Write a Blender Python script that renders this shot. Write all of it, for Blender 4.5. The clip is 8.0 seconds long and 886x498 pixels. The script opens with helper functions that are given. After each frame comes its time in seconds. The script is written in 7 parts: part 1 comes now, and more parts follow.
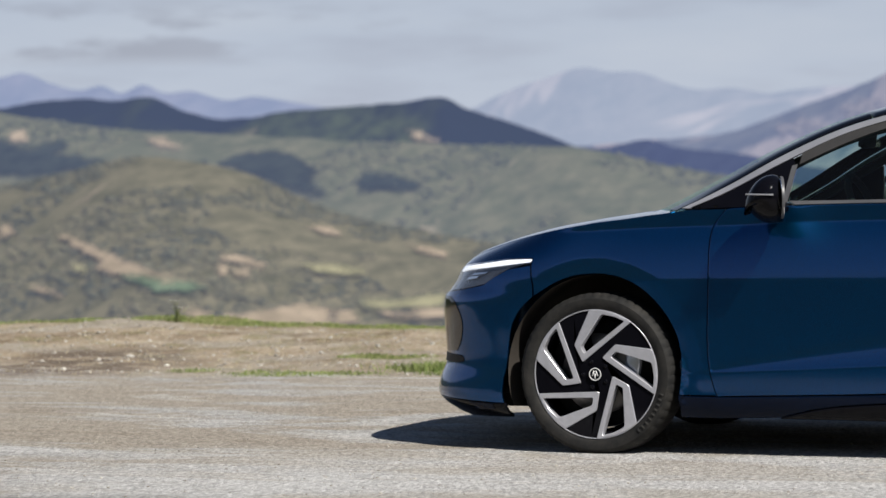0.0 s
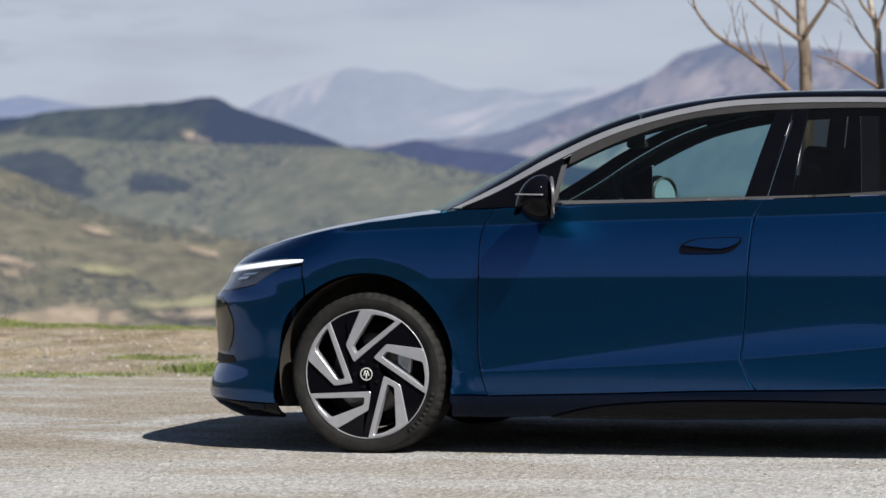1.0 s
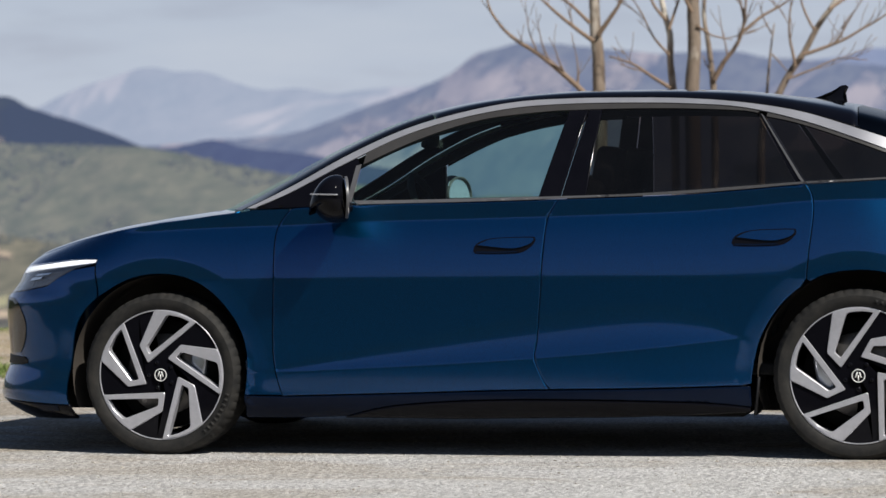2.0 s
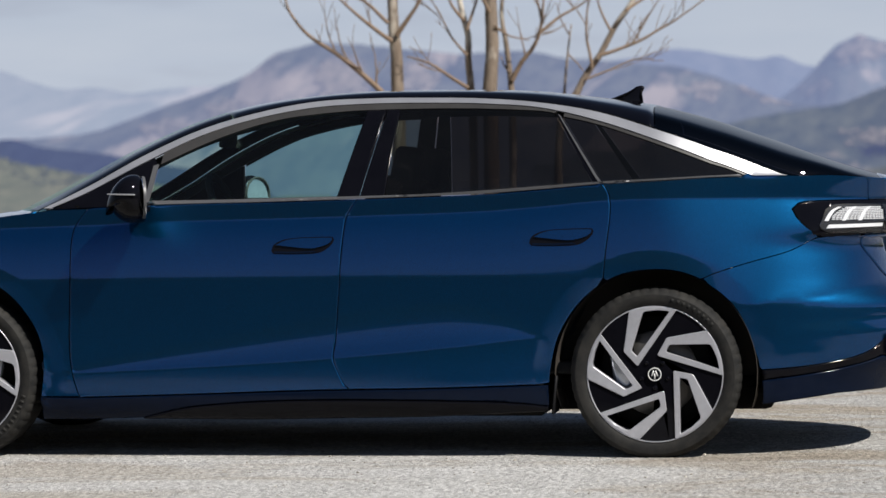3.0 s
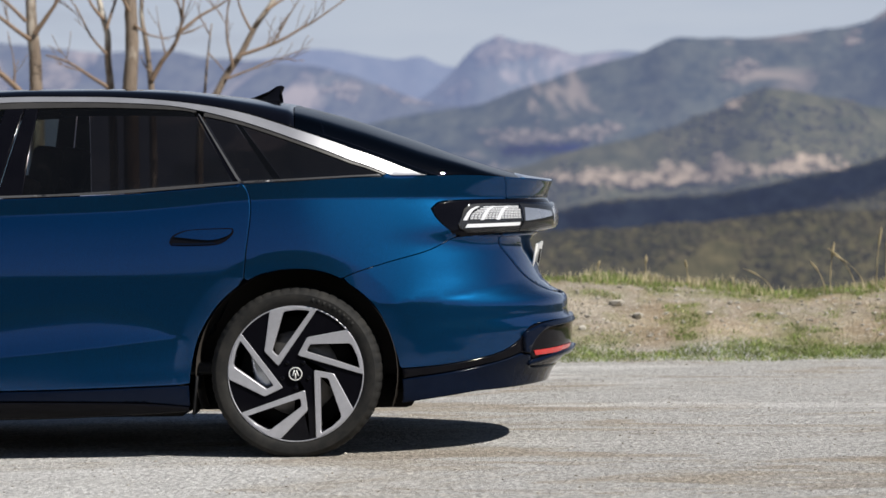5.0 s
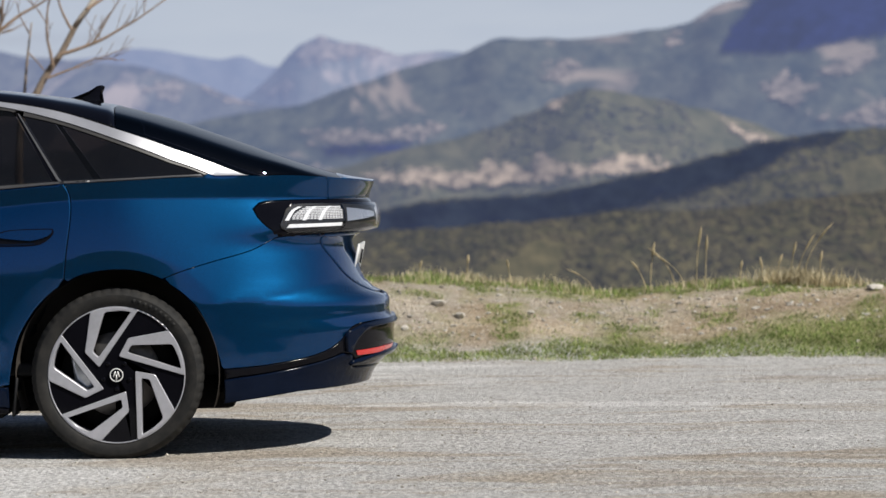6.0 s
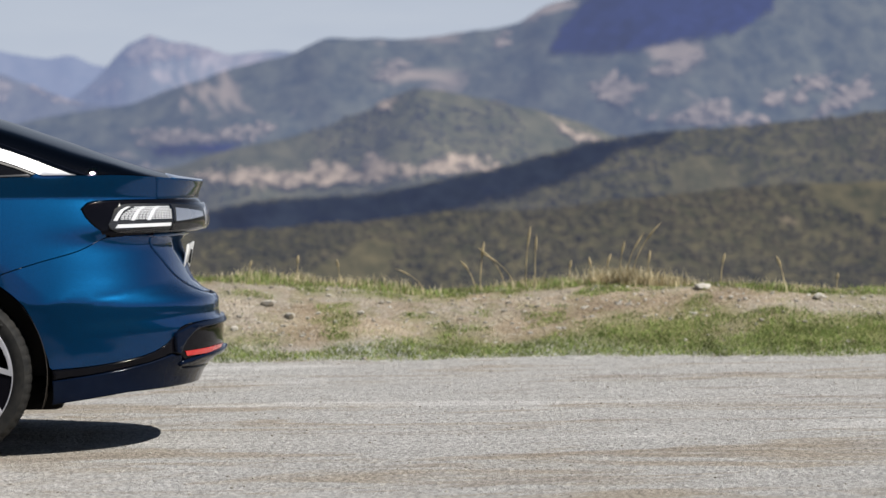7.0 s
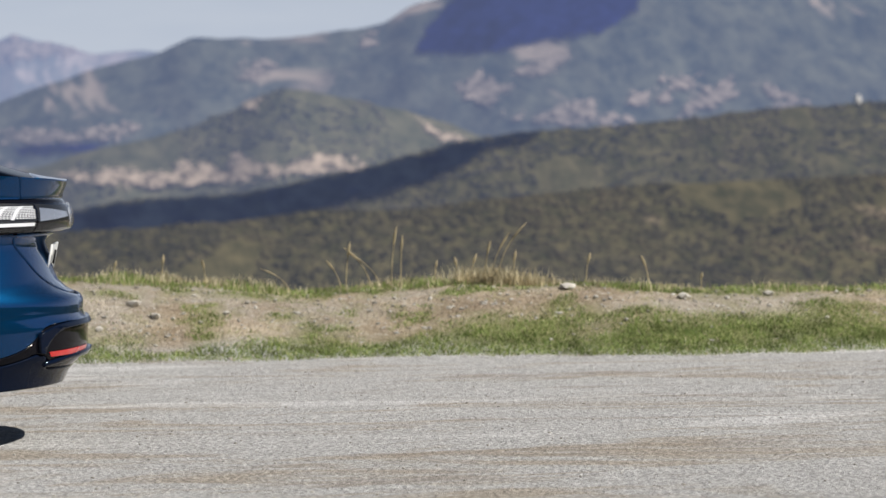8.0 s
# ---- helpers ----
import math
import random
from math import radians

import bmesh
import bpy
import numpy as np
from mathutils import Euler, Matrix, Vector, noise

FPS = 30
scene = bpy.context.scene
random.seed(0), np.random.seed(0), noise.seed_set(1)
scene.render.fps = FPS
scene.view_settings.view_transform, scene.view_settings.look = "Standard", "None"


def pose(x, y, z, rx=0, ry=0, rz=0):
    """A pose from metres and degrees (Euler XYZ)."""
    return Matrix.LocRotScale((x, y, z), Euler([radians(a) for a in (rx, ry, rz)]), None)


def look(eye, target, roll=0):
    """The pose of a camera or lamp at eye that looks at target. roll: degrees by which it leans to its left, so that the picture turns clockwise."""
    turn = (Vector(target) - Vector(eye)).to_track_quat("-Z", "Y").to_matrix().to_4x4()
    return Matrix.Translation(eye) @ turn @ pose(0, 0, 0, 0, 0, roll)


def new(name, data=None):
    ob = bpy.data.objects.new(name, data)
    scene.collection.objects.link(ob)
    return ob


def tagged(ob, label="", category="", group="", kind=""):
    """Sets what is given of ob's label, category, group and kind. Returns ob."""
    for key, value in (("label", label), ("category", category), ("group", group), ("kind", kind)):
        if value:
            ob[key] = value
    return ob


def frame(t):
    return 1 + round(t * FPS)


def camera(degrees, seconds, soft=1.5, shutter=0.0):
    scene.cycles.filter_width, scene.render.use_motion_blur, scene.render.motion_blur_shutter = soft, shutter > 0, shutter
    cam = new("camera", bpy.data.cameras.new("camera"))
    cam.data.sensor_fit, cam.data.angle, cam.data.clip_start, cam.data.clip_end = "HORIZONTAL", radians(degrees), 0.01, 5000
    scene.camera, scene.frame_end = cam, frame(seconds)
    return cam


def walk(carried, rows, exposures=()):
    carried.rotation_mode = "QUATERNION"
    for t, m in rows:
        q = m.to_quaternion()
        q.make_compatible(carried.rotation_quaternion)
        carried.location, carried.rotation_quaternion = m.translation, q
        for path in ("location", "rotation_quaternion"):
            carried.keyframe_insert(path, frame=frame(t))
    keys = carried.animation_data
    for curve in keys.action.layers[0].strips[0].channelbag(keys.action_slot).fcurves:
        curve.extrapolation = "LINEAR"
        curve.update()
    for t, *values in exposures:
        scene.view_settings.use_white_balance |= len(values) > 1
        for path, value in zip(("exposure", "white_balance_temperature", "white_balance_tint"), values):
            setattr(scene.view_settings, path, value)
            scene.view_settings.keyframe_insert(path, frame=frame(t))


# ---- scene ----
from mathutils.geometry import delaunay_2d_cdt

# ---------------------------------------------------------------- camera
# A tripod pan: degrees turned to the right since the start, by seconds.
PAN = [(0.0, 0.0), (0.5, 2.087), (1.0, 4.496), (1.5, 6.516), (1.7, 7.31), (2.8, 11.738), (3.0, 12.488), (3.5, 14.259),
       (4.0, 16.122), (4.5, 17.796), (4.7, 18.478), (5.8, 22.388), (6.0, 23.041), (6.5, 24.624), (7.0, 26.387), (7.5, 27.85), (8.0, 29.027)]
EYE = (4.0485, -11.8653, 1.1275)   # the tripod's pan axis, lens height
LEAN, START, TILT, AHEAD = 0.821, 21.779, -1.40, 0.047
cam = camera(17.34, 8.0, soft=1.5)
cam.data.dof.use_dof = True
cam.data.dof.focus_distance = 12.4
cam.data.dof.aperture_fstop = 4.0
walk(cam, [(t, pose(*EYE) @ pose(0, 0, 0, 0, LEAN, 0) @ pose(0, 0, 0, 0, 0, START - a) @ pose(0, AHEAD, 0, 90 + TILT, 0, 0)) for t, a in PAN],
     exposures=[(0.0, 0.2), (8.0, 0.2)])

# ---------------------------------------------------------------- sky and sun
SUN_ELEVATION, SUN_AZIMUTH = 48.0, 122.0   # degrees; azimuth from +y towards +x
world = bpy.data.worlds.new("sky")
scene.world = world
world.use_nodes = True
wn, wl = world.node_tree.nodes, world.node_tree.links
wn.clear()
sky = wn.new("ShaderNodeTexSky")
sky.sky_type, sky.sun_disc = "NISHITA", False
sky.sun_elevation, sky.sun_rotation = radians(SUN_ELEVATION), radians(SUN_AZIMUTH)
sky.air_density, sky.dust_density, sky.ozone_density, sky.altitude = 0.9, 0.2, 2.0, 800
SKY_STRENGTH = 0.05
coord = wn.new("ShaderNodeTexCoord")
stretch = wn.new("ShaderNodeMapping")
stretch.inputs["Scale"].default_value = (7.0, 7.0, 38.0)
stretch.inputs["Location"].default_value = (0.3, 0.0, 0.55)
clouds = wn.new("ShaderNodeTexNoise")
clouds.inputs["Scale"].default_value, clouds.inputs["Detail"].default_value, clouds.inputs["Roughness"].default_value = 1.3, 7.0, 0.55
ramp = wn.new("ShaderNodeValToRGB")         # thin bright veil to mauve-grey cloud, over the hazy horizon
ramp.color_ramp.elements.new(0.5)
for el, (p, c) in zip(ramp.color_ramp.elements, [(0.30, (0.475, 0.515, 0.60)), (0.52, (0.44, 0.485, 0.58)), (0.72, (0.375, 0.405, 0.495))]):
    el.position, el.color = p, (c[0], c[1], c[2], 1)
scale_up = wn.new("ShaderNodeVectorMath")
scale_up.operation = "SCALE"
scale_up.inputs["Scale"].default_value = 1.0 / SKY_STRENGTH
axes = wn.new("ShaderNodeSeparateXYZ")
veil = wn.new("ShaderNodeValToRGB")         # the haze thins out with height
veil.color_ramp.elements.new(0.5)
for el, (p, c) in zip(veil.color_ramp.elements, [(0.0, 1.0), (0.08, 0.8), (0.45, 0.0)]):
    el.position, el.color = p, (c, c, c, 1)
blend = wn.new("ShaderNodeMix")
blend.data_type = "RGBA"
back = wn.new("ShaderNodeBackground")
back.inputs["Strength"].default_value = SKY_STRENGTH
out = wn.new("ShaderNodeOutputWorld")
wl.new(coord.outputs["Generated"], stretch.inputs["Vector"])
wl.new(coord.outputs["Generated"], axes.inputs[0])
wl.new(axes.outputs["Z"], veil.inputs["Fac"])
wl.new(stretch.outputs["Vector"], clouds.inputs["Vector"])
wl.new(clouds.outputs["Fac"], ramp.inputs["Fac"])
puff_at = wn.new("ShaderNodeMapping")       # a few small grey clouds low over the left end of the valley
puff_at.inputs["Scale"].default_value = (9.0, 9.0, 46.0)
puff_at.inputs["Location"].default_value = (0.85, 0.4, 0.2)
puffs = wn.new("ShaderNodeTexNoise")
puffs.inputs["Scale"].default_value, puffs.inputs["Detail"].default_value, puffs.inputs["Roughness"].default_value = 2.0, 6.0, 0.55
puff_edge = wn.new("ShaderNodeMapRange")
puff_low, puff_high, puff_side = wn.new("ShaderNodeMapRange"), wn.new("ShaderNodeMapRange"), wn.new("ShaderNodeMapRange")
for node, f0, f1, t0, t1 in ((puff_edge, 0.50, 0.60, 0.0, 1.0), (puff_low, 0.044, 0.049, 0.0, 1.0), (puff_high, 0.060, 0.068, 1.0, 0.3), (puff_side, -0.46, -0.33, 1.0, 0.0)):
    for key, v in (("From Min", f0), ("From Max", f1), ("To Min", t0), ("To Max", t1)):
        node.inputs[key].default_value = v
puff_mix = wn.new("ShaderNodeMix")
puff_mix.data_type = "RGBA"
puff_mix.inputs["B"].default_value = (0.34, 0.36, 0.435, 1)
cover = puff_edge.outputs["Result"]
wl.new(coord.outputs["Generated"], puff_at.inputs["Vector"])
wl.new(puff_at.outputs["Vector"], puffs.inputs["Vector"])
wl.new(puffs.outputs["Fac"], puff_edge.inputs["Value"])
wl.new(axes.outputs["Z"], puff_low.inputs["Value"])
wl.new(axes.outputs["Z"], puff_high.inputs["Value"])
wl.new(axes.outputs["X"], puff_side.inputs["Value"])
for node in (puff_low, puff_high, puff_side):
    times = wn.new("ShaderNodeMath")
    times.operation = "MULTIPLY"
    wl.new(cover, times.inputs[0])
    wl.new(node.outputs["Result"], times.inputs[1])
    cover = times.outputs[0]
wl.new(cover, puff_mix.inputs["Factor"])
wl.new(ramp.outputs["Color"], puff_mix.inputs["A"])
wl.new(puff_mix.outputs["Result"], scale_up.inputs[0])
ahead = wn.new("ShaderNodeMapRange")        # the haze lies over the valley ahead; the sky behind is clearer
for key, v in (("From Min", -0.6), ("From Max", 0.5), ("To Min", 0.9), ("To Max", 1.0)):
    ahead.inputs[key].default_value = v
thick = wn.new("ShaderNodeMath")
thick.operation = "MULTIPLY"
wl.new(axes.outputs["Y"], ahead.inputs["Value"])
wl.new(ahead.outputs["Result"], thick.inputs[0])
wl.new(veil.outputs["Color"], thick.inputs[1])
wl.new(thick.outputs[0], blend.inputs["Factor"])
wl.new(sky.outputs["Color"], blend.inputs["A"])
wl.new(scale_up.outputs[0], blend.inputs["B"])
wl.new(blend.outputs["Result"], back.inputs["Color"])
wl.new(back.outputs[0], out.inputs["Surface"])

sun = new("sun", bpy.data.lights.new("sun", "SUN"))
sun.data.energy, sun.data.angle, sun.data.color = 5.0, radians(0.53), (1.0, 0.96, 0.89)
a, e = radians(SUN_AZIMUTH), radians(SUN_ELEVATION)
sun.matrix_world = look((0, 0, 60), (-math.sin(a) * math.cos(e), -math.cos(a) * math.cos(e), 60 - math.sin(e)))

# ---------------------------------------------------------------- materials
class Mat:
    """A node material in the making: m.n(type, ...) adds a node, m.link(a, b) joins sockets."""

    def __init__(self, name, color=(0.5, 0.5, 0.5), rough=0.5, metal=0.0, **more):
        self.m = bpy.data.materials.new(name)
        self.m.use_nodes = True
        self.t = self.m.node_tree
        self.b = self.t.nodes["Principled BSDF"]
        self.out = self.t.nodes["Material Output"]
        self.b.inputs["Base Color"].default_value = (*color, 1)
        self.b.inputs["Roughness"].default_value = rough
        self.b.inputs["Metallic"].default_value = metal
        for key, value in more.items():
            self.b.inputs[key.replace("_", " ")].default_value = value

    def n(self, kind, **values):
        node = self.t.nodes.new("ShaderNode" + kind)
        for key, value in values.items():
            node.inputs[key.replace("_", " ")].default_value = value
        return node

    def link(self, a, b):
        self.t.links.new(a, b)

    def at(self, scale=(1, 1, 1), kind="Object"):
        c = self.n("TexCoord")
        mp = self.n("Mapping", Scale=scale)
        self.link(c.outputs[kind], mp.inputs["Vector"])
        return mp.outputs["Vector"]

    def noise(self, scale, detail=4, rough=0.6, where=None, distort=0.0):
        t = self.n("TexNoise", Scale=scale, Detail=detail, Roughness=rough, Distortion=distort)
        if where is not None:
            self.link(where, t.inputs["Vector"])
        return t.outputs["Fac"]

    def ramp(self, fac, *stops):
        r = self.n("ValToRGB")
        els = r.color_ramp.elements
        while len(els) < len(stops):
            els.new(0.5)
        for el, (p, c) in zip(els, stops):
            el.position = p
            el.color = (*c, 1) if not isinstance(c, (int, float)) else (c, c, c, 1)
        self.link(fac, r.inputs["Fac"])
        return r.outputs["Color"]

    def mix(self, fac, a, b, kind="MIX"):
        x = self.n("Mix")
        x.data_type, x.blend_type = "RGBA", kind
        for s, v in (("Factor", fac), ("A", a), ("B", b)):
            if isinstance(v, (int, float)):
                x.inputs[s].default_value = v
            elif isinstance(v, tuple):
                x.inputs[s].default_value = (*v, 1)
            else:
                self.link(v, x.inputs[s])
        return x.outputs["Result"]

    def math(self, op, a, b=0.0):
        x = self.n("Math")
        x.operation = op
        for i, v in enumerate((a, b)):
            if isinstance(v, (int, float)):
                x.inputs[i].default_value = v
            else:
                self.link(v, x.inputs[i])
        return x.outputs[0]

    def color(self, socket):
        self.link(socket, self.b.inputs["Base Color"])

    def rough(self, socket):
        self.link(socket, self.b.inputs["Roughness"])

    def bump(self, height, strength=0.3, distance=0.01):
        bp = self.n("Bump", Strength=strength, Distance=distance)
        self.link(height, bp.inputs["Height"])
        self.link(bp.outputs["Normal"], self.b.inputs["Normal"])


def metallic_paint(name, deep, bright, flare):
    """Two flake layers, one smooth and one coarse, under clear lacquer."""
    m = Mat(name, bright, 0.2, 1.0, Coat_Weight=1.0, Coat_Roughness=0.0, Coat_IOR=1.38)
    flakes = m.noise(700, 1, 0.5, m.at())
    c = m.mix(m.ramp(flakes, (0.35, 0.0), (0.7, 1.0)), deep, bright)
    m.color(c)
    m.rough(m.ramp(m.noise(40, 5, 0.7, m.at()), (0.3, 0.10), (0.8, 0.13)))
    coarse = m.n("BsdfPrincipled", Roughness=0.45, Metallic=1.0, Coat_Weight=1.0, Coat_Roughness=0.0, Coat_IOR=1.38)
    m.link(m.mix(m.ramp(flakes, (0.35, 0.0), (0.7, 1.0)), tuple(v * 0.5 for v in flare), flare), coarse.inputs["Base Color"])
    mixed = m.n("MixShader")
    mixed.inputs[0].default_value = 0.48
    m.link(m.b.outputs[0], mixed.inputs[1])
    m.link(coarse.outputs[0], mixed.inputs[2])
    m.link(mixed.outputs[0], m.out.inputs["Surface"])
    return m.m


def plain(name, color, rough, metal=0.0, grain=0.0, scale=40.0, **more):
    """A surface of one colour with a little wear and grain."""
    m = Mat(name, color, rough, metal, **more)
    w = m.noise(scale, 5, 0.65, m.at())
    dark = tuple(c * 0.8 for c in color)
    light = tuple(min(1, c * 1.18 + 0.002) for c in color)
    m.color(m.mix(w, dark, light))
    m.rough(m.ramp(m.noise(scale * 0.31, 4, 0.6, m.at()), (0.3, max(0.02, rough - 0.07)), (0.75, min(1, rough + 0.08))))
    if grain:
        m.bump(w, grain, 0.002)
    return m.m


def glass(name, tint, gloss=0.04, dust=0.0, edge=0.8):
    """Thin automotive glass: see-through with a mirror sheen and a thin film of dust."""
    m = Mat(name, (0.55, 0.53, 0.50), 1.0)
    see = m.n("BsdfTransparent")
    see.inputs["Color"].default_value = (*tint, 1)
    if dust:
        film = m.n("BsdfDiffuse")
        film.inputs["Color"].default_value = (0.5, 0.49, 0.48, 1)
        body_mix = m.n("MixShader")
        m.link(m.ramp(m.noise(9, 5, 0.6, m.at((1, 1, 0.5))), (0.3, dust * 0.7), (0.7, dust * 1.3)), body_mix.inputs[0])
        m.link(see.outputs[0], body_mix.inputs[1])
        m.link(film.outputs[0], body_mix.inputs[2])
        see = body_mix
    shine = m.n("BsdfGlossy", Roughness=0.005)
    shine.inputs["Color"].default_value = (1, 1, 1, 1)
    graze = m.math("POWER", m.n("LayerWeight", Blend=0.5).outputs["Facing"], 5.0)      # the same sheen from either side of the pane
    mixed = m.n("MixShader")
    m.link(m.math("ADD", m.math("MULTIPLY", graze, edge), gloss), mixed.inputs[0])
    m.link(see.outputs[0], mixed.inputs[1])
    m.link(shine.outputs[0], mixed.inputs[2])
    m.link(mixed.outputs[0], m.out.inputs["Surface"])
    return m.m


PAINT = metallic_paint("metallic_blue_paint", (0.0013, 0.023, 0.118), (0.003, 0.050, 0.242), (0.0045, 0.112, 0.285))
DARK_PAINT = plain("dark_lower_paint", (0.0015, 0.005, 0.016), 0.07, 0, 0, 12, Specular_IOR_Level=0.12)
GLOSS_BLACK = plain("gloss_black_trim", (0.003, 0.003, 0.005), 0.03, 0, 0, 8, Specular_IOR_Level=0.13)
BLACK_PLASTIC = plain("grained_black_plastic", (0.008, 0.008, 0.009), 0.55, 0, 0.25, 300, Specular_IOR_Level=0.25)
GRILLE_GLOSS = plain("gloss_black_grille", (0.006, 0.006, 0.007), 0.10, 0, 0, 20, Specular_IOR_Level=0.8)
GREY_TRIM = plain("grey_window_trim", (0.10, 0.10, 0.105), 0.42, 0.2)
SILVER = plain("satin_silver_trim", (0.47, 0.47, 0.495), 0.34, 0.6, 0, 8)
ALLOY = plain("machined_alloy", (0.54, 0.54, 0.58), 0.36, 0.55, 0.0, 30)
FRAME_GREY = plain("grey_window_frame", (0.036, 0.034, 0.033), 0.45, 0, 0, 60)
LINER = plain("arch_liner_felt", (0.065, 0.057, 0.05), 0.95, 0, 0.4, 200, Specular_IOR_Level=0.05)
UNDER = plain("underbody_black", (0.008, 0.008, 0.008), 0.85, Specular_IOR_Level=0.05)
CLEAR_GLASS = glass("green_tinted_glass", (0.68, 0.86, 0.80), 0.026, 0.004, 0.5)
SCREEN_CLEAR = glass("windscreen_glass", (0.80, 0.92, 0.86), 0.02, 0.0, 0.22)
DARK_GLASS = glass("privacy_glass", (0.17, 0.155, 0.15), 0.026, 0.006, 0.5)
SCREEN_GLASS = glass("dark_screen_glass", (0.02, 0.02, 0.03), 0.04, 0.0, 0.5)
LAMP_GLASS = glass("lamp_glass", (0.93, 0.94, 0.96))
SMOKED_GLASS = glass("smoked_lamp_glass", (0.93, 0.93, 0.94))
ROOF_BLACK = plain("gloss_black_roof", (0.002, 0.002, 0.004), 0.04, 0, 0, 8, Specular_IOR_Level=0.4)
CHROME = plain("bright_chrome", (0.75, 0.76, 0.78), 0.08, 1.0)
LAMP_WHITE = plain("white_light_guide", (0.88, 0.89, 0.91), 0.18, 0, Coat_Weight=1.0)
LAMP_ON = plain("lit_light_guide", (0.85, 0.87, 0.9), 0.2, 0, Emission_Color=(0.95, 0.97, 1.0, 1), Emission_Strength=0.7)
LAMP_GREY = plain("lamp_reflector", (0.48, 0.50, 0.54), 0.22, 0.7)
LAMP_DARK = plain("dark_lamp_housing", (0.10, 0.11, 0.135), 0.18, 0.5)
RED_LENS = plain("red_reflector", (0.55, 0.015, 0.012), 0.15, 0, Coat_Weight=1.0)
CABIN = plain("dark_cabin_cloth", (0.028, 0.028, 0.029), 0.85, 0, 0.2, 120, Specular_IOR_Level=0.1)
BRAKE_IRON = plain("brake_disc_iron", (0.10, 0.095, 0.09), 0.5, 0.8)
MIRROR_GLASS = plain("mirror_glass", (0.9, 0.9, 0.92), 0.01, 1.0)
PLATE_WHITE = plain("plate_white", (0.75, 0.75, 0.73), 0.4)


def rubber():
    m = Mat("tyre_rubber", (0.022, 0.021, 0.021), 0.72)
    m.b.inputs["Specular IOR Level"].default_value = 0.2
    d = m.noise(14, 6, 0.7, m.at())
    m.color(m.mix(m.ramp(d, (0.4, 0.0), (0.75, 0.6)), (0.014, 0.014, 0.014), (0.05, 0.046, 0.04)))
    m.bump(m.noise(260, 3, 0.5, m.at()), 0.15, 0.001)
    return m.m


RUBBER = rubber()

# ---------------------------------------------------------------- helpers for meshes
def table(rows, v):
    """Smooth look-up in rows of (v, value)."""
    if v <= rows[0][0]:
        return rows[0][1]
    if v >= rows[-1][0]:
        return rows[-1][1]
    i = 0
    while rows[i + 1][0] < v:
        i += 1
    (x0, y0), (x1, y1) = rows[i], rows[i + 1]
    h = x1 - x0
    m = (y1 - y0) / h
    ma = (y1 - rows[i - 1][1]) / (x1 - rows[i - 1][0]) if i else m
    mb = (rows[i + 2][1] - y0) / (rows[i + 2][0] - x0) if i + 2 < len(rows) else m
    s = (v - x0) / h
    return (2 * s**3 - 3 * s * s + 1) * y0 + (s**3 - 2 * s * s + s) * h * ma + (3 * s * s - 2 * s**3) * y1 + (s**3 - s * s) * h * mb


def ease(a, b, v):
    s = min(1.0, max(0.0, (v - a) / (b - a)))
    return s * s * (3 - 2 * s)


def mesh_object(name, verts, faces, material, smooth=True):
    me = bpy.data.meshes.new(name)
    me.from_pydata(verts, [], faces)
    me.materials.append(material)
    if smooth:
        me.shade_smooth()
    return new(name, me)


def fbm(x, y, z=0.0, octaves=4):
    s, a = 0.0, 0.5
    for _ in range(octaves):
        s += a * noise.noise((x, y, z))
        x, y, z, a = x * 2.03, y * 2.03, z * 2.03, a * 0.5
    return s


# ---------------------------------------------------------------- ground
BANK_FOOT = [(-40, 4.0), (-12, 4.3), (-4.4, 4.6), (-3.2, 4.7), (0, 5.2), (4.1, 5.72), (6, 5.75), (7, 5.55), (7.6, 5.3), (8.4, 5.4), (9, 5.45), (15, 5.4), (40, 5.2)]
BANK_DEPTH = [(-6, 3.4), (-2, 3.0), (3, 1.55), (20, 1.5)]
BANK_TOP = [(-40, .1), (-9, .1), (-8, .11), (-7.1, .16), (-6.1, .18), (-5.4, .14), (-4.3, .12), (-3.0, .13), (0, .28), (3.2, .46), (4.1, .455), (4.5, .43),
            (5.0, .39), (5.4, .35), (5.8, .36), (6.2, .385), (6.7, .40), (7.3, .365), (8.0, .34), (9.5, .32), (14, .3), (40, .2)]


def ground_height(x, y):
    s = (y - table(BANK_FOOT, x)) / table(BANK_DEPTH, x)
    z = 0.012 * fbm(x * 0.5, y * 1.1) + 0.006 * fbm(x * 2.0, y * 4.0, 3)
    z *= ease(0.3, 1.2, math.hypot(max(0, abs(x - 1.5) - 2.2), max(0, abs(y - 0.9) - 1.3)))     # flat where the car stands
    if s > 0:
        rough = ease(0, 0.3, s)
        z += table(BANK_TOP, x) * ease(-0.1, 1.0, s) + rough * (0.05 * fbm(x * 1.3, y * 1.3, 7) + 0.03 * fbm(x * 4, y * 4, 9))
    if s > 1.15:
        d = y - table(BANK_FOOT, x) - 1.15 * table(BANK_DEPTH, x)
        z -= 0.42 * d * d / (d + 1.5)
    if y < -30:
        z += 0.16 * (-30 - y) * ease(0, 40, -30 - y)
    return max(-170.0, min(z, 60.0))


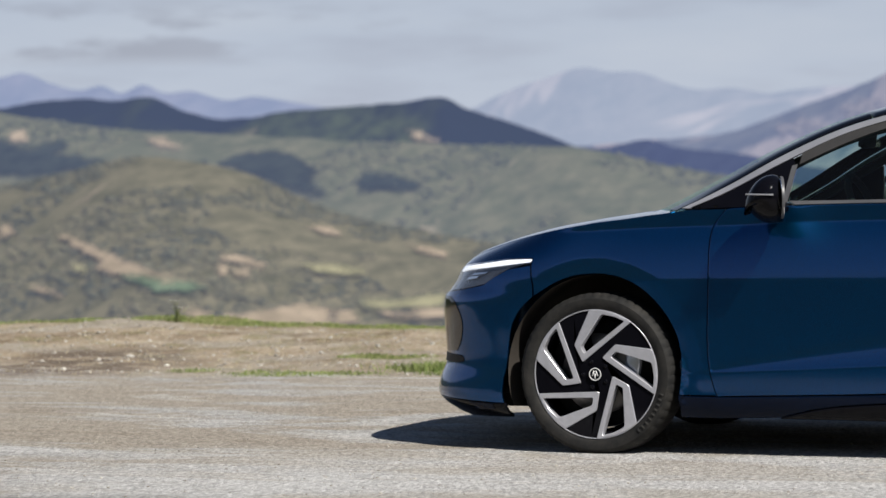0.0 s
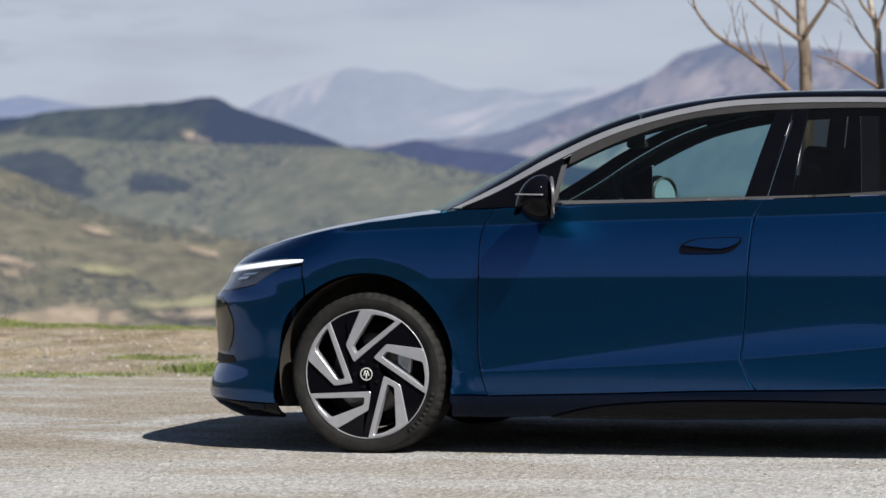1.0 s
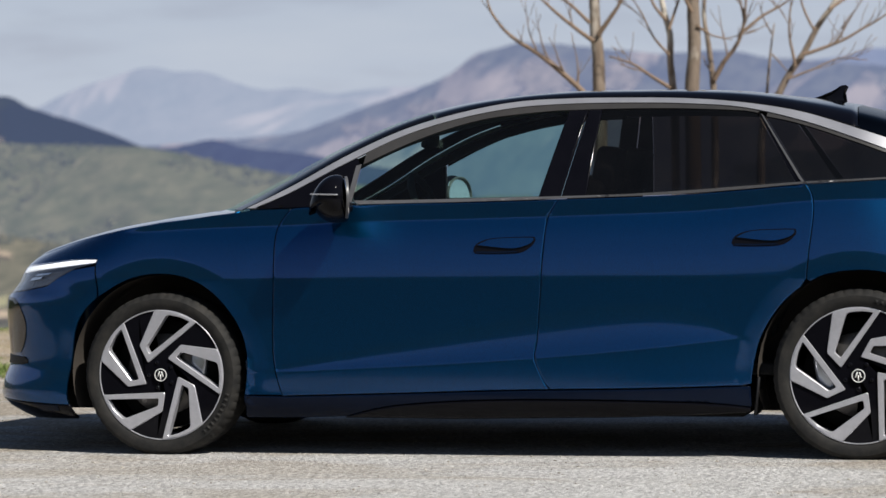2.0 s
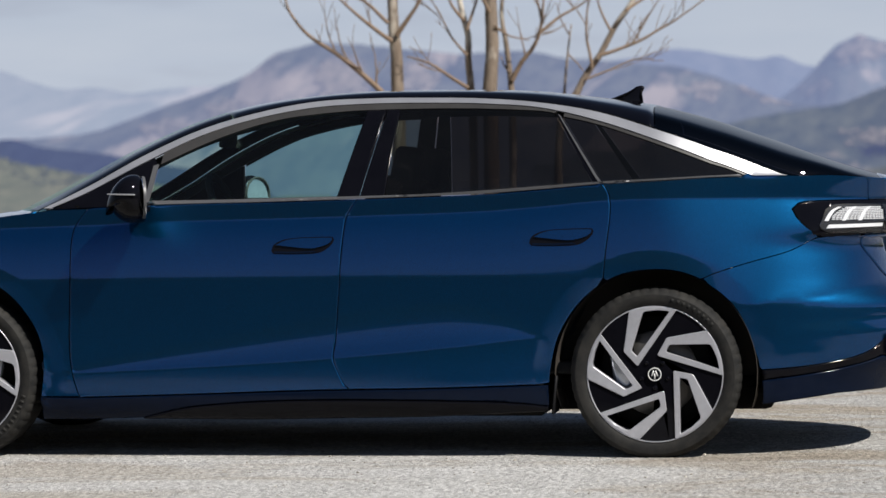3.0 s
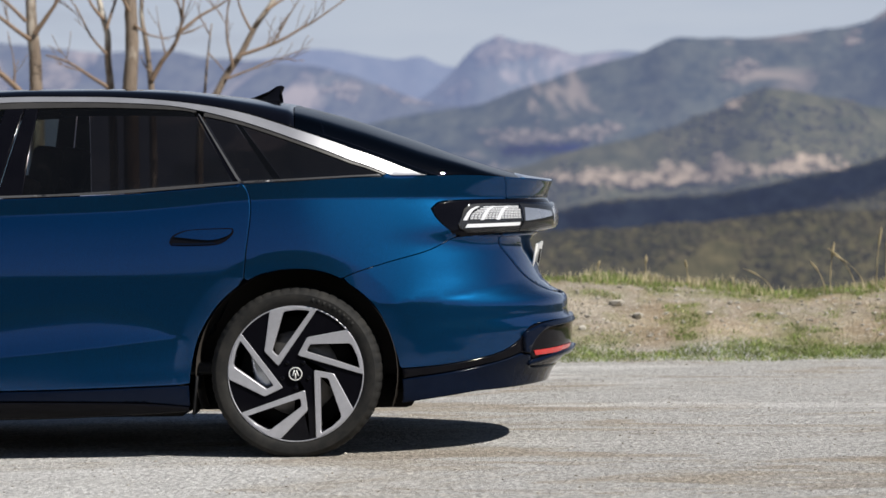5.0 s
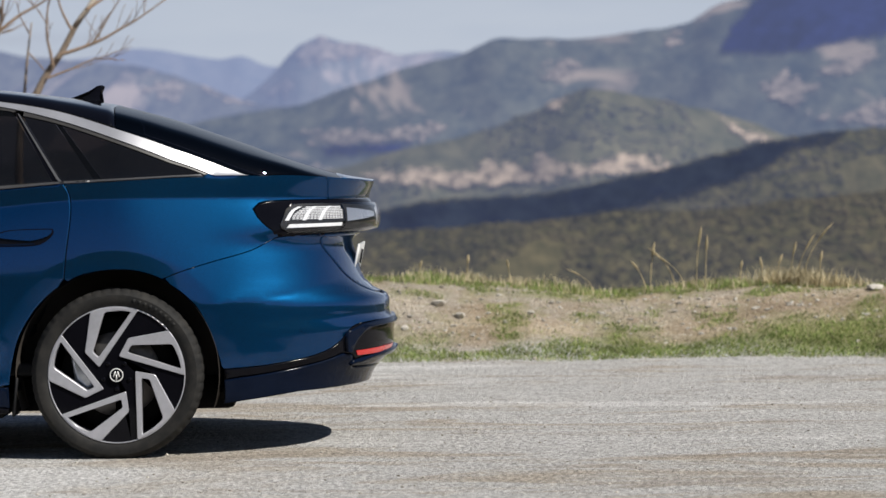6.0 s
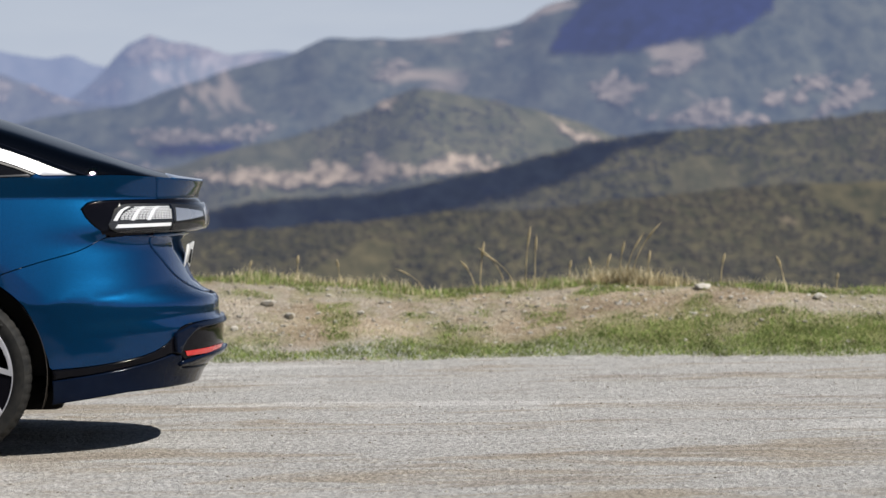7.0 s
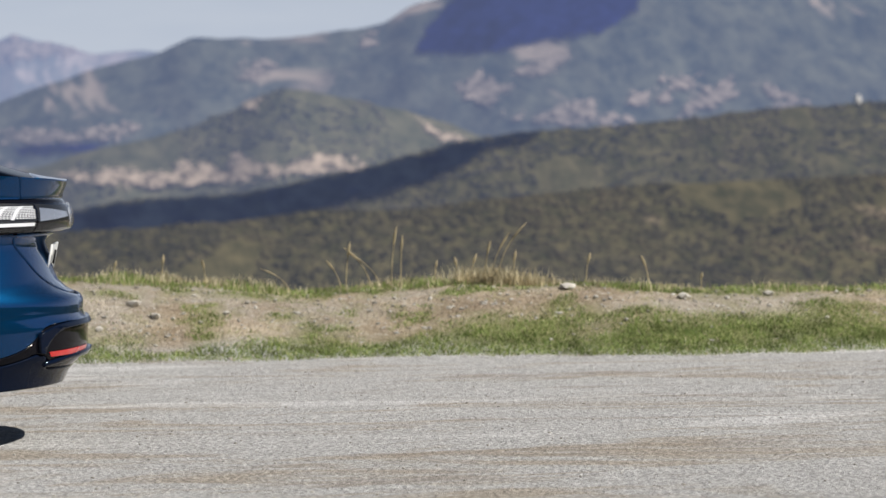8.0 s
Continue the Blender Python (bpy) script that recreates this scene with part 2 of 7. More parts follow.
def gravel():
    m = Mat("gravel_and_soil", (0.4, 0.38, 0.35), 0.9)
    m.b.inputs["Specular IOR Level"].default_value = 0.0
    here = m.at()
    fine = m.noise(55, 6, 0.75, here)
    mid = m.noise(6, 5, 0.65, here)
    speck = m.noise(170, 4, 0.8, here)
    pebble = m.n("TexVoronoi", Scale=42.0)
    m.link(here, pebble.inputs["Vector"])
    grit = m.n("TexVoronoi", Scale=75.0)
    m.link(m.at((1, 0.7, 1)), grit.inputs["Vector"])
    axis = m.n("SeparateXYZ")
    m.link(here, axis.inputs[0])
    dusty = m.n("MapRange", From_Min=6.0, From_Max=-2.5, To_Min=-0.03, To_Max=0.09)      # more dust towards the open end of the lot
    m.link(axis.outputs["X"], dusty.inputs["Value"])
    streak = m.math("ADD", m.noise(1.1, 8, 0.66, m.at((0.42, 1.1, 1.0)), 0.9), dusty.outputs["Result"])
    rut = m.noise(1.3, 8, 0.68, m.at((0.36, 1.5, 1.0)), 0.6)
    pale = m.noise(1.2, 8, 0.68, m.at((0.36, 1.2, 1.3)), 0.9)
    stone = m.mix(m.ramp(fine, (0.32, 0.0), (0.68, 1.0)), (0.26, 0.25, 0.24), (0.47, 0.46, 0.445))
    stone = m.mix(m.ramp(speck, (0.42, 0.0), (0.66, 0.8)), stone, (0.56, 0.55, 0.535))
    stone = m.mix(m.ramp(mid, (0.35, 0.35), (0.62, 0.0)), stone, (0.31, 0.295, 0.275))
    dust = m.mix(fine, (0.265, 0.228, 0.182), (0.40, 0.355, 0.295))
    g = m.mix(m.ramp(streak, (0.50, 0.0), (0.60, 0.9)), stone, dust)
    g = m.mix(m.ramp(rut, (0.56, 0.0), (0.64, 0.6)), g, (0.25, 0.21, 0.165))
    g = m.mix(m.ramp(pale, (0.34, 0.7), (0.44, 0.0)), g, (0.58, 0.57, 0.555))
    pale_lane = m.n("Attribute")
    pale_lane.attribute_name = "pale_lane"
    g = m.mix(m.math("MULTIPLY", pale_lane.outputs["Fac"], m.ramp(streak, (0.40, 0.75), (0.62, 0.35))), g, m.mix(fine, (0.47, 0.46, 0.445), (0.62, 0.61, 0.595)))
    g = m.mix(m.ramp(pebble.outputs["Distance"], (0.0, 0.5), (0.14, 0.0)), g, (0.50, 0.49, 0.475))
    g = m.mix(0.8, g, m.ramp(grit.outputs["Color"], (0.15, 0.70), (0.5, 1.05), (0.9, 1.5)), "MULTIPLY")
    soil_mask = m.n("Attribute")
    soil_mask.attribute_name = "soil"
    turf_mask = m.n("Attribute")
    turf_mask.attribute_name = "turf"
    scrape_mask = m.n("Attribute")
    scrape_mask.attribute_name = "scrape"
    earth = m.mix(m.ramp(m.noise(2.2, 6, 0.65, here), (0.35, 0.0), (0.68, 1.0)), (0.25, 0.19, 0.13), (0.53, 0.435, 0.325))
    earth = m.mix(m.ramp(m.noise(1.1, 5, 0.6, m.at((0.6, 1, 1))), (0.50, 0.0), (0.60, 0.6)), earth, (0.42, 0.385, 0.335))
    earth = m.mix(m.ramp(m.noise(30, 4, 0.7, here), (0.56, 0.0), (0.66, 0.8)), earth, (0.62, 0.565, 0.48))
    earth = m.mix(m.ramp(m.noise(26, 4, 0.7, m.at((1, 1.3, 1))), (0.32, 0.65), (0.42, 0.0)), earth, (0.17, 0.13, 0.09))
    earth = m.mix(m.ramp(m.noise(5, 5, 0.6, here), (0.54, 0.0), (0.64, 0.4)), earth, (0.20, 0.20, 0.08))
    earth = m.mix(turf_mask.outputs["Fac"], earth, m.mix(m.noise(9, 5, 0.7, here), (0.11, 0.135, 0.04), (0.29, 0.295, 0.12)))
    cut = m.math("MULTIPLY", scrape_mask.outputs["Fac"], m.ramp(m.noise(7, 5, 0.7, m.at((0.4, 1, 1))), (0.38, 0.0), (0.55, 1.0)))
    g = m.mix(cut, g, (0.185, 0.148, 0.12))
    earth = m.mix(cut, earth, (0.185, 0.148, 0.12))
    # unseen ground towards and behind the camera, darkened for the car's reflections
    scrub_mask = m.n("Attribute")
    scrub_mask.attribute_name = "scrub"
    dark_grit = m.mix(fine, (0.04, 0.04, 0.042), (0.075, 0.073, 0.07))
    dark_ground_mask = m.n("Attribute")
    dark_ground_mask.attribute_name = "dark_ground"
    scrub = m.mix(m.noise(1.3, 5, 0.6, here), (0.05, 0.055, 0.025), (0.11, 0.10, 0.05))
    m.color(m.mix(scrub_mask.outputs["Fac"], m.mix(dark_ground_mask.outputs["Fac"], m.mix(soil_mask.outputs["Fac"], g, earth), dark_grit), scrub))
    h = m.math("ADD", m.math("MULTIPLY", fine, 0.8), m.math("MULTIPLY", pebble.outputs["Distance"], -0.6))
    clods = m.math("MULTIPLY", m.math("MULTIPLY", m.noise(11, 6, 0.7, here), 3.0), soil_mask.outputs["Fac"])
    m.bump(m.math("ADD", h, clods), 0.9, 0.019)
    return m.m


GRAVEL = gravel()


def spread(near, far, fine, grow):
    """Places from the middle outwards: steps of fine within near, then growing."""
    out, p, step = [], 0.0, fine
    while p < far:
        out.append(p)
        if p > near:
            step *= grow
        p += step
    return out + [far]


def grassy(x, y, s):
    """How thickly grass grows on the bank, 0 to 1."""
    lush = fbm(x * 1.1, y * 1.6, 21, 3)
    if x > 1.5:
        limit = 0.36 + 0.50 * lush + 0.22 * ease(6.2, 7.6, x)
        g = max(1 - ease(0.55 * limit, 1.25 * limit, s), 0.8 * ease(0.06, 0.22, fbm(x * 3.0, y * 4.5, 33, 3)), 0.75 * ease(0.86, 1.0, s))
        return g * ease(-0.06, 0.04, s)
    g = 0.9 * ease(0.26, 0.40, fbm(x * 0.55, y * 1.3, 41, 3)) * (1 - ease(0.45, 0.6, s))
    for cx, cs, w, d in ((-2.6, .16, .50, .10), (-2.3, .05, .5, .06), (-3.6, .03, .55, .06), (-3.45, .36, .32, .05), (-4.4, .10, .16, .04), (-2.3, .40, .5, .06)):
        k = ((x - cx) / w) ** 2 + ((s - cs) / d) ** 2
        g = max(g, 1 - ease(0.6, 1.7, k + 1.6 * fbm(x * 3, y * 4, 8, 3)))
    return max(g, 0.8 * ease(0.97, 1.08, s)) * ease(-0.08, 0.0, s)


right, left = spread(14, 4900, 0.16, 1.18), spread(12, 4900, 0.16, 1.18)
xs = [1.5 - v for v in reversed(left[1:])] + [1.5 + v for v in right]
ys = [2.0 - v for v in reversed(spread(9, 4900, 0.16, 1.2)[1:])] + [2.0 + v for v in spread(10, 4900, 0.13, 1.16)]
verts, soil, scrub, dark_ground, turf_at, scrape, pale_lane = [], [], [], [], [], [], []
for y in ys:
    for x in xs:
        verts.append((x, y, ground_height(x, y)))
        s = (y - table(BANK_FOOT, x)) / table(BANK_DEPTH, x)
        soil.append(min(1.0, max(0.0, ease(-0.05, 0.3, s + 0.35 * fbm(x * 0.9, y * 1.6, 2)))))
        turf_at.append(0.85 * grassy(x, y, s) if -0.2 < s < 1.6 and -12 < x < 13 else 0.0)
        scrape.append(1 - ease(0.3, 1.3, ((x + 5.4) / .75) ** 2 + ((y - 5.2) / 1.0) ** 2))
        pale_lane.append(ease(-2.6, -1.0, x) * (1 - ease(2.6, 4.6, x)) * (1 - ease(-0.5, 0.4, y + 0.5 * fbm(x * 0.8, y * 2, 12))))      # paler strip along the car's near side
        dark_ground.append(ease(2.1, 2.7, -y + 0.6 * fbm(x * 0.5, y * 0.5, 6)))       # unseen dark ground, added so that the car's flank reflects dark
        # unseen scrub behind the camera, added dark for the same reflections
        scrub.append(ease(15, 18, -y + fbm(x * 0.3, y * 0.3, 6)))
nx = len(xs)
faces = [(j * nx + i, j * nx + i + 1, (j + 1) * nx + i + 1, (j + 1) * nx + i) for j in range(len(ys) - 1) for i in range(nx - 1)]
ground = mesh_object("ground", verts, faces, GRAVEL)
ground.data.attributes.new("soil", "FLOAT", "POINT").data.foreach_set("value", soil)
ground.data.attributes.new("scrub", "FLOAT", "POINT").data.foreach_set("value", scrub)
ground.data.attributes.new("turf", "FLOAT", "POINT").data.foreach_set("value", turf_at)
ground.data.attributes.new("scrape", "FLOAT", "POINT").data.foreach_set("value", scrape)
ground.data.attributes.new("pale_lane", "FLOAT", "POINT").data.foreach_set("value", pale_lane)
ground.data.attributes.new("dark_ground", "FLOAT", "POINT").data.foreach_set("value", dark_ground)
tagged(ground, "pale gravel lot with dusty tracks and an earth bank", "ground", kind="structure")


# ---------------------------------------------------------------- hills and mountains
def hill_material(name, dark, light, bare, bare_at, air, scale, wood=None, wood_at=0.55, ragged=0.0):
    """Scrub and woods with bare patches; air is haze, the light scattered between it and the eye, put on as a glow."""
    m = Mat(name, light, 1.0)
    m.b.inputs["Specular IOR Level"].default_value = 0.0
    here = m.at((1, 0.22, 1.0))
    bush = m.noise(scale, 7, 0.75, here)
    patch = m.noise(scale * 0.16, 5, 0.6, here, 0.6)
    c = m.mix(m.ramp(bush, (0.38, 0.0), (0.62, 1.0)), dark, light)
    if wood:
        c = m.mix(m.ramp(m.noise(scale * 0.07, 4, 0.5, here), (wood_at, 0.0), (wood_at + 0.04, 1.0)), c, wood)
    c = m.mix(m.ramp(patch, (bare_at, 0.0), (bare_at + 0.05, 1.0)), c, bare)
    m.color(c)
    # haze laid over the surface colour as emission
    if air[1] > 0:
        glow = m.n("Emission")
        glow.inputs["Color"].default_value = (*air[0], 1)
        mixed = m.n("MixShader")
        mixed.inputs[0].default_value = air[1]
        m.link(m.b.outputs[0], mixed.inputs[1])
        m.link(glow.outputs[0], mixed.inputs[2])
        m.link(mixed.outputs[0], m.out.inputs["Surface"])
    if ragged:                      # a patch thins out into the scrub round it
        cover = m.n("Attribute")
        cover.attribute_name = "cover"
        tufts = m.math("MULTIPLY", m.math("SUBTRACT", bush, 0.5), 0.35 * ragged)
        seen = m.ramp(m.math("ADD", m.math("ADD", cover.outputs["Fac"], 0.5), tufts), (0.46, 0.0), (0.57, 1.0))
        bare_air = m.n("BsdfTransparent")
        over = m.n("MixShader")
        m.link(seen, over.inputs[0])
        m.link(bare_air.outputs[0], over.inputs[1])
        m.link(mixed.outputs[0], over.inputs[2])
        m.link(over.outputs[0], m.out.inputs["Surface"])
    return m.m


def ridge_point(crest, distance, depth, foot, az, s, relief, seed):
    """A place on a hillside: az degrees round the lot, s from the crest (0) down to the foot (1); negative s is behind the crest."""
    d = distance - depth * s
    top = math.tan(radians(table(crest, az))) * distance
    fall = s ** 1.15 if s > 0 else -0.9 * s
    z = top + (foot - top) * fall
    a = radians(az)
    x, y = d * math.sin(a), d * math.cos(a)
    k = 3.5 / depth
    bulge = fbm(x * k, y * k, seed, 5) * relief * min(1.0, abs(s) * 3.0)
    crags = fbm(x * k * 6, y * k * 6, seed + 5, 3) * relief * 0.10
    return (x + EYE[0], y + EYE[1], z + EYE[2] + bulge + crags)


def ridge(name, label, crest, distance, depth, foot, relief, material, seed, cat="hill", step=0.06, rows=44):
    a0, a1 = crest[0][0] - 1.5, crest[-1][0] + 1.5
    n = int((a1 - a0) / step)
    ss = [-0.5, -0.2] + [(j / rows) ** 1.15 for j in range(rows + 1)]
    verts = [ridge_point(crest, distance, depth, foot, a0 + (a1 - a0) * i / n, s, relief, seed) for s in ss for i in range(n + 1)]
    faces = [(j * (n + 1) + i, (j + 1) * (n + 1) + i, (j + 1) * (n + 1) + i + 1, j * (n + 1) + i + 1) for j in range(len(ss) - 1) for i in range(n)]
    return tagged(mesh_object(name, verts, faces, material), label, cat, kind="structure")


# haze colour that hills, patches and bushes give off
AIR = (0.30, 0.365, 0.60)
FAR_LEFT = [(-33, 2.1), (-30.42, 2.37), (-29.93, 2.45), (-29.44, 2.25), (-28.89, 2.11), (-28.45, 2.19), (-28.07, 2.05), (-27.63, 2.21), (-27.24, 2.04), (-26.69, 2.07),
            (-26.03, 1.89), (-25.47, 1.95), (-24.70, 1.83), (-24.14, 1.73), (-22, 1.5)]
DARK_HILL = [(-33, 1.6), (-30.43, 1.77), (-29.77, 1.88), (-28.78, 1.95), (-28.24, 1.89), (-27.52, 1.96), (-27.03, 1.76), (-26.48, 1.59), (-25.81, 1.51), (-24.92, 1.65),
             (-23.81, 1.73), (-22.92, 1.77), (-22.36, 1.84), (-21.80, 1.89), (-21.36, 1.69), (-20.81, 1.50), (-20.25, 1.32), (-19.37, 0.98), (-18.48, 0.60), (-16, 0.1)]
GREEN_HILL = [(-33, 1.9), (-30.43, 1.69), (-29.34, 1.51), (-28.24, 1.36), (-27.14, 1.27), (-25.48, 1.19), (-23.82, 1.08), (-22.15, 0.98), (-20.48, 0.93), (-19.25, 0.89),
              (-18.26, 0.71), (-17.15, 0.45), (-16.05, 0.26), (-13, -0.2)]
NEAR_LEFT = [(-33, 0.1), (-30.45, 0.26), (-29.36, 0.44), (-28.47, 0.67), (-27.59, 0.79), (-26.60, 0.68), (-25.50, 0.39), (-24.72, 0.01), (-23.84, -0.37), (-22.73, -0.63), (-21.06, -0.98), (-18, -1.5)]
PALE_MOUNTAIN = [(-23, 1.2), (-21.25, 1.64), (-20.69, 1.91), (-20.13, 2.12), (-19.68, 2.26), (-19.01, 2.44), (-18.46, 2.35), (-17.90, 2.33), (-17.24, 2.10), (-16.69, 1.96), (-16.03, 2.00),
                 (-15.48, 1.88), (-14.71, 1.95), (-13.83, 2.00), (-11, 2.0)]
ROCK_MOUNTAIN = [(-22.58, 0.6), (-20.48, 0.80), (-18.34, 0.95), (-17.26, 1.02), (-16.18, 1.11), (-15.08, 1.49), (-13.97, 1.86), (-13.09, 2.24), (-12.53, 2.62), (-11.97, 2.76), (-11.53, 2.84),
                 (-10.86, 2.77), (-9.98, 2.67), (-8.98, 2.58), (-7.75, 2.60), (-6.64, 2.44), (-5.64, 2.36), (-4.75, 2.26), (-3.98, 2.06), (-3.32, 1.83), (-2.66, 1.56), (-1.88, 1.42), (-1.23, 1.29), (0.41, 0.83), (3, 0.2)]
FAR_RANGE = [(-8, 2.2), (-6.20, 2.37), (-5.31, 2.47), (-4.97, 2.58), (-4.42, 2.59), (-3.75, 2.47), (-3.09, 2.38), (-2.65, 2.43), (-2.21, 2.25), (-1.77, 2.19), (0, 2.0), (3, 1.8)]
PEAK = [(-4, 0.9), (-3.10, 1.33), (-2.43, 1.76), (-1.99, 2.15), (-1.74, 2.44), (-1.52, 2.64), (-1.30, 2.73), (-1.10, 2.82), (-0.92, 2.76), (-0.66, 2.68), (-0.36, 2.64), (0.0, 2.55), (0.43, 2.42), (1.17, 2.48), (1.96, 2.42), (4, 2.2)]
BIG_MOUNTAIN = [(-6, 0.7), (-4.64, 0.94), (-3.03, 1.25), (-1.40, 1.51), (-0.30, 1.88), (0.80, 2.20), (1.69, 2.42), (2.35, 2.71), (3.02, 2.72), (3.79, 2.67), (5.24, 2.82), (6.13, 2.97), (6.58, 3.24),
                (7.25, 3.46), (8.59, 4.04), (10.82, 4.67), (13.03, 4.40), (15.96, 3.89), (22, 3.0)]
CLIFF_HILL = [(-7, -0.1), (-5.19, 0.02), (-2.51, 0.04), (-0.88, 0.18), (0.22, 0.50), (1.88, 0.86), (2.99, 1.24), (3.78, 1.62), (4.22, 1.70), (4.78, 1.60), (5.66, 1.45), (6.55, 1.19), (7.44, 0.96), (7.99, 0.73), (8.55, 0.61), (11, 0.2)]
WOODED_HILL = [(-8, -0.9), (-4.68, -0.80), (-1.44, -0.75), (-0.01, -0.66), (0.76, -0.50), (1.86, -0.43), (3.19, -0.37), (4.08, -0.22), (5.20, -0.01), (6.31, 0.25), (7.43, 0.57), (8.33, 0.69), (9.33, 0.79),
               (10.22, 0.86), (11.88, 0.98), (13.54, 1.14), (15.19, 1.24), (15.93, 1.29), (20, 1.5)]
OLIVE_SLOPE = [(-8, -1.3), (-4.68, -1.18), (-1.44, -1.08), (-0.02, -1.05), (1.85, -0.97), (4.07, -0.83), (4.74, -0.73), (6.30, -0.72), (8.53, -0.51), (10.76, -0.32), (12.97, -0.24), (15.91, -0.17), (20, 0.0)]
SHADE_HILL = [(-19.6, 0.75), (-19.25, 0.86), (-18.59, 0.86), (-18.25, 0.93), (-17.70, 1.00), (-17.15, 0.83), (-16.04, 0.71), (-14.94, 0.49), (-13, 0.1), (-12, -0.8)]

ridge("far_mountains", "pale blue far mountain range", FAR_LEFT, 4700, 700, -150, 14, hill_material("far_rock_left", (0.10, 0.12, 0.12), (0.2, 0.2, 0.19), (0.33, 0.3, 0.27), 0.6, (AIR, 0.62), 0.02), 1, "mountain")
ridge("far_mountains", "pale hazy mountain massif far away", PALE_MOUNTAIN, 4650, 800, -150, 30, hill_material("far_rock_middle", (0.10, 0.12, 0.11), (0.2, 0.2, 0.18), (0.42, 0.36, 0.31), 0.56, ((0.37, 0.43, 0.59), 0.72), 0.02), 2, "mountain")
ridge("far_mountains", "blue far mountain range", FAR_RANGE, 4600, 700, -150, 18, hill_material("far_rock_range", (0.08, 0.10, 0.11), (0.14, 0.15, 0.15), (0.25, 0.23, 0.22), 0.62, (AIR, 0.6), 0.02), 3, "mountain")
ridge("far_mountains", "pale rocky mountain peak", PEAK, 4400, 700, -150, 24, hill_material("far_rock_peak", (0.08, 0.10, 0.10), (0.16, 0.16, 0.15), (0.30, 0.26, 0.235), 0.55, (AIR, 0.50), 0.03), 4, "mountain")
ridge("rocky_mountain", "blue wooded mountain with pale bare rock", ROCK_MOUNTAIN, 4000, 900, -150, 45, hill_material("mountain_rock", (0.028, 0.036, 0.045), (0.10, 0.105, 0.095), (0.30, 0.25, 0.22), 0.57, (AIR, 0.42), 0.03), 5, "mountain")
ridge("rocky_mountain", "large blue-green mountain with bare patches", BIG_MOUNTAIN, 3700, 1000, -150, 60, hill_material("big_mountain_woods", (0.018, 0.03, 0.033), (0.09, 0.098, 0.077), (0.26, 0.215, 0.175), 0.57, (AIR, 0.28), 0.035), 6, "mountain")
# The next two hills have cloud shade mixed into their wood colours.
ridge("cloud_shaded_hill", "pine-covered hill coloured dark for cloud shade", DARK_HILL, 3200, 500, -150, 30, hill_material("shaded_pine_woods", (0.012, 0.02, 0.028), (0.05, 0.066, 0.045), (0.17, 0.15, 0.11), 0.64, (AIR, 0.15), 0.04, (0.010, 0.018, 0.036), 0.45), 7)
ridge("cloud_shaded_hill", "low wooded hill coloured dark blue for cloud shade", SHADE_HILL, 3300, 500, -150, 20, hill_material("shaded_valley_woods", (0.008, 0.014, 0.05), (0.02, 0.03, 0.07), (0.12, 0.12, 0.1), 0.7, (AIR, 0.22), 0.04), 8)
ridge("green_hill", "broad scrub-green hill with dark woods and painted cloud shade", GREEN_HILL, 2700, 700, -150, 35, hill_material("green_scrub", (0.068, 0.078, 0.042), (0.138, 0.134, 0.082), (0.28, 0.235, 0.17), 0.66, (AIR, 0.19), 0.06), 9)
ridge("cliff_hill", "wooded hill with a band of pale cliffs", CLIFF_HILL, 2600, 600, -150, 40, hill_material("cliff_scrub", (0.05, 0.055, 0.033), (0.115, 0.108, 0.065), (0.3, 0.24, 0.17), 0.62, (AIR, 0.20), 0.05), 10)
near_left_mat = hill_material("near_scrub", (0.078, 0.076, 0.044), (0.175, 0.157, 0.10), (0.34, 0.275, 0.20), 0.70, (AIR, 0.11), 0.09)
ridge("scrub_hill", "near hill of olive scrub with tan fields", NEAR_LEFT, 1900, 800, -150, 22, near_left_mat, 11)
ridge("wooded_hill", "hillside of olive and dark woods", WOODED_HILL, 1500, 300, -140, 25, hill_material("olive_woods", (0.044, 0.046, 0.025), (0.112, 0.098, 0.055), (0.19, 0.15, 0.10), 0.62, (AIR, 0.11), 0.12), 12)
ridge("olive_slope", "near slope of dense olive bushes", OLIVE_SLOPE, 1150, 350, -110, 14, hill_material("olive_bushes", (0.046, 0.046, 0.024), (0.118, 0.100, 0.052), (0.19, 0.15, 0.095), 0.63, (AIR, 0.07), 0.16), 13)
# The land goes on round the back and sides.
AROUND = [(26, 1.6), (40, 3.0), (70, 4.5), (100, 6.0), (140, 5.0), (180, 4.6), (220, 4.8), (260, 4.2), (300, 3.0), (318, 1.5), (322, 1.2)]
ridge("surrounding_hills", "wooded hills round the lot", AROUND, 900, 500, -20, 20, hill_material("surrounding_woods", (0.018, 0.025, 0.012), (0.05, 0.055, 0.028), (0.18, 0.15, 0.1), 0.68, (AIR, 0.02), 0.05), 14, step=1.2, rows=16)


# Bare rock, fields, dark woods and painted cloud shade that lie on the slopes.
def signed_distance(outline, a, e):
    """Degrees from a patch's outline, more than 0 inside."""
    best, inside = 9.0, False
    for (x0, y0), (x1, y1) in zip(outline, outline[1:] + outline[:1]):
        t = max(0, min(1, ((a - x0) * (x1 - x0) + (e - y0) * (y1 - y0)) / ((x1 - x0) ** 2 + (y1 - y0) ** 2)))
        best = min(best, math.hypot(a - x0 - t * (x1 - x0), e - y0 - t * (y1 - y0)))
        if (y0 > e) != (y1 > e) and a < (x1 - x0) * (e - y0) / (y1 - y0) + x0:
            inside = not inside
    return best if inside else -best


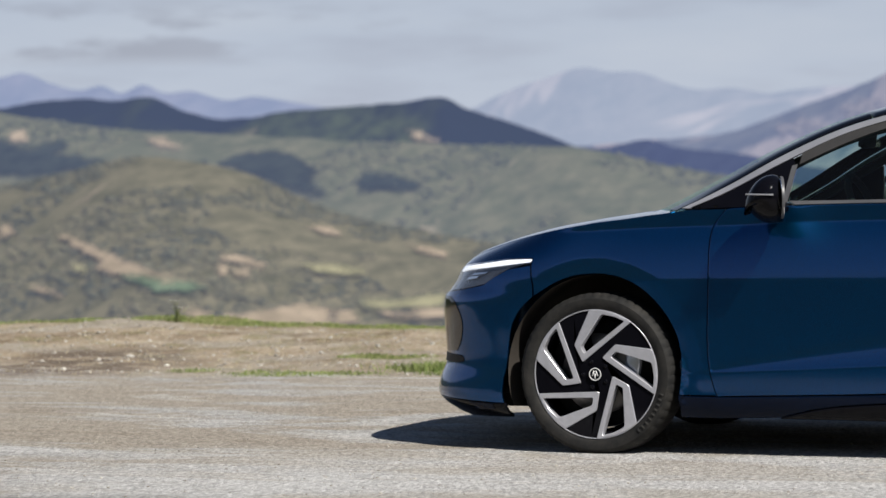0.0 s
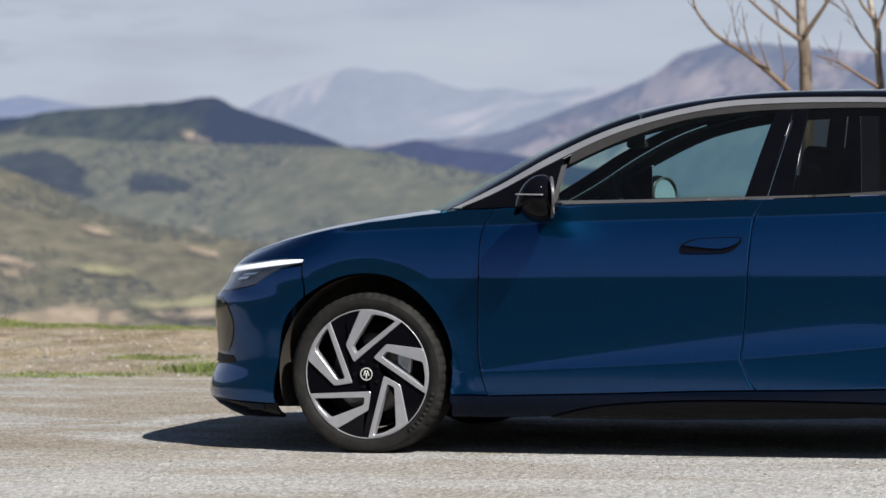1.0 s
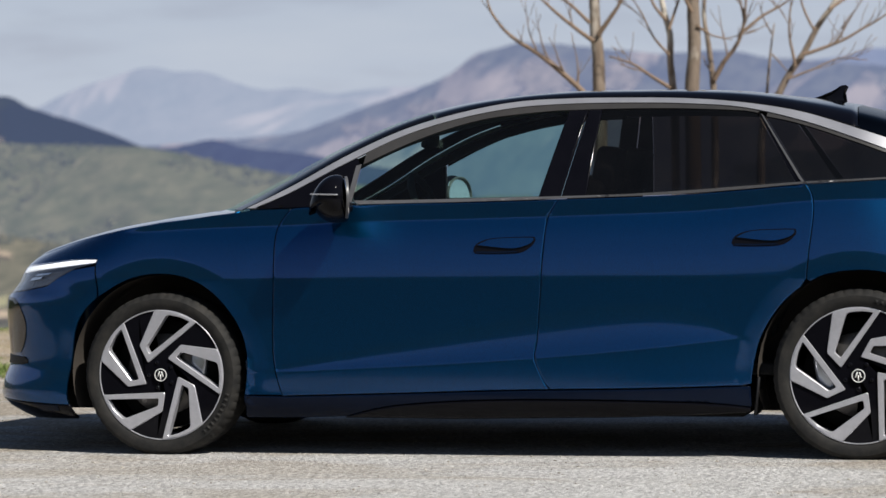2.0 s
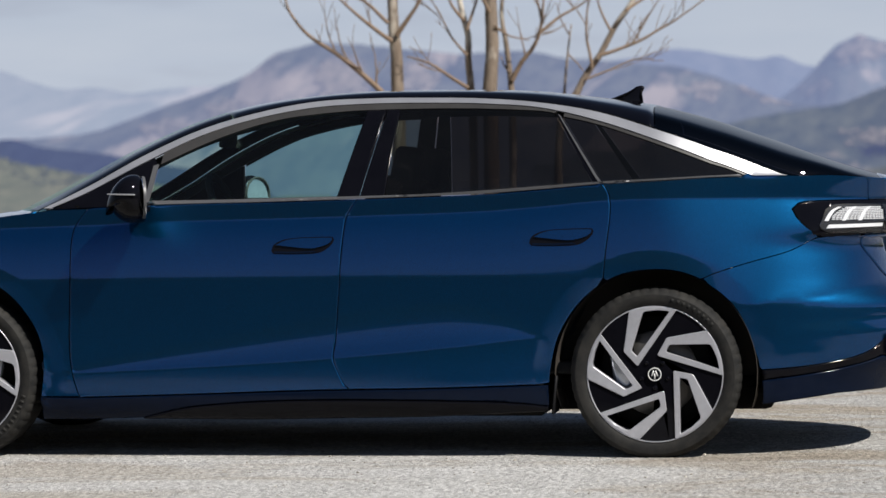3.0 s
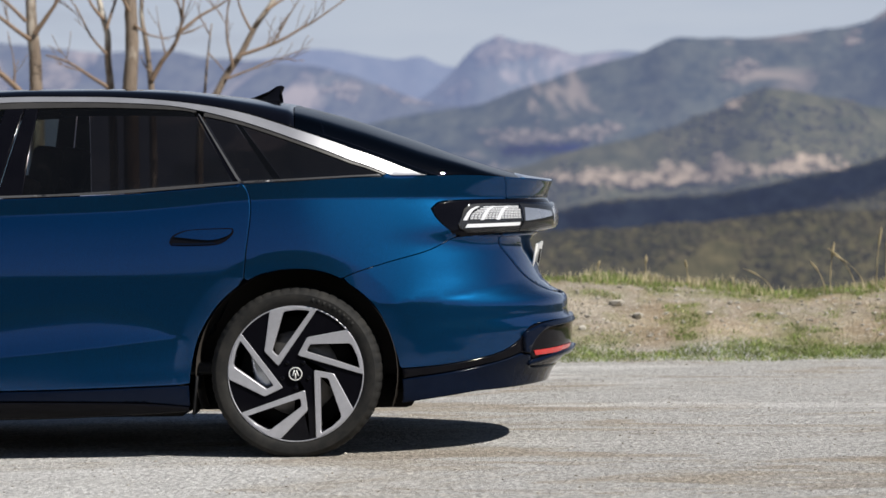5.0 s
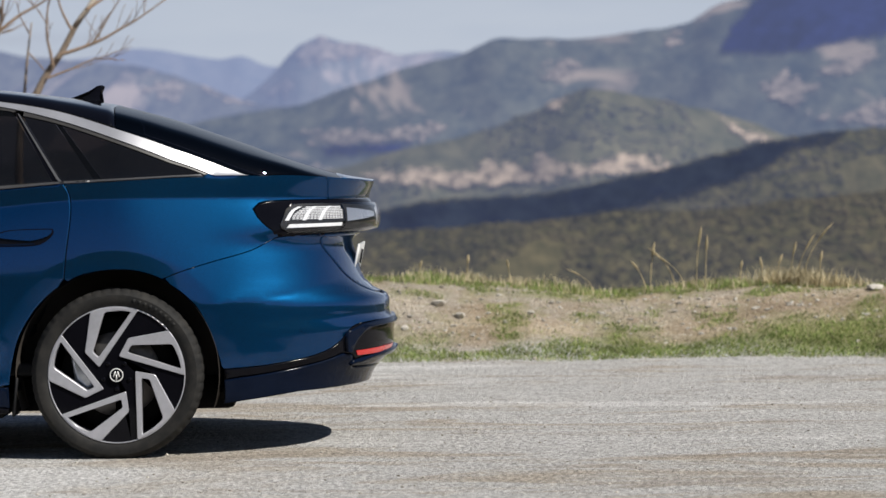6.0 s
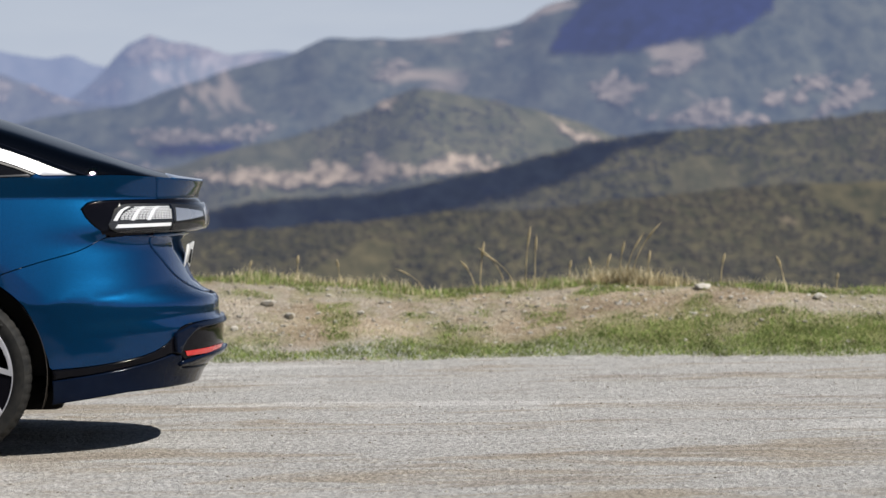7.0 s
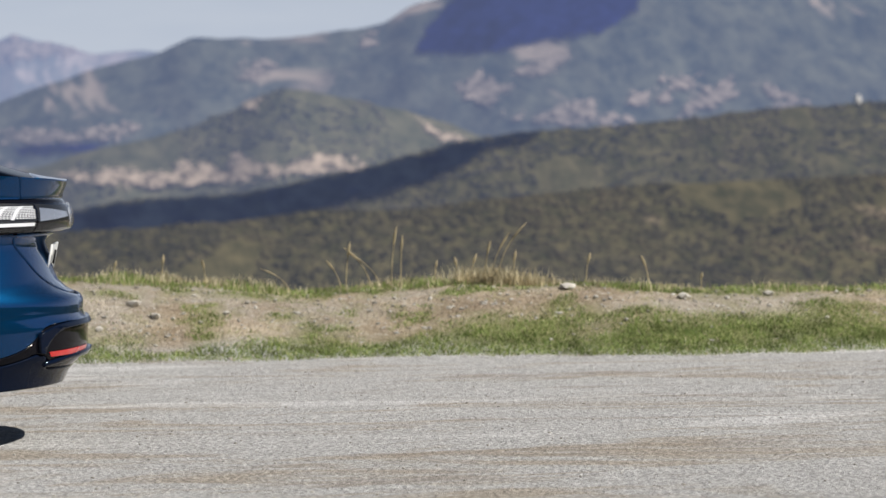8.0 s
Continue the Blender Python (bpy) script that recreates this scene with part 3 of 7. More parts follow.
def draped(name, label, crest, distance, depth, foot, relief, seed, outline, material, ragged):
    """A ragged patch laid on a hillside; its outline is given in degrees round and above the lot."""
    lo_a, hi_a = min(p[0] for p in outline) - 0.22, max(p[0] for p in outline) + 0.22
    lo_e, hi_e = min(p[1] for p in outline) - 0.14, max(p[1] for p in outline) + 0.14
    na, ne = int((hi_a - lo_a) / 0.05) + 1, int((hi_e - lo_e) / 0.03) + 1
    v = [(lo_a + (hi_a - lo_a) * i / na, lo_e + (hi_e - lo_e) * j / ne) for j in range(ne + 1) for i in range(na + 1)]
    cover = [signed_distance(outline, a, e) + ragged * (0.30 * fbm(a * 4, e * 8, seed, 4) + 0.10 * fbm(a * 16, e * 26, seed + 3, 3)) for a, e in v]
    f = []
    for j in range(ne):
        for i in range(na):
            q = (j * (na + 1) + i, j * (na + 1) + i + 1, (j + 1) * (na + 1) + i + 1, (j + 1) * (na + 1) + i)
            if max(cover[k] for k in q) > -0.07:
                f.append(q)
    used = sorted({k for q in f for k in q})
    at = {k: i for i, k in enumerate(used)}
    f = [tuple(at[k] for k in q) for q in f]
    v, cover = [v[k] for k in used], [cover[k] for k in used]
    verts = []
    for a, e in v:
        lo, hi = 0.0, 1.0
        for _ in range(22):
            mid = (lo + hi) / 2
            p = ridge_point(crest, distance, depth, foot, a, mid, relief, seed)
            if math.degrees(math.atan2(p[2] - EYE[2], math.hypot(p[0] - EYE[0], p[1] - EYE[1]))) > e:
                lo = mid
            else:
                hi = mid
        p = Vector(ridge_point(crest, distance, depth, foot, a, lo, relief, seed))
        toward = (Vector(EYE) - p).normalized()
        verts.append(p + toward * 6 + Vector((0, 0, 1.2)))
    ob = mesh_object(name, verts, f, material)
    ob.data.attributes.new("cover", "FLOAT", "POINT").data.foreach_set("value", cover)
    return tagged(ob, label, "terrain", kind="structure")


HILL_ARGS = {id(GREEN_HILL): (2700, 700, -150, 35, 9), id(NEAR_LEFT): (1900, 800, -150, 22, 11), id(DARK_HILL): (3200, 500, -150, 30, 7), id(ROCK_MOUNTAIN): (4000, 900, -150, 45, 5),
             id(PEAK): (4400, 700, -150, 24, 4), id(BIG_MOUNTAIN): (3700, 1000, -150, 60, 6), id(CLIFF_HILL): (2600, 600, -150, 40, 10), id(WOODED_HILL): (1500, 300, -140, 25, 12)}
# share of haze glow in the patches on each hill
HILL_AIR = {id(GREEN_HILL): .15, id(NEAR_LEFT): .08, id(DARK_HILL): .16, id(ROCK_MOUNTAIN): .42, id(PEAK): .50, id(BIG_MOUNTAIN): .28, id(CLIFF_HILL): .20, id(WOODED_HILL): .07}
WOODS, TAN, CROP, PALE, ROCK, CLIFF, SHADE, SHADEWOOD = "WOODS", "TAN", "CROP", "PALE", "ROCK", "CLIFF", "SHADE", "SHADEWOOD"
# The dark kinds carry cloud shade in their colours.
PATCH_KINDS = {WOODS: ("wood_shade_patch", "dark wood and painted cloud shade on the hillside", (0.016, 0.024, 0.030), (0.035, 0.046, 0.045), .3), TAN: ("field", "tan ploughed field on the slope", (0.22, 0.18, 0.125), (0.36, 0.29, 0.21), .10),
               CROP: ("field", "green crop field", (0.10, 0.145, 0.09), (0.13, 0.175, 0.115), .05), PALE: ("field", "pale dry meadow", (0.22, 0.21, 0.12), (0.30, 0.28, 0.17), .05),
               ROCK: ("rock_face", "pale bare rock on the mountain side", (0.085, 0.078, 0.065), (0.26, 0.215, 0.18), .85), CLIFF: ("rock_face", "long band of pale tan cliffs", (0.15, 0.12, 0.09), (0.42, 0.335, 0.255), .6), SHADE: ("wood_shade_patch", "cloud shade painted dark blue on the mountain", (0.008, 0.014, 0.07), (0.014, 0.022, 0.095), .3),
               SHADEWOOD: ("wood_shade_patch", "oak wood along the hill crest, painted dark for cloud shade", (0.008, 0.012, 0.027), (0.018, 0.025, 0.040), .4)}
PATCHES = [
    # dark woods and cloud shade, painted in one dark colour
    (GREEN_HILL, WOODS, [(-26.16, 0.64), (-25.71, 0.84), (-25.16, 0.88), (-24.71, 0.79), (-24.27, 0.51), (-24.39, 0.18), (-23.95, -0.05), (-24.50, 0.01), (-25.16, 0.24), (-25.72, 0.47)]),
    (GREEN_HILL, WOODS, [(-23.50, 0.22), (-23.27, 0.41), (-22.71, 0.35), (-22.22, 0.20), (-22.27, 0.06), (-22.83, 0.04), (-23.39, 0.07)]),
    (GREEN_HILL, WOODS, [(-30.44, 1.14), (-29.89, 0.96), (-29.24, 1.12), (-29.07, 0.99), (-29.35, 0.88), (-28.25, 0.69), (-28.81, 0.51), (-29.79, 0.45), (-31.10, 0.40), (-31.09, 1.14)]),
    (NEAR_LEFT, TAN, [(-29.43, -0.73), (-29.15, -0.71), (-28.39, -1.12), (-27.63, -1.44), (-26.86, -1.68), (-27.19, -1.74), (-28.12, -1.57), (-28.62, -1.45), (-28.50, -1.26), (-29.05, -0.98)]),
    (NEAR_LEFT, CROP, [(-28.18, -1.54), (-27.63, -1.52), (-26.41, -1.82), (-26.75, -1.91), (-27.41, -1.88), (-27.96, -1.68)]),
    (NEAR_LEFT, TAN, [(-26.18, -1.22), (-25.85, -1.19), (-25.30, -1.35), (-25.36, -1.46), (-25.96, -1.34)]),
    (NEAR_LEFT, PALE, [(-24.58, -1.40), (-24.08, -1.43), (-23.30, -1.55), (-23.41, -1.63), (-24.30, -1.55)]),
    (GREEN_HILL, TAN, [(-22.45, -1.02), (-22.06, -1.01), (-21.29, -1.26), (-21.23, -1.43), (-21.96, -1.25)]),
    (GREEN_HILL, TAN, [(-24.29, -0.65), (-23.79, -0.77), (-23.85, -0.86), (-24.18, -0.75)]),
    (NEAR_LEFT, TAN, [(-29.88, -1.74), (-29.39, -1.80), (-29.28, -1.95), (-29.72, -1.87)]),
    (NEAR_LEFT, PALE, [(-29.05, -1.31), (-28.78, -1.40), (-28.84, -1.51), (-29.03, -1.44)]),
    (GREEN_HILL, TAN, [(-21.45, -0.98), (-20.95, -1.01), (-20.84, -1.12), (-21.28, -1.09)]),
    (NEAR_LEFT, TAN, [(-26.26, -2.42), (-25.31, -2.26), (-24.53, -2.19), (-23.59, -2.29), (-23.42, -2.57), (-24.98, -2.73), (-26.26, -2.71)]),
    (NEAR_LEFT, PALE, [(-23.51, -2.13), (-22.75, -2.11), (-21.74, -2.00), (-21.75, -2.26), (-22.75, -2.32), (-23.42, -2.27)]),
    (NEAR_LEFT, TAN, [(-23.09, -2.36), (-22.36, -2.28), (-21.75, -2.31), (-21.75, -2.49), (-22.75, -2.50)]),
    (NEAR_LEFT, WOODS, [(-22.84, -2.25), (-22.36, -2.26), (-22.28, -2.48), (-22.81, -2.47)]),
    (NEAR_LEFT, WOODS, [(-24.09, -2.33), (-23.87, -2.31), (-23.85, -2.54), (-24.07, -2.53)]),
    (NEAR_LEFT, TAN, [(-22.49, -1.01), (-22.06, -1.04), (-21.73, -1.16), (-21.73, -1.31), (-22.29, -1.16)]),
    (NEAR_LEFT, TAN, [(-30.46, -0.54), (-30.22, -0.54), (-30.19, -0.70), (-30.47, -0.74)]),
    (NEAR_LEFT, TAN, [(-26.24, -1.36), (-26.08, -1.34), (-26.03, -1.60), (-26.21, -1.60)]),
    (NEAR_LEFT, TAN, [(-25.94, -1.47), (-25.63, -1.50), (-25.61, -1.63), (-25.92, -1.60)]),
    (NEAR_LEFT, TAN, [(-24.45, -0.62), (-24.01, -0.65), (-23.79, -0.81), (-24.18, -0.76)]),
    (NEAR_LEFT, PALE, [(-24.63, -1.38), (-23.96, -1.41), (-23.30, -1.51), (-23.41, -1.60), (-24.30, -1.54)]),
    (NEAR_LEFT, TAN, [(-27.03, -2.25), (-26.64, -2.22), (-26.29, -2.35), (-26.65, -2.48), (-27.00, -2.41)]),
    (GREEN_HILL, TAN, [(-30.22, 1.29), (-29.94, 1.31), (-29.89, 1.13), (-30.20, 1.11)]),
    (GREEN_HILL, TAN, [(-27.64, 1.16), (-27.26, 1.16), (-26.93, 0.96), (-27.37, 0.97)]),
    (DARK_HILL, TAN, [(-22.48, 1.26), (-22.20, 1.19), (-21.87, 1.02), (-22.26, 1.01)]),
    (ROCK_MOUNTAIN, ROCK, [(-11.81, 2.28), (-11.42, 2.50), (-10.98, 2.44), (-10.65, 2.10), (-10.88, 1.71), (-11.55, 1.67)]),
    (ROCK_MOUNTAIN, ROCK, [(-10.21, 2.32), (-9.54, 2.40), (-9.32, 1.97), (-9.66, 1.75), (-9.99, 1.81)]),
    (ROCK_MOUNTAIN, ROCK, [(-12.99, 1.52), (-12.54, 1.68), (-12.27, 1.45), (-12.66, 1.22), (-12.99, 1.26)]),
    (ROCK_MOUNTAIN, ROCK, [(-3.43, 1.80), (-3.10, 1.71), (-2.32, 1.64), (-2.44, 1.51), (-3.10, 1.57)]),
    (PEAK, ROCK, [(-1.75, 2.40), (-1.5, 2.60), (-1.1, 2.80), (-0.7, 2.67), (-0.3, 2.62), (0.2, 2.46), (-0.3, 2.36), (-0.9, 2.30), (-1.4, 2.22)]),
    (PEAK, ROCK, [(-2.2, 1.75), (-1.9, 1.95), (-1.6, 1.9), (-1.7, 1.7), (-2.1, 1.6)]),
    (ROCK_MOUNTAIN, ROCK, [(-13.9, 1.55), (-13.4, 1.75), (-13.0, 1.6), (-13.3, 1.3), (-13.8, 1.3)]),
    (ROCK_MOUNTAIN, ROCK, [(-15.2, 1.2), (-14.7, 1.35), (-14.3, 1.2), (-14.6, 1.0), (-15.1, 1.0)]),
    (ROCK_MOUNTAIN, ROCK, [(-4.6, 1.75), (-4.1, 1.95), (-3.7, 1.8), (-4.0, 1.6)]),
    (BIG_MOUNTAIN, ROCK, [(-1.41, 0.85), (-0.75, 0.93), (-0.31, 1.00), (0.01, 0.83), (0.56, 0.96), (1.22, 1.09), (1.28, 0.87), (0.56, 0.72), (-0.32, 0.67), (-1.19, 0.67)]),
    (BIG_MOUNTAIN, ROCK, [(3.23, 2.01), (3.56, 2.23), (4.01, 2.28), (3.89, 2.03), (3.45, 1.90)]),
    (BIG_MOUNTAIN, ROCK, [(7.56, 1.68), (8.01, 1.89), (8.56, 1.66), (8.34, 1.39), (8.11, 1.21), (7.67, 1.51)]),
    (BIG_MOUNTAIN, ROCK, [(8.73, 1.99), (9.24, 2.21), (9.79, 2.25), (9.68, 2.03), (9.01, 1.82)]),
    (BIG_MOUNTAIN, ROCK, [(10.89, 1.44), (11.67, 1.50), (11.72, 1.28), (11.11, 1.25)]),
    (BIG_MOUNTAIN, ROCK, [(11.62, 1.78), (12.23, 1.79), (12.25, 1.59), (11.73, 1.59)]),
    (BIG_MOUNTAIN, ROCK, [(12.44, 1.55), (12.89, 1.70), (13.05, 1.48), (12.55, 1.21), (11.88, 1.01), (12.11, 1.22)]),
    (BIG_MOUNTAIN, ROCK, [(13.44, 1.64), (14.09, 1.46), (14.42, 1.24), (13.87, 1.23), (13.54, 1.42)]),
    (BIG_MOUNTAIN, ROCK, [(8.44, 1.09), (9.22, 1.09), (10.23, 1.38), (10.33, 1.08), (11.00, 0.97), (9.22, 0.94)]),
    (BIG_MOUNTAIN, ROCK, [(5.68, 2.65), (5.91, 2.81), (6.02, 2.70), (5.79, 2.51)]),
    # cloud shade, painted as two dark blue patches
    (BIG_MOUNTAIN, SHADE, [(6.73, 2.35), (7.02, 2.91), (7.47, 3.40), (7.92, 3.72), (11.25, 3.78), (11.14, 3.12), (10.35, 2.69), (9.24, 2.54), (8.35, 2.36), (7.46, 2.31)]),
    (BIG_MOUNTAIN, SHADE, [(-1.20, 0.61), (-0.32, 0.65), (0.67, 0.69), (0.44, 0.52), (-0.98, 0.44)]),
    (CLIFF_HILL, CLIFF, [(-0.33, 0.04), (0.77, 0.14), (1.87, 0.06), (2.20, 0.27), (2.98, 0.13), (3.20, 0.41), (3.86, 0.12), (4.76, 0.38), (5.87, 0.20), (5.64, 0.07), (4.75, 0.04), (3.86, -0.03), (2.97, -0.13), (1.31, -0.21), (0.21, -0.13)]),
    (CLIFF_HILL, CLIFF, [(3.33, 1.40), (3.50, 1.51), (3.72, 1.43), (3.55, 1.30)]),
    (CLIFF_HILL, CLIFF, [(6.77, 0.99), (7.44, 0.76), (7.77, 0.62), (7.54, 0.58), (6.99, 0.76)]),
    # cloud shade painted dark over the woods of the crest
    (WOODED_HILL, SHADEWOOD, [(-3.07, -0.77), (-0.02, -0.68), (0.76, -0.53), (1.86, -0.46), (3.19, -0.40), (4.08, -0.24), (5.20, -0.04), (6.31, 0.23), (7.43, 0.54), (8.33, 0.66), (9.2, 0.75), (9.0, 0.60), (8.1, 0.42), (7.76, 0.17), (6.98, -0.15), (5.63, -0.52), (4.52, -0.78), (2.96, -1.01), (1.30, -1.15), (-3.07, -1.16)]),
]
patch_mats = {}
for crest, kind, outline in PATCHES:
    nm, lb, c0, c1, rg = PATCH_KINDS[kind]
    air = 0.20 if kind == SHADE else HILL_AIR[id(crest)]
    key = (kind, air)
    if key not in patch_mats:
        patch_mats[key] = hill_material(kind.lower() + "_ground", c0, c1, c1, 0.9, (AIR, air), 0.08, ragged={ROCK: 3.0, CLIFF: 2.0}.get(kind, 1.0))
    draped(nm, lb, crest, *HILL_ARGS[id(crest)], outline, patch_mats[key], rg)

# ---------------------------------------------------------------- the car's body surface
# x runs from nose to tail with 0 at the front hub; xi is the place along the body, z the height.
MIDDLE = 0.93
NOSE_AT, NOSE_LONG, NOSE_POWER = 0.0, 0.87, 3.2
TAIL_AT, TAIL_LONG, TAIL_POWER = 3.2, 0.9, 2.6
NOSE = [(.12, -.76), (.17, -.87), (.228, -.935), (.305, -.925), (.369, -.895), (.42, -.888), (.573, -.897), (.67, -.89), (.714, -.842), (.79, -.80), (.84, -.745), (.9, -.6), (1.0, -.3)]
TAIL = [(.15, 3.80), (.22, 3.962), (.308, 4.02), (.345, 4.058), (.389, 4.10), (.45, 4.105), (.511, 4.107), (.544, 4.09), (.62, 4.080), (.65, 4.02), (.694, 3.978), (.794, 3.947),
        (.875, 3.937), (.915, 4.03), (1.0, 4.034), (1.045, 4.005), (1.12, 4.03), (1.2, 4.03)]
SIDE = [(.10, .80), (.16, .885), (.22, .9155), (.28, .9195), (.36, .9218), (.45, .9245), (.55, .9275), (.65, .930), (.72, .932), (.76, .9333)]
SILL_CREASE = [(.3, .346), (.512, .353), (1.1, .380), (1.64, .413), (2.1, .452), (2.5, .495)]
FLARE_TALL = [(.45, .0), (.55, .03), (1.0, .115), (1.64, .20), (2.10, .205), (2.35, .12), (2.5, .012), (2.52, .0)]     # height of the flared surface over the sill crease
SHOULDER = [(-.6, .90), (-.2, .945), (.114, .963), (.369, .971), (.62, .977), (.84, .987), (1.33, .994), (1.8, 1.003), (2.28, 1.015), (2.51, 1.031), (2.75, 1.051), (2.98, 1.057), (3.37, 1.055), (3.8, 1.05)]
BELT = [(-.2, .98), (.3, 1.045), (.8, 1.055), (1.6, 1.075), (2.0, 1.09), (2.6, 1.13), (3.2, 1.15), (3.6, 1.15)]
HUBS = ((0.0, .41), (2.971, .425))
HUB_Z = 0.342


def tail_crease(x):
    return .603 + (x - 3.3) * .22


def half_width(x, z):
    zs, zb = table(SHOULDER, x), table(BELT, x)
    zb = max(zb, zs + .03)
    at_belt = .909 - .24 * (zb - zs)
    at_shoulder = at_belt - .03 * (zb - zs)                  # upright above the shoulder line, leaning in below it
    q = tail_crease(x)
    z0 = .745 + (q - .745) * ease(3.0, 3.4, x)
    if z < z0:
        w = table(SIDE, z)
    elif z < zs:
        u = (z - z0) / (zs - z0)
        side = table(SIDE, z0)
        k = .45 + .4 * ease(3.0, 3.4, x)
        w = side - (side - at_shoulder) * (k * u + (1 - k) * u * u)
    elif z < zb:
        w = at_belt - .03 * (zb - z)
    else:
        d = z - zb
        w = at_belt - .50 * d - .32 * d * d
    if z > z0:                                               # the haunch leans in more towards the tail
        w -= .065 * ease(2.95, 3.45, x) * min(1.0, (z - z0) / (zs - z0))
    w -= .14 * max(0, min(x, 3.4) - 2.8) ** 2 + .16 * max(0, x - 3.4)                        # the flanks draw in towards the tail
    h = table(FLARE_TALL, x) if .45 < x < 2.52 else 0.0      # the flank flares out towards the sill crease and drops from there
    if h > 0:
        d = z - table(SILL_CREASE, x)
        if d < 0:
            w += .13 * h - .008 * min(.12, -d)
        elif d < h:
            w += .13 * h * (1 - d / h) ** 2
    for hx, rx in HUBS:                                      # a band round each arch that turns in to the wheel
        r = math.hypot((x - hx) / rx * .42, (z - HUB_Z) * .42 / .43)
        if .40 < r < .492:
            w -= .11 * (.492 - r)
    return w


def drift(x, z):
    """How far the flank's own lean carries a line on it forwards."""
    zs = table(SHOULDER, x)
    if not .745 < z < zs + .08:
        return 0.0
    u = min(1, (z - .745) / (zs - .745))
    before = .934 - .010 * u - .015 * u * u if z < zs else .909 - .58 * (z - zs)
    return (before - half_width(x, z)) * (x - EYE[0]) / (MIDDLE - .93 - EYE[1])


def body(xi, z, side=-1, lift=0.0):
    """The place on the body's skin; side -1 is the driver's near side, lift is outwards."""
    if xi < NOSE_AT:
        ps = math.pi / 2 * max(0, xi - NOSE_AT + NOSE_LONG) / NOSE_LONG
        c, s = math.cos(ps), math.sin(ps)
        r = (c**NOSE_POWER + s**NOSE_POWER) ** (-1 / NOSE_POWER)
        x, k = NOSE_AT - (NOSE_AT - table(NOSE, z)) * r * c, r * s
        x -= lift * c
        lift *= s
    elif xi > TAIL_AT:
        ps = math.pi / 2 * max(0, TAIL_AT + TAIL_LONG - xi) / TAIL_LONG
        c, s = abs(math.cos(ps)), math.sin(ps)
        r = (c**TAIL_POWER + s**TAIL_POWER) ** (-1 / TAIL_POWER)
        x, k = TAIL_AT + (table(TAIL, z) - TAIL_AT) * r * c, r * s
        x += lift * c
        lift *= s
    else:
        x, k = xi + drift(xi, z), 1.0
    return Vector((x, MIDDLE + side * (half_width(x, z) * k + lift), z))


def curve(pts, step=0.02):
    """Points of a smooth line through pts."""
    out = []
    for i in range(len(pts) - 1):
        p0, p1, p2, p3 = pts[max(0, i - 1)], pts[i], pts[i + 1], pts[min(len(pts) - 1, i + 2)]
        n = max(1, int(math.dist(p1, p2) / step))
        for j in range(n):
            t = j / n
            out.append(tuple(0.5 * (2 * b + (c - a) * t + (2 * a - 5 * b + 4 * c - d) * t * t + (3 * b - a - 3 * c + d) * t**3) for a, b, c, d in zip(p0, p1, p2, p3)))
    return out + [tuple(pts[-1])]


def densify(loop, step=0.02):
    out = []
    for p, q in zip(loop, loop[1:] + loop[:1]):
        n = max(1, int(math.dist(p, q) / step))
        out += [tuple(a + (b - a) * j / n for a, b in zip(p, q)) for j in range(n)]
    return [p for i, p in enumerate(out) if math.dist(p, out[i - 1]) > 1e-4]


def within(loop, x, y):
    hit = False
    for (x0, y0), (x1, y1) in zip(loop, loop[1:] + loop[:1]):
        if (y0 > y) != (y1 > y) and x < (x1 - x0) * (y - y0) / (y1 - y0) + x0:
            hit = not hit
    return hit


def crease_points(x0, x1):
    """Extra points along the body's creases, so that they stay crisp."""
    out = []
    n = int((x1 - x0) / .018) + 1
    for i in range(n):
        x = x0 + .018 * (i + .5)
        zs, zc, zq = table(SHOULDER, x), table(SILL_CREASE, x), tail_crease(x)
        for d in (-.010, -.003, .003, .010):
            if x > -.2:
                out.append((x, zs + d))
            if .4 < x < 2.55:
                out.append((x, zc + d))
            if x < 3.75:
                out.append((x, .745 + (zq - .745) * ease(3.0, 3.4, x) + d))
    for hx, rx in HUBS:
        for j in range(90):
            a = radians(-10 + 200 * j / 90)
            for r in (.474, .482, .492, .502, .509):
                out.append((hx + r / .42 * rx * math.cos(a), HUB_Z + r / .42 * .43 * math.sin(a)))
    return [p for p in out if x0 < p[0] < x1]


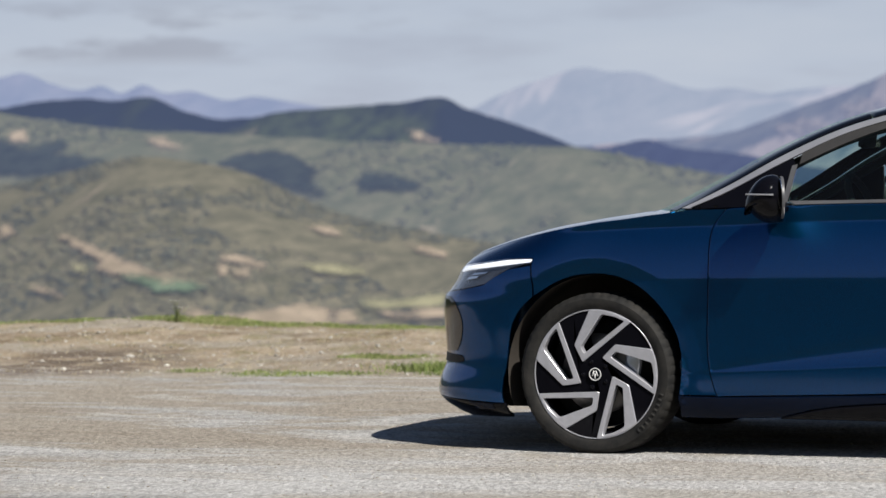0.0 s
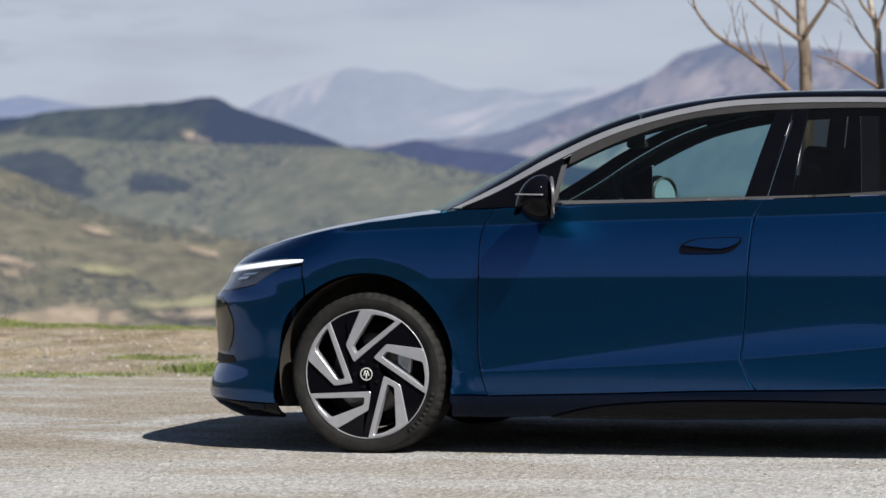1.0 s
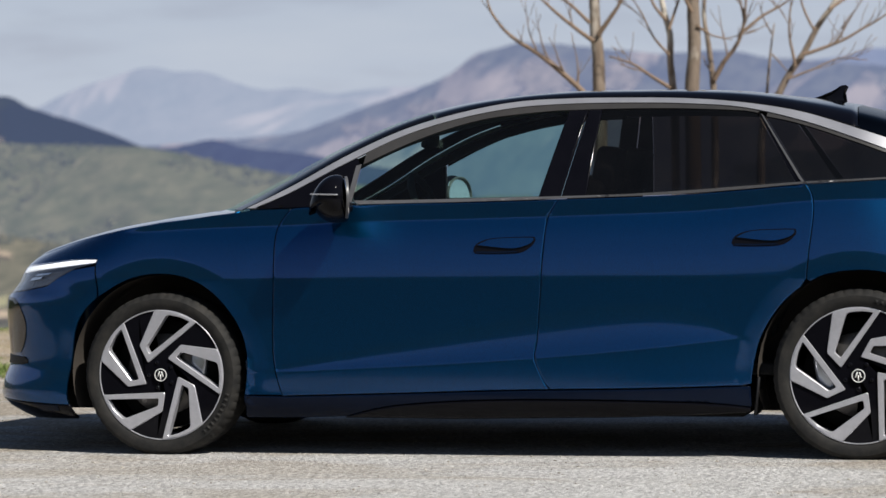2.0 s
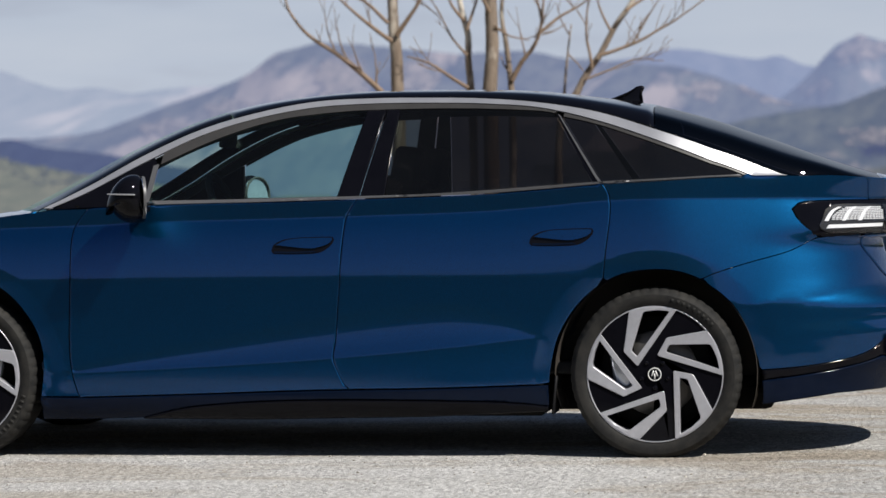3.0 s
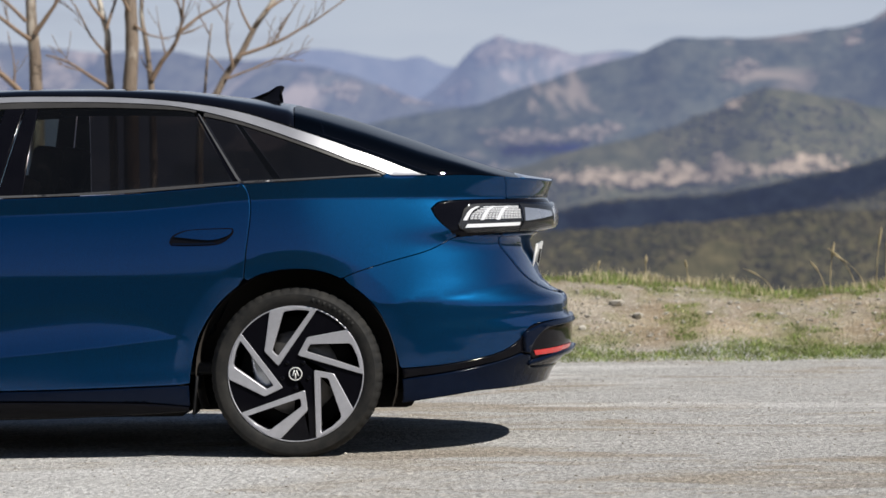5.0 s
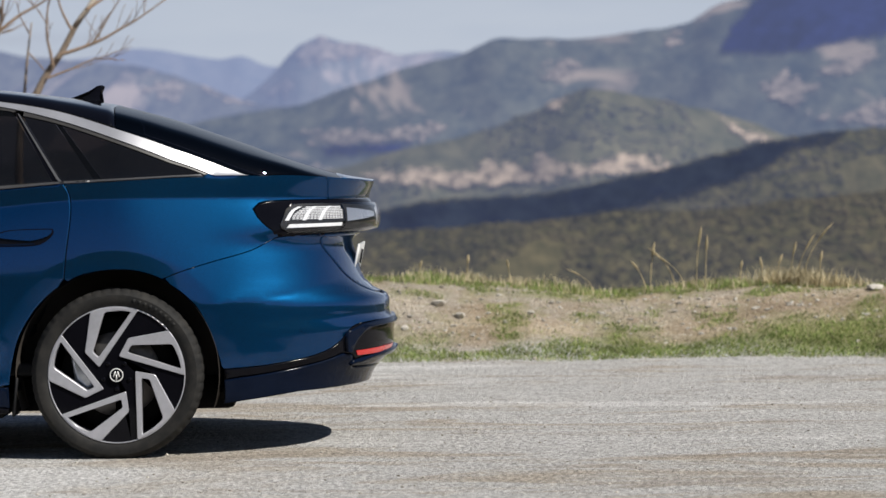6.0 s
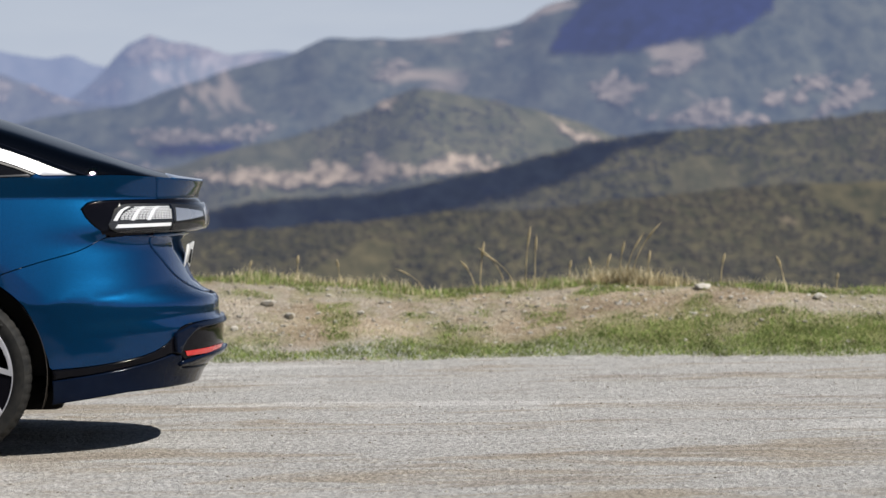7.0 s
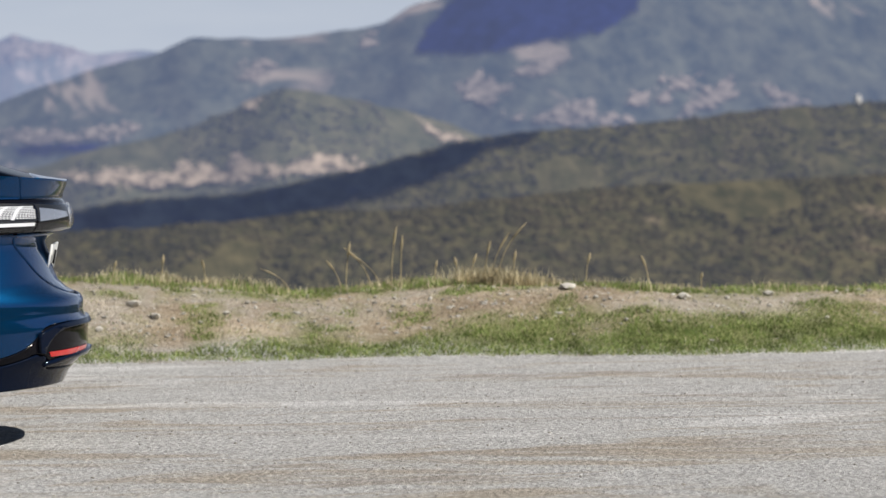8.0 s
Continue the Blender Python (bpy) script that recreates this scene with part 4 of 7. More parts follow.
def fill(loop, grid=0.035, rim=0.005, creased=False):
    """Flat triangles that fill an outline, with a narrow band along its edge: points, faces and the number of edge points."""
    loop = densify(loop)
    area = sum(p[0] * q[1] - q[0] * p[1] for p, q in zip(loop, loop[1:] + loop[:1]))
    if area < 0:
        loop = loop[::-1]
    n = len(loop)
    pts = list(loop)
    edge = np.array(loop)
    for i in range(n):
        (ax, ay), (bx, by) = loop[i - 1], loop[(i + 1) % n]
        d = math.hypot(bx - ax, by - ay)
        if d > 1e-6:
            q = (loop[i][0] - (by - ay) / d * rim, loop[i][1] + (bx - ax) / d * rim)
            gap = np.hypot(edge[:, 0] - q[0], edge[:, 1] - q[1])
            if within(loop, *q) and gap.min() > rim * 0.8:
                pts.append(q)
    x0, y0 = edge.min(axis=0)
    x1, y1 = edge.max(axis=0)
    for i in range(int((x1 - x0) / grid) + 1):
        for j in range(int((y1 - y0) / grid) + 1):
            q = (x0 + (i + 0.5) * grid, y0 + (j + 0.5) * grid)
            if np.hypot(edge[:, 0] - q[0], edge[:, 1] - q[1]).min() > rim * 2.2 and within(loop, *q):
                pts.append(q)
    if creased:
        pts += [q for q in crease_points(x0, x1) if y0 < q[1] < y1 and within(loop, *q) and np.hypot(edge[:, 0] - q[0], edge[:, 1] - q[1]).min() > rim * 1.6]
    v, _, f, *_ = delaunay_2d_cdt([Vector(p) for p in pts], [(i, (i + 1) % n) for i in range(n)], [], 1, 1e-6)
    return v, f


def panel_mesh(loop, side=-1, lift=0.0, thick=0.012, grid=0.035, both=False, rim=0.005, creased=False):
    """A sheet on the car's skin with turned-in edges. both: joined over the middle line from its two halves."""
    v, f = fill(loop, grid, rim, creased)
    bm = bmesh.new()
    for sd in ((-1, 1) if both else (side,)):
        vs = [bm.verts.new(body(p[0], p[1], sd, lift)) for p in v]
        for t in f:
            a, b, c = (vs[i] for i in t)
            if len({a, b, c}) == 3:
                bm.faces.new((a, b, c) if sd < 0 else (a, c, b))
    if both:
        bmesh.ops.remove_doubles(bm, verts=bm.verts[:], dist=0.0006)
    fold(bm, thick)
    return bm


def fold(bm, thick):
    """Turn the open edges of a sheet inwards."""
    bm.normal_update()
    for vert in bm.verts:
        vert.normal_update()
    normal = {vt: vt.normal.copy() for vt in bm.verts}
    edges = [ed for ed in bm.edges if ed.is_boundary]
    if thick < .012:
        for ed in edges:
            ed.smooth = False
    made = {}
    for ed in edges:
        for vt in ed.verts:
            if vt not in made:
                made[vt] = bm.verts.new(vt.co - normal[vt] * thick)
    for ed in edges:
        a, b = ed.verts
        face = ed.link_faces[0]
        for lp in face.loops:
            if lp.edge == ed:
                a, b = lp.vert, lp.link_loop_next.vert
        bm.faces.new((b, a, made[a], made[b]))


def part(name, bm, material, parent, label="", smooth=True):
    """Link a bmesh as one mesh object under a thing or a part, where it lies in the world."""
    me = bpy.data.meshes.new(name)
    bm.normal_update()
    bm.to_mesh(me)
    bm.free()
    me.materials.append(material)
    if smooth:
        me.shade_smooth()
    ob = new(name, me)
    ob.parent = parent
    if parent.parent is None:
        ob.matrix_parent_inverse = Matrix.Translation(parent.location).inverted()
    if label:
        tagged(ob, label)
    return ob


def lathe(profile, n=72, axis_y=True):
    """A closed ring turned from (radius, y) points round the y axis."""
    bm = bmesh.new()
    rings = [[bm.verts.new((r * math.cos(2 * math.pi * i / n), y, r * math.sin(2 * math.pi * i / n))) for r, y in profile] for i in range(n)]
    for i in range(n):
        a, b = rings[i], rings[(i + 1) % n]
        for j in range(len(profile) - 1):
            bm.faces.new((a[j], a[j + 1], b[j + 1], b[j]))
    bmesh.ops.recalc_face_normals(bm, faces=bm.faces[:])
    return bm


def slab(loop, y0, y1, chamfer=0.0):
    """A flat outline in x, z extruded from y0 (front) to y1; chamfer draws the front in."""
    loop = [tuple(p) for p in loop]
    if sum(p[0] * q[1] - q[0] * p[1] for p, q in zip(loop, loop[1:] + loop[:1])) < 0:
        loop = loop[::-1]
    bm = bmesh.new()
    n = len(loop)
    cx, cz = sum(p[0] for p in loop) / n, sum(p[1] for p in loop) / n

    def ring(y, shrink):
        r = []
        for i, (x, z) in enumerate(loop):
            (ax, az), (bx, bz) = loop[i - 1], loop[(i + 1) % n]
            d = math.hypot(bx - ax, bz - az) or 1
            r.append(bm.verts.new((x - (bz - az) / d * shrink, y, z + (bx - ax) / d * shrink)))
        return r
    rings = [ring(y0, chamfer), ring(y0 + chamfer, 0), ring(y1, 0)] if chamfer else [ring(y0, 0), ring(y1, 0)]
    bm.faces.new(rings[0])
    bm.faces.new(rings[-1][::-1])
    for a, b in zip(rings, rings[1:]):
        for i in range(n):
            bm.faces.new((a[i], b[i], b[(i + 1) % n], a[(i + 1) % n]))
    bmesh.ops.triangulate(bm, faces=[f for f in bm.faces if len(f.verts) > 4])
    bmesh.ops.recalc_face_normals(bm, faces=bm.faces[:])
    return bm


def block(size, at=(0, 0, 0), turn=(0, 0, 0), round_by=0.01, segs=2):
    bm = bmesh.new()
    bmesh.ops.create_cube(bm, size=1.0, matrix=pose(*at, *turn) @ Matrix.Diagonal((*size, 1)))
    if round_by:
        bmesh.ops.bevel(bm, geom=bm.edges[:], offset=round_by, segments=segs, affect="EDGES", profile=0.6)
    return bm


def shift(bm, m):
    bmesh.ops.transform(bm, matrix=m, verts=bm.verts[:])
    if m.determinant() < 0:
        bmesh.ops.reverse_faces(bm, faces=bm.faces[:])
    return bm


def frame_mesh(outer, inner, y0, y1, chamfer):
    """A flat frame between two loops of as many points, standing from y0 to y1."""
    bm = bmesh.new()
    n = len(outer)

    def loop_at(pts, y):
        return [bm.verts.new((x, y, z)) for x, z in pts]

    def toward(p, q, d):
        v = Vector(q) - Vector(p)
        return tuple(Vector(p) + v.normalized() * min(d, v.length * .3))
    o0, i0 = loop_at([toward(p, q, chamfer) for p, q in zip(outer, inner)], y0), loop_at([toward(q, p, chamfer) for p, q in zip(outer, inner)], y0)
    o1, i1 = loop_at(outer, y0 + chamfer), loop_at(inner, y0 + chamfer)
    o2, i2 = loop_at(outer, y1), loop_at(inner, y1)
    for i in range(n):
        j = (i + 1) % n
        for a, b in ((i0, o0), (o0, o1), (o1, o2), (i1, i0), (i2, i1)):
            bm.faces.new((a[i], b[i], b[j], a[j]))
    bmesh.ops.recalc_face_normals(bm, faces=bm.faces[:])
    return bm


ACROSS = Matrix.Translation((0, 2 * MIDDLE, 0)) @ Matrix.Diagonal((1, -1, 1, 1))    # to the far side of the car

car = new("car")
car.location = (1.55, MIDDLE, 0)
tagged(car, "dark metallic blue fastback saloon parked on gravel", "car")

# Lines of the body, as places along it and heights.
RAIL = [(-.87, .775), (-.7, .797), (-.579, .838), (-.464, .877), (-.422, .905), (-.326, .940), (-.205, .967), (-.033, .988), (.109, 1.004), (.236, 1.022), (.353, 1.040),
        (.569, 1.141), (.80, 1.271), (1.034, 1.378), (1.273, 1.447), (1.514, 1.489), (1.758, 1.499), (2.0, 1.497), (2.243, 1.489), (2.488, 1.466), (2.73, 1.422), (2.971, 1.346), (3.205, 1.260),
        (3.363, 1.171), (3.415, 1.147), (3.514, 1.147), (3.6, 1.141), (3.75, 1.128), (3.9, 1.12), (4.1, 1.118)]
STRIP_LOW = [(.405, 1.047), (.572, 1.117), (.805, 1.241), (1.038, 1.352), (1.276, 1.423), (1.517, 1.464), (1.761, 1.476), (2.003, 1.475), (2.245, 1.467), (2.488, 1.445), (2.733, 1.386), (2.972, 1.304), (3.206, 1.211), (3.317, 1.148)]
BELT_LINE = [(.405, 1.047), (.581, 1.052), (.83, 1.061), (1.077, 1.065), (1.322, 1.067), (1.563, 1.071), (1.803, 1.077), (2.04, 1.082), (2.275, 1.090), (2.511, 1.105), (2.745, 1.123), (2.978, 1.133), (3.207, 1.144), (3.317, 1.146)]
ARCH_FRONT = [(-.25, .20), (-.252, .28), (-.250, .390), (-.229, .564), (-.174, .676), (-.102, .749), (-.007, .776), (.13, .756), (.255, .676), (.352, .544), (.386, .400), (.372, .25)]
ARCH_REAR = [(2.535, .21), (2.535, .29), (2.543, .372), (2.581, .511), (2.677, .650), (2.818, .746), (2.981, .772), (3.119, .749), (3.224, .679), (3.279, .575), (3.316, .413), (3.335, .31), (3.348, .211)]
DOOR_FRONT = [(.574, 1.045), (.559, 1.026), (.529, .973), (.514, .902), (.509, .734), (.500, .493), (.507, .373), (.531, .276), (.543, .253)]
DOOR_MIDDLE = [(1.732, 1.072), (1.694, .995), (1.676, .869), (1.666, .729), (1.654, .587), (1.647, .48), (1.638, .41), (1.68, .308), (1.70, .286)]
DOOR_REAR = [(2.757, 1.127), (2.790, 1.076), (2.795, .995), (2.775, .833), (2.765, .735)]
DOOR_LOW = [(.55, .253), (1.07, .267), (1.555, .281), (2.032, .288), (2.504, .300)]
BUMPER_REAR = [(3.173, .732), (3.241, .763), (3.328, .796), (3.449, .839), (3.519, .888)]
GAP = 0.0022


def moved(pts, dx=0.0, dz=0.0):
    return [(x + dx, z + dz) for x, z in pts]


def between(pts, a, b):
    """The stretch of a line from a to b along the body."""
    fine = curve(pts)
    inner = [p for p in fine if min(a, b) < p[0] < max(a, b)]
    return inner if a < b else inner[::-1]


def heights(pts, a, b):
    fine = curve(pts)
    inner = [p for p in fine if min(a, b) < p[1] < max(a, b)]
    return inner


af, ar = curve(ARCH_FRONT), curve(ARCH_REAR)
fender = ([(-.2, .813), (-.1715, .680)] + [p for p in af if p[1] > .25 and (p[0] > -.02 or p[1] > .684)] + [(.375, .258), (.535, .258)] + moved(curve(DOOR_FRONT), -GAP)[::-1]
          + [(.405, 1.043)] + moved(between(RAIL, .353, -.579), 0, -GAP) + [(-.579, .834), (-.583, .794)] + curve([(-.583, .794), (-.392, .822), (-.286, .839), (-.206, .842)])[1:])
front_door = moved(curve(DOOR_FRONT), GAP)[::-1] + moved(between(BELT_LINE, .59, 1.725), 0, -.004) + moved(curve(DOOR_MIDDLE), -GAP) + moved(between(DOOR_LOW, 1.69, .56), 0, .003)
rear_door = (moved(curve(DOOR_MIDDLE), GAP)[::-1] + moved(between(BELT_LINE, 1.745, 2.745), 0, -.004) + moved(curve(DOOR_REAR), -GAP)
             + [p for p in moved(ar, -.001) if p[0] < 2.755 and p[1] > .30][::-1] + moved(between(DOOR_LOW, 2.5, 1.71), 0, .003))
quarter = (moved(curve(DOOR_REAR), GAP)[::-1] + moved(between(BELT_LINE, 2.77, 3.3), 0, -.004) + moved(between(RAIL, 3.33, 3.62), 0, -GAP) + [(3.641, 1.136), (3.667, 1.043)]
           + curve([(3.664, 1.043), (3.503, 1.043), (3.444, 1.034), (3.420, 1.008), (3.430, .973), (3.460, .928), (3.511, .893)])[1:] + moved(curve(BUMPER_REAR), 0, GAP)[::-1][1:]
           + [p for p in ar if 2.775 < p[0] < 3.16 and p[1] > .7][::-1])
rear_bumper = (moved(curve(BUMPER_REAR), 0, -GAP) + [(3.571, .893), (3.675, .893)] + curve([(3.675, .893), (3.724, .80), (3.811, .70), (3.940, .635), (4.1, .628)])[1:]
               + [(4.1, .525)] + curve([(3.797, .528), (3.696, .517), (3.663, .491), (3.628, .442), (3.562, .40), (3.447, .369), (3.333, .357)]) + [p for p in ar if p[0] > 3.18 and p[1] > .36][::-1])
tailgate = [(3.684, .889), (4.1, .889), (4.1, .636)] + curve([(3.945, .643), (3.818, .708), (3.731, .805), (3.684, .889)])[:-1]
deck = [(3.645, 1.134)] + moved(between(RAIL, 3.629, 4.098), 0, -GAP) + [(4.1, 1.114), (4.1, 1.043), (3.670, 1.043)]
lamp_back = [(4.1, 1.037), (4.1, .903)] + curve([(3.675, .902), (3.523, .889), (3.464, .926), (3.432, .973), (3.424, 1.008), (3.446, 1.030), (3.503, 1.039), (3.670, 1.040)])
front_bumper = (curve([(-.27, .792), (-.316, .750), (-.34, .722), (-.45, .695), (-.56, .683), (-.72, .678)]) + [(-.87, .678), (-.87, .228), (-.5, .226), (-.252, .21)]
                + [p for p in af if p[1] > .22 and p[0] < -.17 and p[1] < .672] + [(-.1755, .676), (-.2035, .809)])
nose_panel = [(-.72, .684), (-.87, .684), (-.87, .770)] + moved(between(RAIL, -.86, -.6), 0, -.004) + [(-.592, .80), (-.606, .752), (-.672, .688)]
front_lip = [(-.87, .222), (-.5, .220), (-.25, .205), (-.265, .145), (-.5, .135), (-.87, .165)]
intake = [(-.87, .416), (-.5, .415), (-.405, .412), (-.392, .40), (-.390, .385), (-.42, .378), (-.87, .378)]
air_curtain = [(-.87, .672), (-.50, .672)] + curve([(-.455, .668), (-.425, .645), (-.398, .59), (-.390, .54), (-.402, .475), (-.424, .43)]) + [(-.5, .424), (-.87, .424)]
lip_slot = [(-.36, .208), (-.285, .204), (-.29, .180), (-.35, .176)]
skirt = [(.377, .252)] + moved(between(DOOR_LOW, .56, 2.5), 0, -.004) + [(2.53, .297), (2.533, .213)] + curve([(2.522, .213), (2.265, .234), (1.552, .243), (1.063, .218), (.809, .166)]) + [(.56, .157), (.366, .157)]
blade = [(.811, .160)] + curve([(.811, .161), (1.063, .212), (1.552, .237), (2.265, .228), (2.530, .207)])[1:] + [(2.528, .19), (2.023, .168), (1.301, .157)]
low_rear = ([(3.341, .309)] + curve([(3.341, .309), (3.472, .332), (3.588, .365), (3.646, .395)])[1:] + [(3.681, .385), (3.724, .33), (4.1, .318), (4.1, .257), (3.824, .257), (3.734, .255), (3.562, .249), (3.351, .213)])
black_rear = (curve([(3.335, .352), (3.447, .364), (3.562, .395), (3.628, .437), (3.663, .486), (3.696, .512), (3.797, .523)]) + [(4.1, .520), (4.1, .323), (3.730, .335), (3.686, .390), (3.650, .40)]
              + curve([(3.588, .37), (3.472, .337), (3.341, .314)]))
strip = moved(between(RAIL, .372, 3.412), 0, -.001) + [(3.410, 1.1475), (3.320, 1.1475)] + between(STRIP_LOW, 3.31, .41)

for sd in (-1, 1):
    part("front_fender", panel_mesh(fender, sd, grid=.026, thick=.011, creased=True), PAINT, car)
    part("front_door", panel_mesh(front_door, sd, grid=.026, creased=True), PAINT, car)
    part("rear_door", panel_mesh(rear_door, sd, grid=.026, creased=True), PAINT, car)
    part("quarter_panel", panel_mesh(quarter, sd, grid=.026, thick=.011, creased=True), PAINT, car)
    part("side_skirt", panel_mesh(skirt, sd, -.002), DARK_PAINT, car)
    part("sill_blade", panel_mesh(blade, sd, .004), GLOSS_BLACK, car, "gloss black sill blade")
    part("roof_trim", panel_mesh(strip, sd, .004, .008, rim=.003), SILVER, car, "satin silver roof trim")
part("front_bumper", panel_mesh(front_bumper, both=True, grid=.026, thick=.011), PAINT, car)
part("rear_bumper", panel_mesh(rear_bumper, both=True, grid=.028, thick=.011, creased=True), PAINT, car)
part("tailgate", panel_mesh(tailgate, both=True), PAINT, car)
part("tail_spoiler", panel_mesh(deck, both=True), PAINT, car)
part("nose_panel", panel_mesh(nose_panel, both=True), PAINT, car)
part("front_splitter", panel_mesh(front_lip, both=True), GLOSS_BLACK, car, "black front splitter")
part("lower_grille", panel_mesh(intake, both=True, lift=.004, thick=.02), BLACK_PLASTIC, car, "black lower grille")
part("air_curtain", panel_mesh(air_curtain, both=True, lift=.003, thick=.008, grid=.02), GRILLE_GLOSS, car, "gloss black air curtain beside the nose")
for sd in (-1, 1):
    part("lip_slot", panel_mesh(lip_slot, sd, .003, .006, .02, rim=.003), DARK_PAINT, car)
part("rear_valance", panel_mesh(low_rear, both=True, lift=.006), DARK_PAINT, car)
part("rear_diffuser", panel_mesh(black_rear, both=True), GLOSS_BLACK, car, "gloss black rear insert")
upper_fin = curve([(3.652, .482), (3.70, .507), (3.74, .521), (3.85, .530), (4.1, .537)]) + [(4.1, .512)] + curve([(3.85, .506), (3.75, .498), (3.708, .472), (3.68, .43), (3.672, .398)]) + [(3.655, .402)]
lower_fin = curve([(3.70, .353), (3.75, .367), (3.85, .385), (4.1, .401)]) + [(4.1, .384)] + curve([(3.85, .368), (3.75, .350), (3.70, .340)])
part("rear_fin", panel_mesh(upper_fin, both=True, lift=.016, thick=.02, grid=.02), DARK_PAINT, car, "dark blue fin over the rear insert")
part("rear_fin", panel_mesh(lower_fin, both=True, lift=.018, thick=.02, grid=.02), DARK_PAINT, car, "dark blue lip under the reflectors")

# Top of the body: from rail to rail over the middle line, which runs ahead of the rails at the screen.
CROWN = [(-.87, -.80, .785), (-.7, -.765, .825), (-.579, -.70, .872), (-.464, -.60, .915), (-.326, -.45, .957), (-.205, -.32, .984), (-.033, -.15, 1.010), (.109, -.04, 1.026), (.236, .03, 1.036), (.353, .085, 1.045),
         (.569, .332, 1.163), (.80, .601, 1.300), (1.034, .867, 1.413), (1.273, 1.13, 1.487), (1.514, 1.389, 1.522), (1.758, 1.646, 1.541), (2.0, 1.90, 1.543), (2.243, 2.15, 1.54), (2.488, 2.41, 1.53), (2.73, 2.656, 1.501),
         (2.971, 2.93, 1.46), (3.205, 3.17, 1.395), (3.363, 3.37, 1.325), (3.415, 3.46, 1.293), (3.514, 3.645, 1.224), (3.62, 3.80, 1.172), (3.75, 3.89, 1.147), (3.9, 3.97, 1.132), (4.1, 4.03, 1.122)]
CROWN_X, CROWN_Z = [(k, x) for k, x, z in CROWN], [(k, z) for k, x, z in CROWN]


def top(xi, v, lift=0.0):
    r = body(xi, table(RAIL, xi))
    w = MIDDLE - r.y
    cx, cz = table(CROWN_X, xi), table(CROWN_Z, xi)
    k = .5 * ease(.3, .6, xi) * (1 - ease(3.5, 3.7, xi)) + .2 * (1 - ease(.0, .3, xi))     # rounded edge along the rails
    f = 1 - (1 - k) * abs(v) ** 2.3 - k * abs(v) ** 26
    return Vector((r.x + (cx - r.x) * (1 - v * v), MIDDLE + v * w, r.z + (cz - r.z) * f + lift))


def top_mesh(a, b, step=.03, thick=.015, lift=0.0, edge=0.985):
    n, k = max(2, int((b - a) / step)), 48
    bm = bmesh.new()
    rows = [[bm.verts.new(top(a + (b - a) * i / n, edge * math.sin(math.pi / 2 * (2 * j / k - 1)), lift)) for j in range(k + 1)] for i in range(n + 1)]
    for p, q in zip(rows, rows[1:]):
        for j in range(k):
            bm.faces.new((p[j], q[j], q[j + 1], p[j + 1]))
    bmesh.ops.remove_doubles(bm, verts=bm.verts[:], dist=.0004)
    bmesh.ops.recalc_face_normals(bm, faces=bm.faces[:])
    bm.normal_update()
    if sum(f.normal.z for f in bm.faces) < 0:
        bmesh.ops.reverse_faces(bm, faces=bm.faces[:])
    fold(bm, thick)
    return bm


part("hood", top_mesh(-.868, .349, edge=.992), PAINT, car)
part("windscreen", top_mesh(.352, 1.165, edge=.997), SCREEN_CLEAR, car, "sloping green-tinted windscreen")


def screen_border(a, b, side, v0=.86, v1=.997, step=.03):
    """The black printed edge of the windscreen along one pillar."""
    n, k = int((b - a) / step), 8
    bm = bmesh.new()
    rows = [[bm.verts.new(top(a + (b - a) * i / n, side * (v0 + (v1 - v0) * j / k), .0025)) for j in range(k + 1)] for i in range(n + 1)]
    for p, q in zip(rows, rows[1:]):
        for j in range(k):
            bm.faces.new((p[j], q[j], q[j + 1], p[j + 1]) if side > 0 else (p[j + 1], q[j + 1], q[j], p[j]))
    fold(bm, .004)
    return bm


for sd in (-1, 1):
    part("screen_border", screen_border(.356, 1.162, sd), GLOSS_BLACK, car, "black printed edge of the windscreen")
part("roof", top_mesh(1.168, 2.966, edge=.997), ROOF_BLACK, car, "gloss black panorama roof")
part("rear_window", top_mesh(2.970, 3.70, lift=-.003, edge=.997, thick=.006), SCREEN_GLASS, car, "dark privacy rear window")
part("tailgate_lid", top_mesh(3.705, 4.098, edge=.997), PAINT, car)

# Windows and their frames.
glass_front = [(.850, 1.078)] + [(.874, 1.228)] + curve([(.874, 1.228), (.928, 1.254), (1.045, 1.308), (1.163, 1.354), (1.281, 1.391), (1.401, 1.418), (1.522, 1.432), (1.643, 1.442), (1.742, 1.445)])[1:] + [(1.728, 1.351), (1.702, 1.256), (1.649, 1.083), (1.32, 1.079), (1.076, 1.077)]
glass_rear = [(1.889, 1.446)] + curve([(1.889, 1.446), (2.006, 1.448), (2.249, 1.443), (2.491, 1.429), (2.545, 1.418)])[1:] + curve([(2.545, 1.418), (2.619, 1.300), (2.676, 1.205), (2.717, 1.132)])[1:] + [(2.511, 1.115), (2.275, 1.100), (2.038, 1.089), (1.855, 1.085)]
glass_quarter = curve([(2.584, 1.403), (2.734, 1.367), (2.973, 1.285), (3.206, 1.195), (3.286, 1.154)]) + [(2.978, 1.138), (2.764, 1.130)]
sail = between(STRIP_LOW, .42, .862) + [(.862, 1.226), (.838, 1.066)] + between(BELT_LINE, .83, .42)
pillar_b1 = [(1.746, 1.446), (1.826, 1.446), (1.743, 1.083), (1.652, 1.083)]
pillar_b2 = [(1.832, 1.447), (1.886, 1.447), (1.852, 1.085), (1.749, 1.084)]
